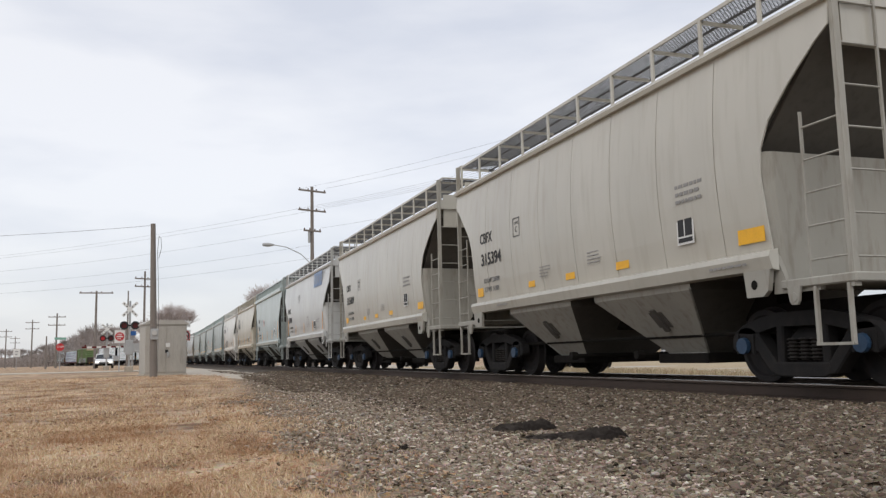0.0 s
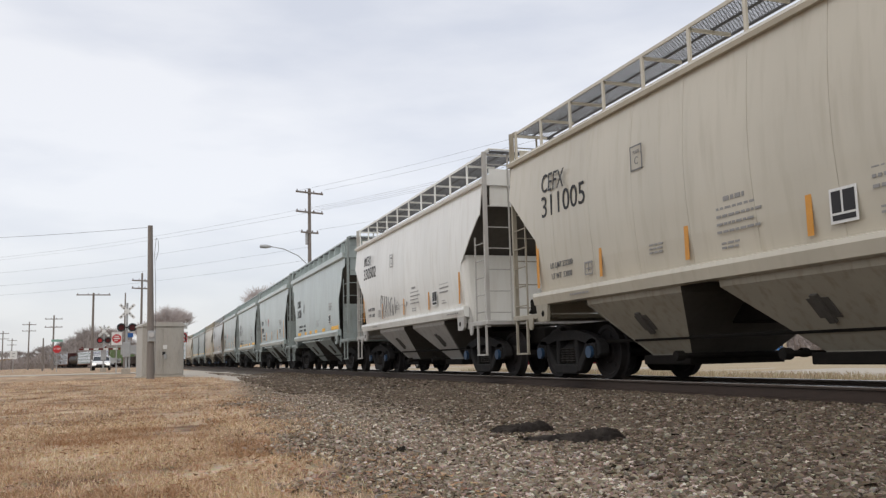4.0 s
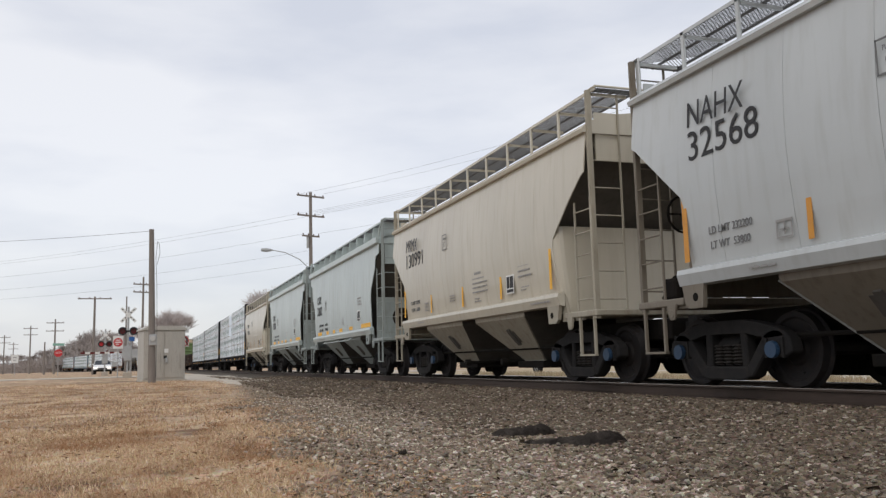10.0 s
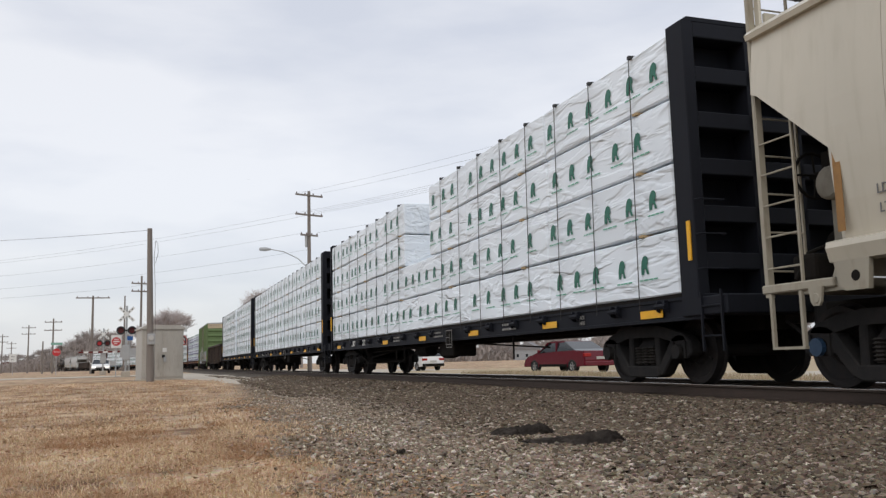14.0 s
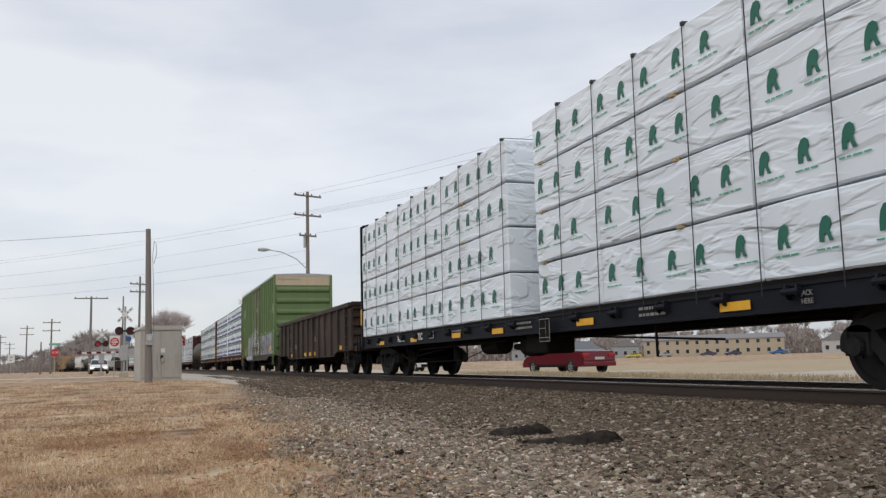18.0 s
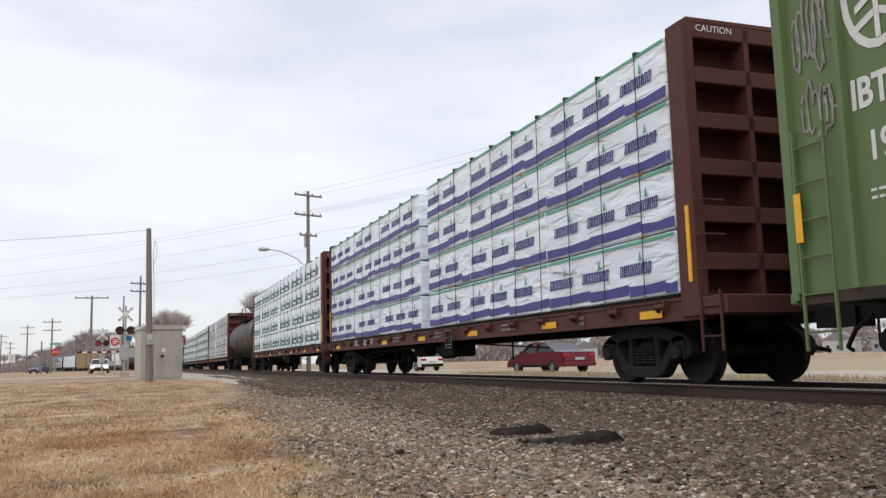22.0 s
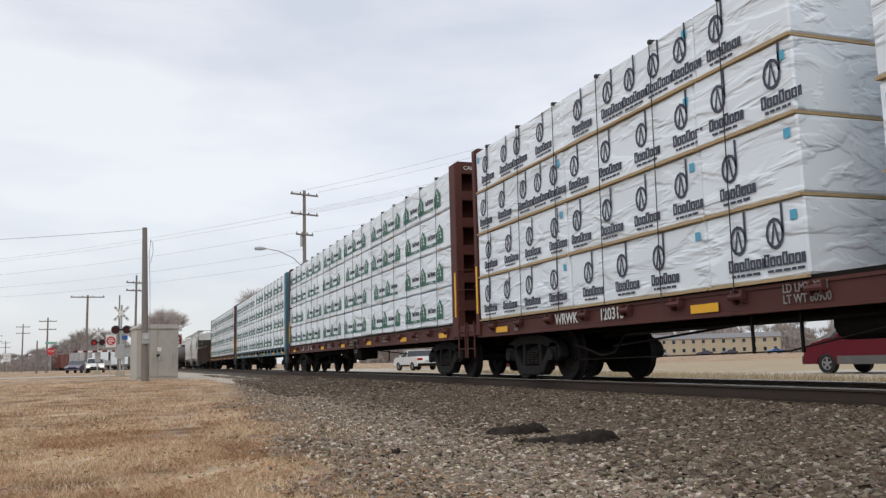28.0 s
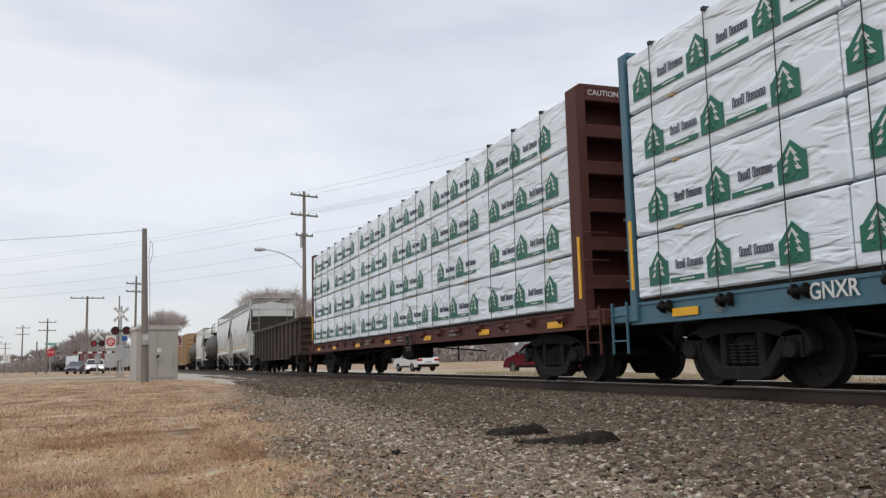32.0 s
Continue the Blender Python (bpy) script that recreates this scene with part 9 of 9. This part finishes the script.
consist("hopper", 152.35, hspec("curved", "beige", "MRMX", "130991", YV, "beige covered hopper with yellow upright stripes", limit=("232200", "53800", 0, 0), at=(4.28, 3.22), size=0.46, bold=0.0, lean=0.1, ink=BLACKP))
consist("hopper", 165.31, hspec("flat", "teal_grey", "CAIX", "3202", YC, TEAL + ", yellow sill strips", limit=("233600", "52400", 0, 0), kilos=("106250 KG", "23750 KG"), bold=0.014, size=0.42, at=(4.12, 2.72)))
consist("hopper", 178.29, hspec("flat", "teal_grey", "CAIX", "3233", YC, TEAL + ", yellow sill strips", limit=("233600", "52400", 0, 0), kilos=("106200 KG", "23800 KG"), bold=0.014, size=0.42, at=(4.12, 2.72)))
consist("hopper", 191.11, hspec("curved", "beige", "MRMX", "131656", YV, "beige covered hopper with worn orange stripes", limit=("232200", "53800", 0, 0), tape=BROWNTAPE, at=(3.7, 2.9), size=0.34, ink=GREYP))
ARCH = "black center-beam flat car stacked with white wrapped lumber, green arch marks"
HOUSE = "center-beam flat car stacked with white wrapped lumber, green house emblems"
consist("flat", 209.55, dict(paint="black_steel", scheme="arch", cuts=[7.6, 3.9, 0.6, -3.2, -7.2], label=ARCH, sill_text=(("CBRY", 8.2), ("212", 6.6)), gap=(1.6, -0.57, 2)))
consist("flat", 233.97, dict(paint="black_steel", scheme="arch", cuts=[7.5, 5.2, 1.6, -2.8, -6.6], label=ARCH, sill_text=(("NOKL", 7.5), ("73", 6.0), ("717", 5.05)), limit=(3.7, "LD LMT 2237", "LT WT 62300"), gap=(-0.40, -0.80, 0)))
consist("flat", 258.53, dict(paint="black_steel", scheme="arch", cuts=[7.5, 3.2, -4.0, -7.6], label=ARCH, sill_text=(("NOKL", 7.35), ("73C", 5.50), ("835", 4.55)), strips=(-10.3, -7.1, -3.4, 0.2, 2.6, 5.85, 9.05), gap=(-0.5, -1.75, 0)))
consist("gondola", 278.95)
consist("boxcar", 296.45)
consist("flat", 317.54, dict(paint="red_brown", scheme="violet", cuts=[7.2, 3.9, -3.4, -7.2], label="red-brown center-beam flat car stacked with lumber wrapped in white and violet", sill_text=(("DWC", 7.5), ("62", 6.3), ("757", 5.5)), gap=(0.15, -0.55, 0), strap=1.1))
consist("flat", 341.86, dict(paint="red_brown", scheme="house", cuts=[7.4, 3.7, 0.1, -3.6, -7.3], label="red-brown " + HOUSE, sill_text=(("WC", 8.5), ("37754", 7.55)), limit=(2.5, "LD LMT 221800", "LT WT  61100")))
consist("tank", 362.4)
consist("flat", 383.15, dict(paint="red_brown", scheme="ring", cuts=[7.3, 3.7, -0.2, -4.0, -7.5], label="red-brown center-beam flat car stacked with white lumber bundles, ring emblems", sill_text=(("WRWK", 7.9), ("120315", 6.4)), limit=(2.4, "LD LMT 2251", "LT WT 60900"), gap=(1.95, 0.90, 0), strap=1.5))
consist("flat", 407.12, dict(paint="red_brown", scheme="house", cuts=[7.2, 3.6, 0.0, -3.7, -7.3], label="brown " + HOUSE, sill_text=(("CNIS", 8.4), ("623", 7.0), ("100", 6.2))))
consist("flat", 431.15, dict(paint="blue", scheme="house", cuts=[7.3, 3.7, 0.1, -3.5, -7.2], label="blue " + HOUSE, sill_text=(("GNXR", 8.0), ("731", 5.3)), sill_dash=()))
consist("flat", 455.36, dict(paint="red_brown", scheme="house", cuts=[7.4, 3.6, -0.1, -3.8, -7.3], label="red-brown " + HOUSE, sill_text=()))
consist("open", 477.0)
consist("hopper", 493.2, hspec("curved", "light_grey", "", "", YB, "light grey covered hopper behind a dark gondola"))
consist("hopper", 506.0, hspec("curved", "light_grey", "", "", YB, "light grey covered hopper in the distance"))
consist("tank", 521.5, dict(label="dark grey tank car in the distance", plain=True))
consist("hopper", 537.0, hspec("curved", "white_grey", "", "", YB, "off-white covered hopper in the distance"))
consist("tank", 551.5, dict(label="black tank car in the distance", plain=True))
consist("boxcar", 570.0, dict(paint="far_tan", label="tan-brown boxcar in the distance"))
consist("boxcar", 587.0, dict(paint="far_tan", label="tan-brown boxcar in the distance"))
consist("flat", 609.0, dict(paint="blue", scheme="", cuts=[5.5, 0.0, -5.5], label="flat car stacked with pale lumber bundles"))
consist("flat", 634.0, dict(paint="black_steel", scheme="", cuts=[5.5, 0.0, -5.5], label="flat car stacked with pale lumber bundles"))
consist("boxcar", 655.5, dict(paint="far_grey", label="light grey boxcar in the distance"))
consist("boxcar", 673.0, dict(paint="far_grey", label="light grey boxcar in the distance"))
consist("boxcar", 690.5, dict(paint="dark_red", label="dark red boxcar in the distance"))
consist("boxcar", 708.0, dict(paint="dark_red", label="dark red boxcar in the distance"))
consist("flat", 730.0, dict(paint="black_steel", scheme="", cuts=[5.5, 0.0, -5.5], label="flat car stacked with pale lumber bundles"))
for k in range(7):
    consist("tank", 753.0 + k * 19.5, dict(label="black tank car in the distance", plain=True))

PLAIN = {}


def build_car(kind, spec, seed):
    if kind == "hopper":
        return hopper(spec, seed)
    if kind == "flat":
        return flatcar(spec, seed)
    if kind == "gondola":
        return make_gondola()
    if kind == "open":
        c = make_open_hopper()
        c.name = "open_top_gondola"
        c.scale = (1, 1, 1)
        return tagged(c, "dark open-topped ribbed gondola", "gondola car", "freight train")
    if kind == "boxcar" and not spec:
        return make_boxcar(label="green boxcar with silver graffiti and a tan end band")
    key = (kind, spec.get("paint"))
    if kind == "tank" and not spec:
        return make_tank()
    if key not in PLAIN:
        PLAIN[key] = make_boxcar(spec["paint"], False, spec["label"]) if kind == "boxcar" else make_tank(label=spec["label"], detailed=False)
        return PLAIN[key]
    c = copy_thing(PLAIN[key], pose(0, 0, 0))
    c.name = "boxcar" if kind == "boxcar" else "tank_car"
    return tagged(c, spec["label"])


TRAIN = [(build_car(kind, spec, 100 + i), c) for i, (kind, c, spec) in enumerate(CARS)]
for base in list(HOPPER_BASE.values()) + list(FLAT_BASE.values()) + [TRUCK, PLAIN_TRUCK, BLUE_TRUCK]:
    for o in list(base.children_recursive) + [base]:
        bpy.data.objects.remove(o)


def motions():
    """The train rolls past at an even speed; wheels turn while near the footpath side of the line."""
    for car, c in TRAIN:
        rows = []
        for k in range(33):
            x, y, a = track_at(c - SPEED * k)
            rows.append((float(k), pose(x, y, 0, 0, 0, a)))
        walk(car, rows)
        t0, t1 = max(0.0, (c - 48) / SPEED), min(32.0, (c + 6) / SPEED)
        if t1 <= t0:
            continue
        f0, f1 = frame(t0), frame(t1)
        for truck in car.children:
            if not truck.name.startswith("truck"):
                continue
            for w in truck.children:
                if w.name.startswith("wheelset"):
                    p = w.matrix_basis.translation.copy()
                    rows = [(0.0, pose(*p))] if f0 > 1 else []
                    a = 0.0
                    for f in range(f0, f1 + 1):
                        rows.append(((f - 1) / FPS, pose(*p, a)))
                        a += math.degrees(SPEED / FPS / WHEEL_R)
                    if f1 < frame(32.0):
                        rows.append((32.0, pose(*p, a)))
                    walk(w, rows)
    flight = ((0.0, 4.0, 9.0, 420), (23.4, 7.2, 13.5, 400), (24.0, 7.4, 15.5, 110), (24.4, 7.4, 18.6, 95), (24.8, 10.5, 21.7, 90), (25.2, 13.4, 23.3, 85), (25.35, 13.9, 24.6, 82), (25.5, 14.2, 20.8, 80), (26.2, 18.0, 26.0, 80), (32.0, 60.0, 45.0, 200))
    for_bird = []
    for k, (t, a, e, r) in enumerate(flight):
        p = Vector(at_angle(a, r, e))
        for_bird.append((t, pose(p.x, p.y, p.z, 20, (-12, 10)[k % 2], -30 - k)))
    walk(bird, for_bird)
    walk(grey_car, [(t, pose(*at_angle(a, r), 0, 0, 166)) for t, a, r in ((0.0, -9.5, 330), (16.0, -9.0, 300), (21.0, -6.8, 170), (24.0, -4.5, 128), (25.0, -3.65, 113), (26.0, -3.6, 112), (32.0, -3.6, 112))])
    rx, ry, rz = at_angle(27.6, 41.5)
    walk(red_car, [(t, pose(rx - s * 0.139, ry + s * 0.99, -0.335, 0, 0, 8)) for t, s in ((0.0, 0.0), (17.8, 0.0), (19.0, 0.35), (20.5, 1.2), (21.5, 1.5), (22.5, 1.55), (32.0, 1.55))])
    walk(red_suv, [(t, pose(x, y, -0.335, 0, 0, 7)) for t, x, y in ((0.0, 34, -95), (20.0, 28.4, -45), (24.0, 25.2, -12.0), (25.5, 23.3, 5.0), (26.5, 22.1, 15.4), (27.2, 21.65, 19.6), (27.5, 21.6, 20.2), (32.0, 21.6, 20.2))])


motions()
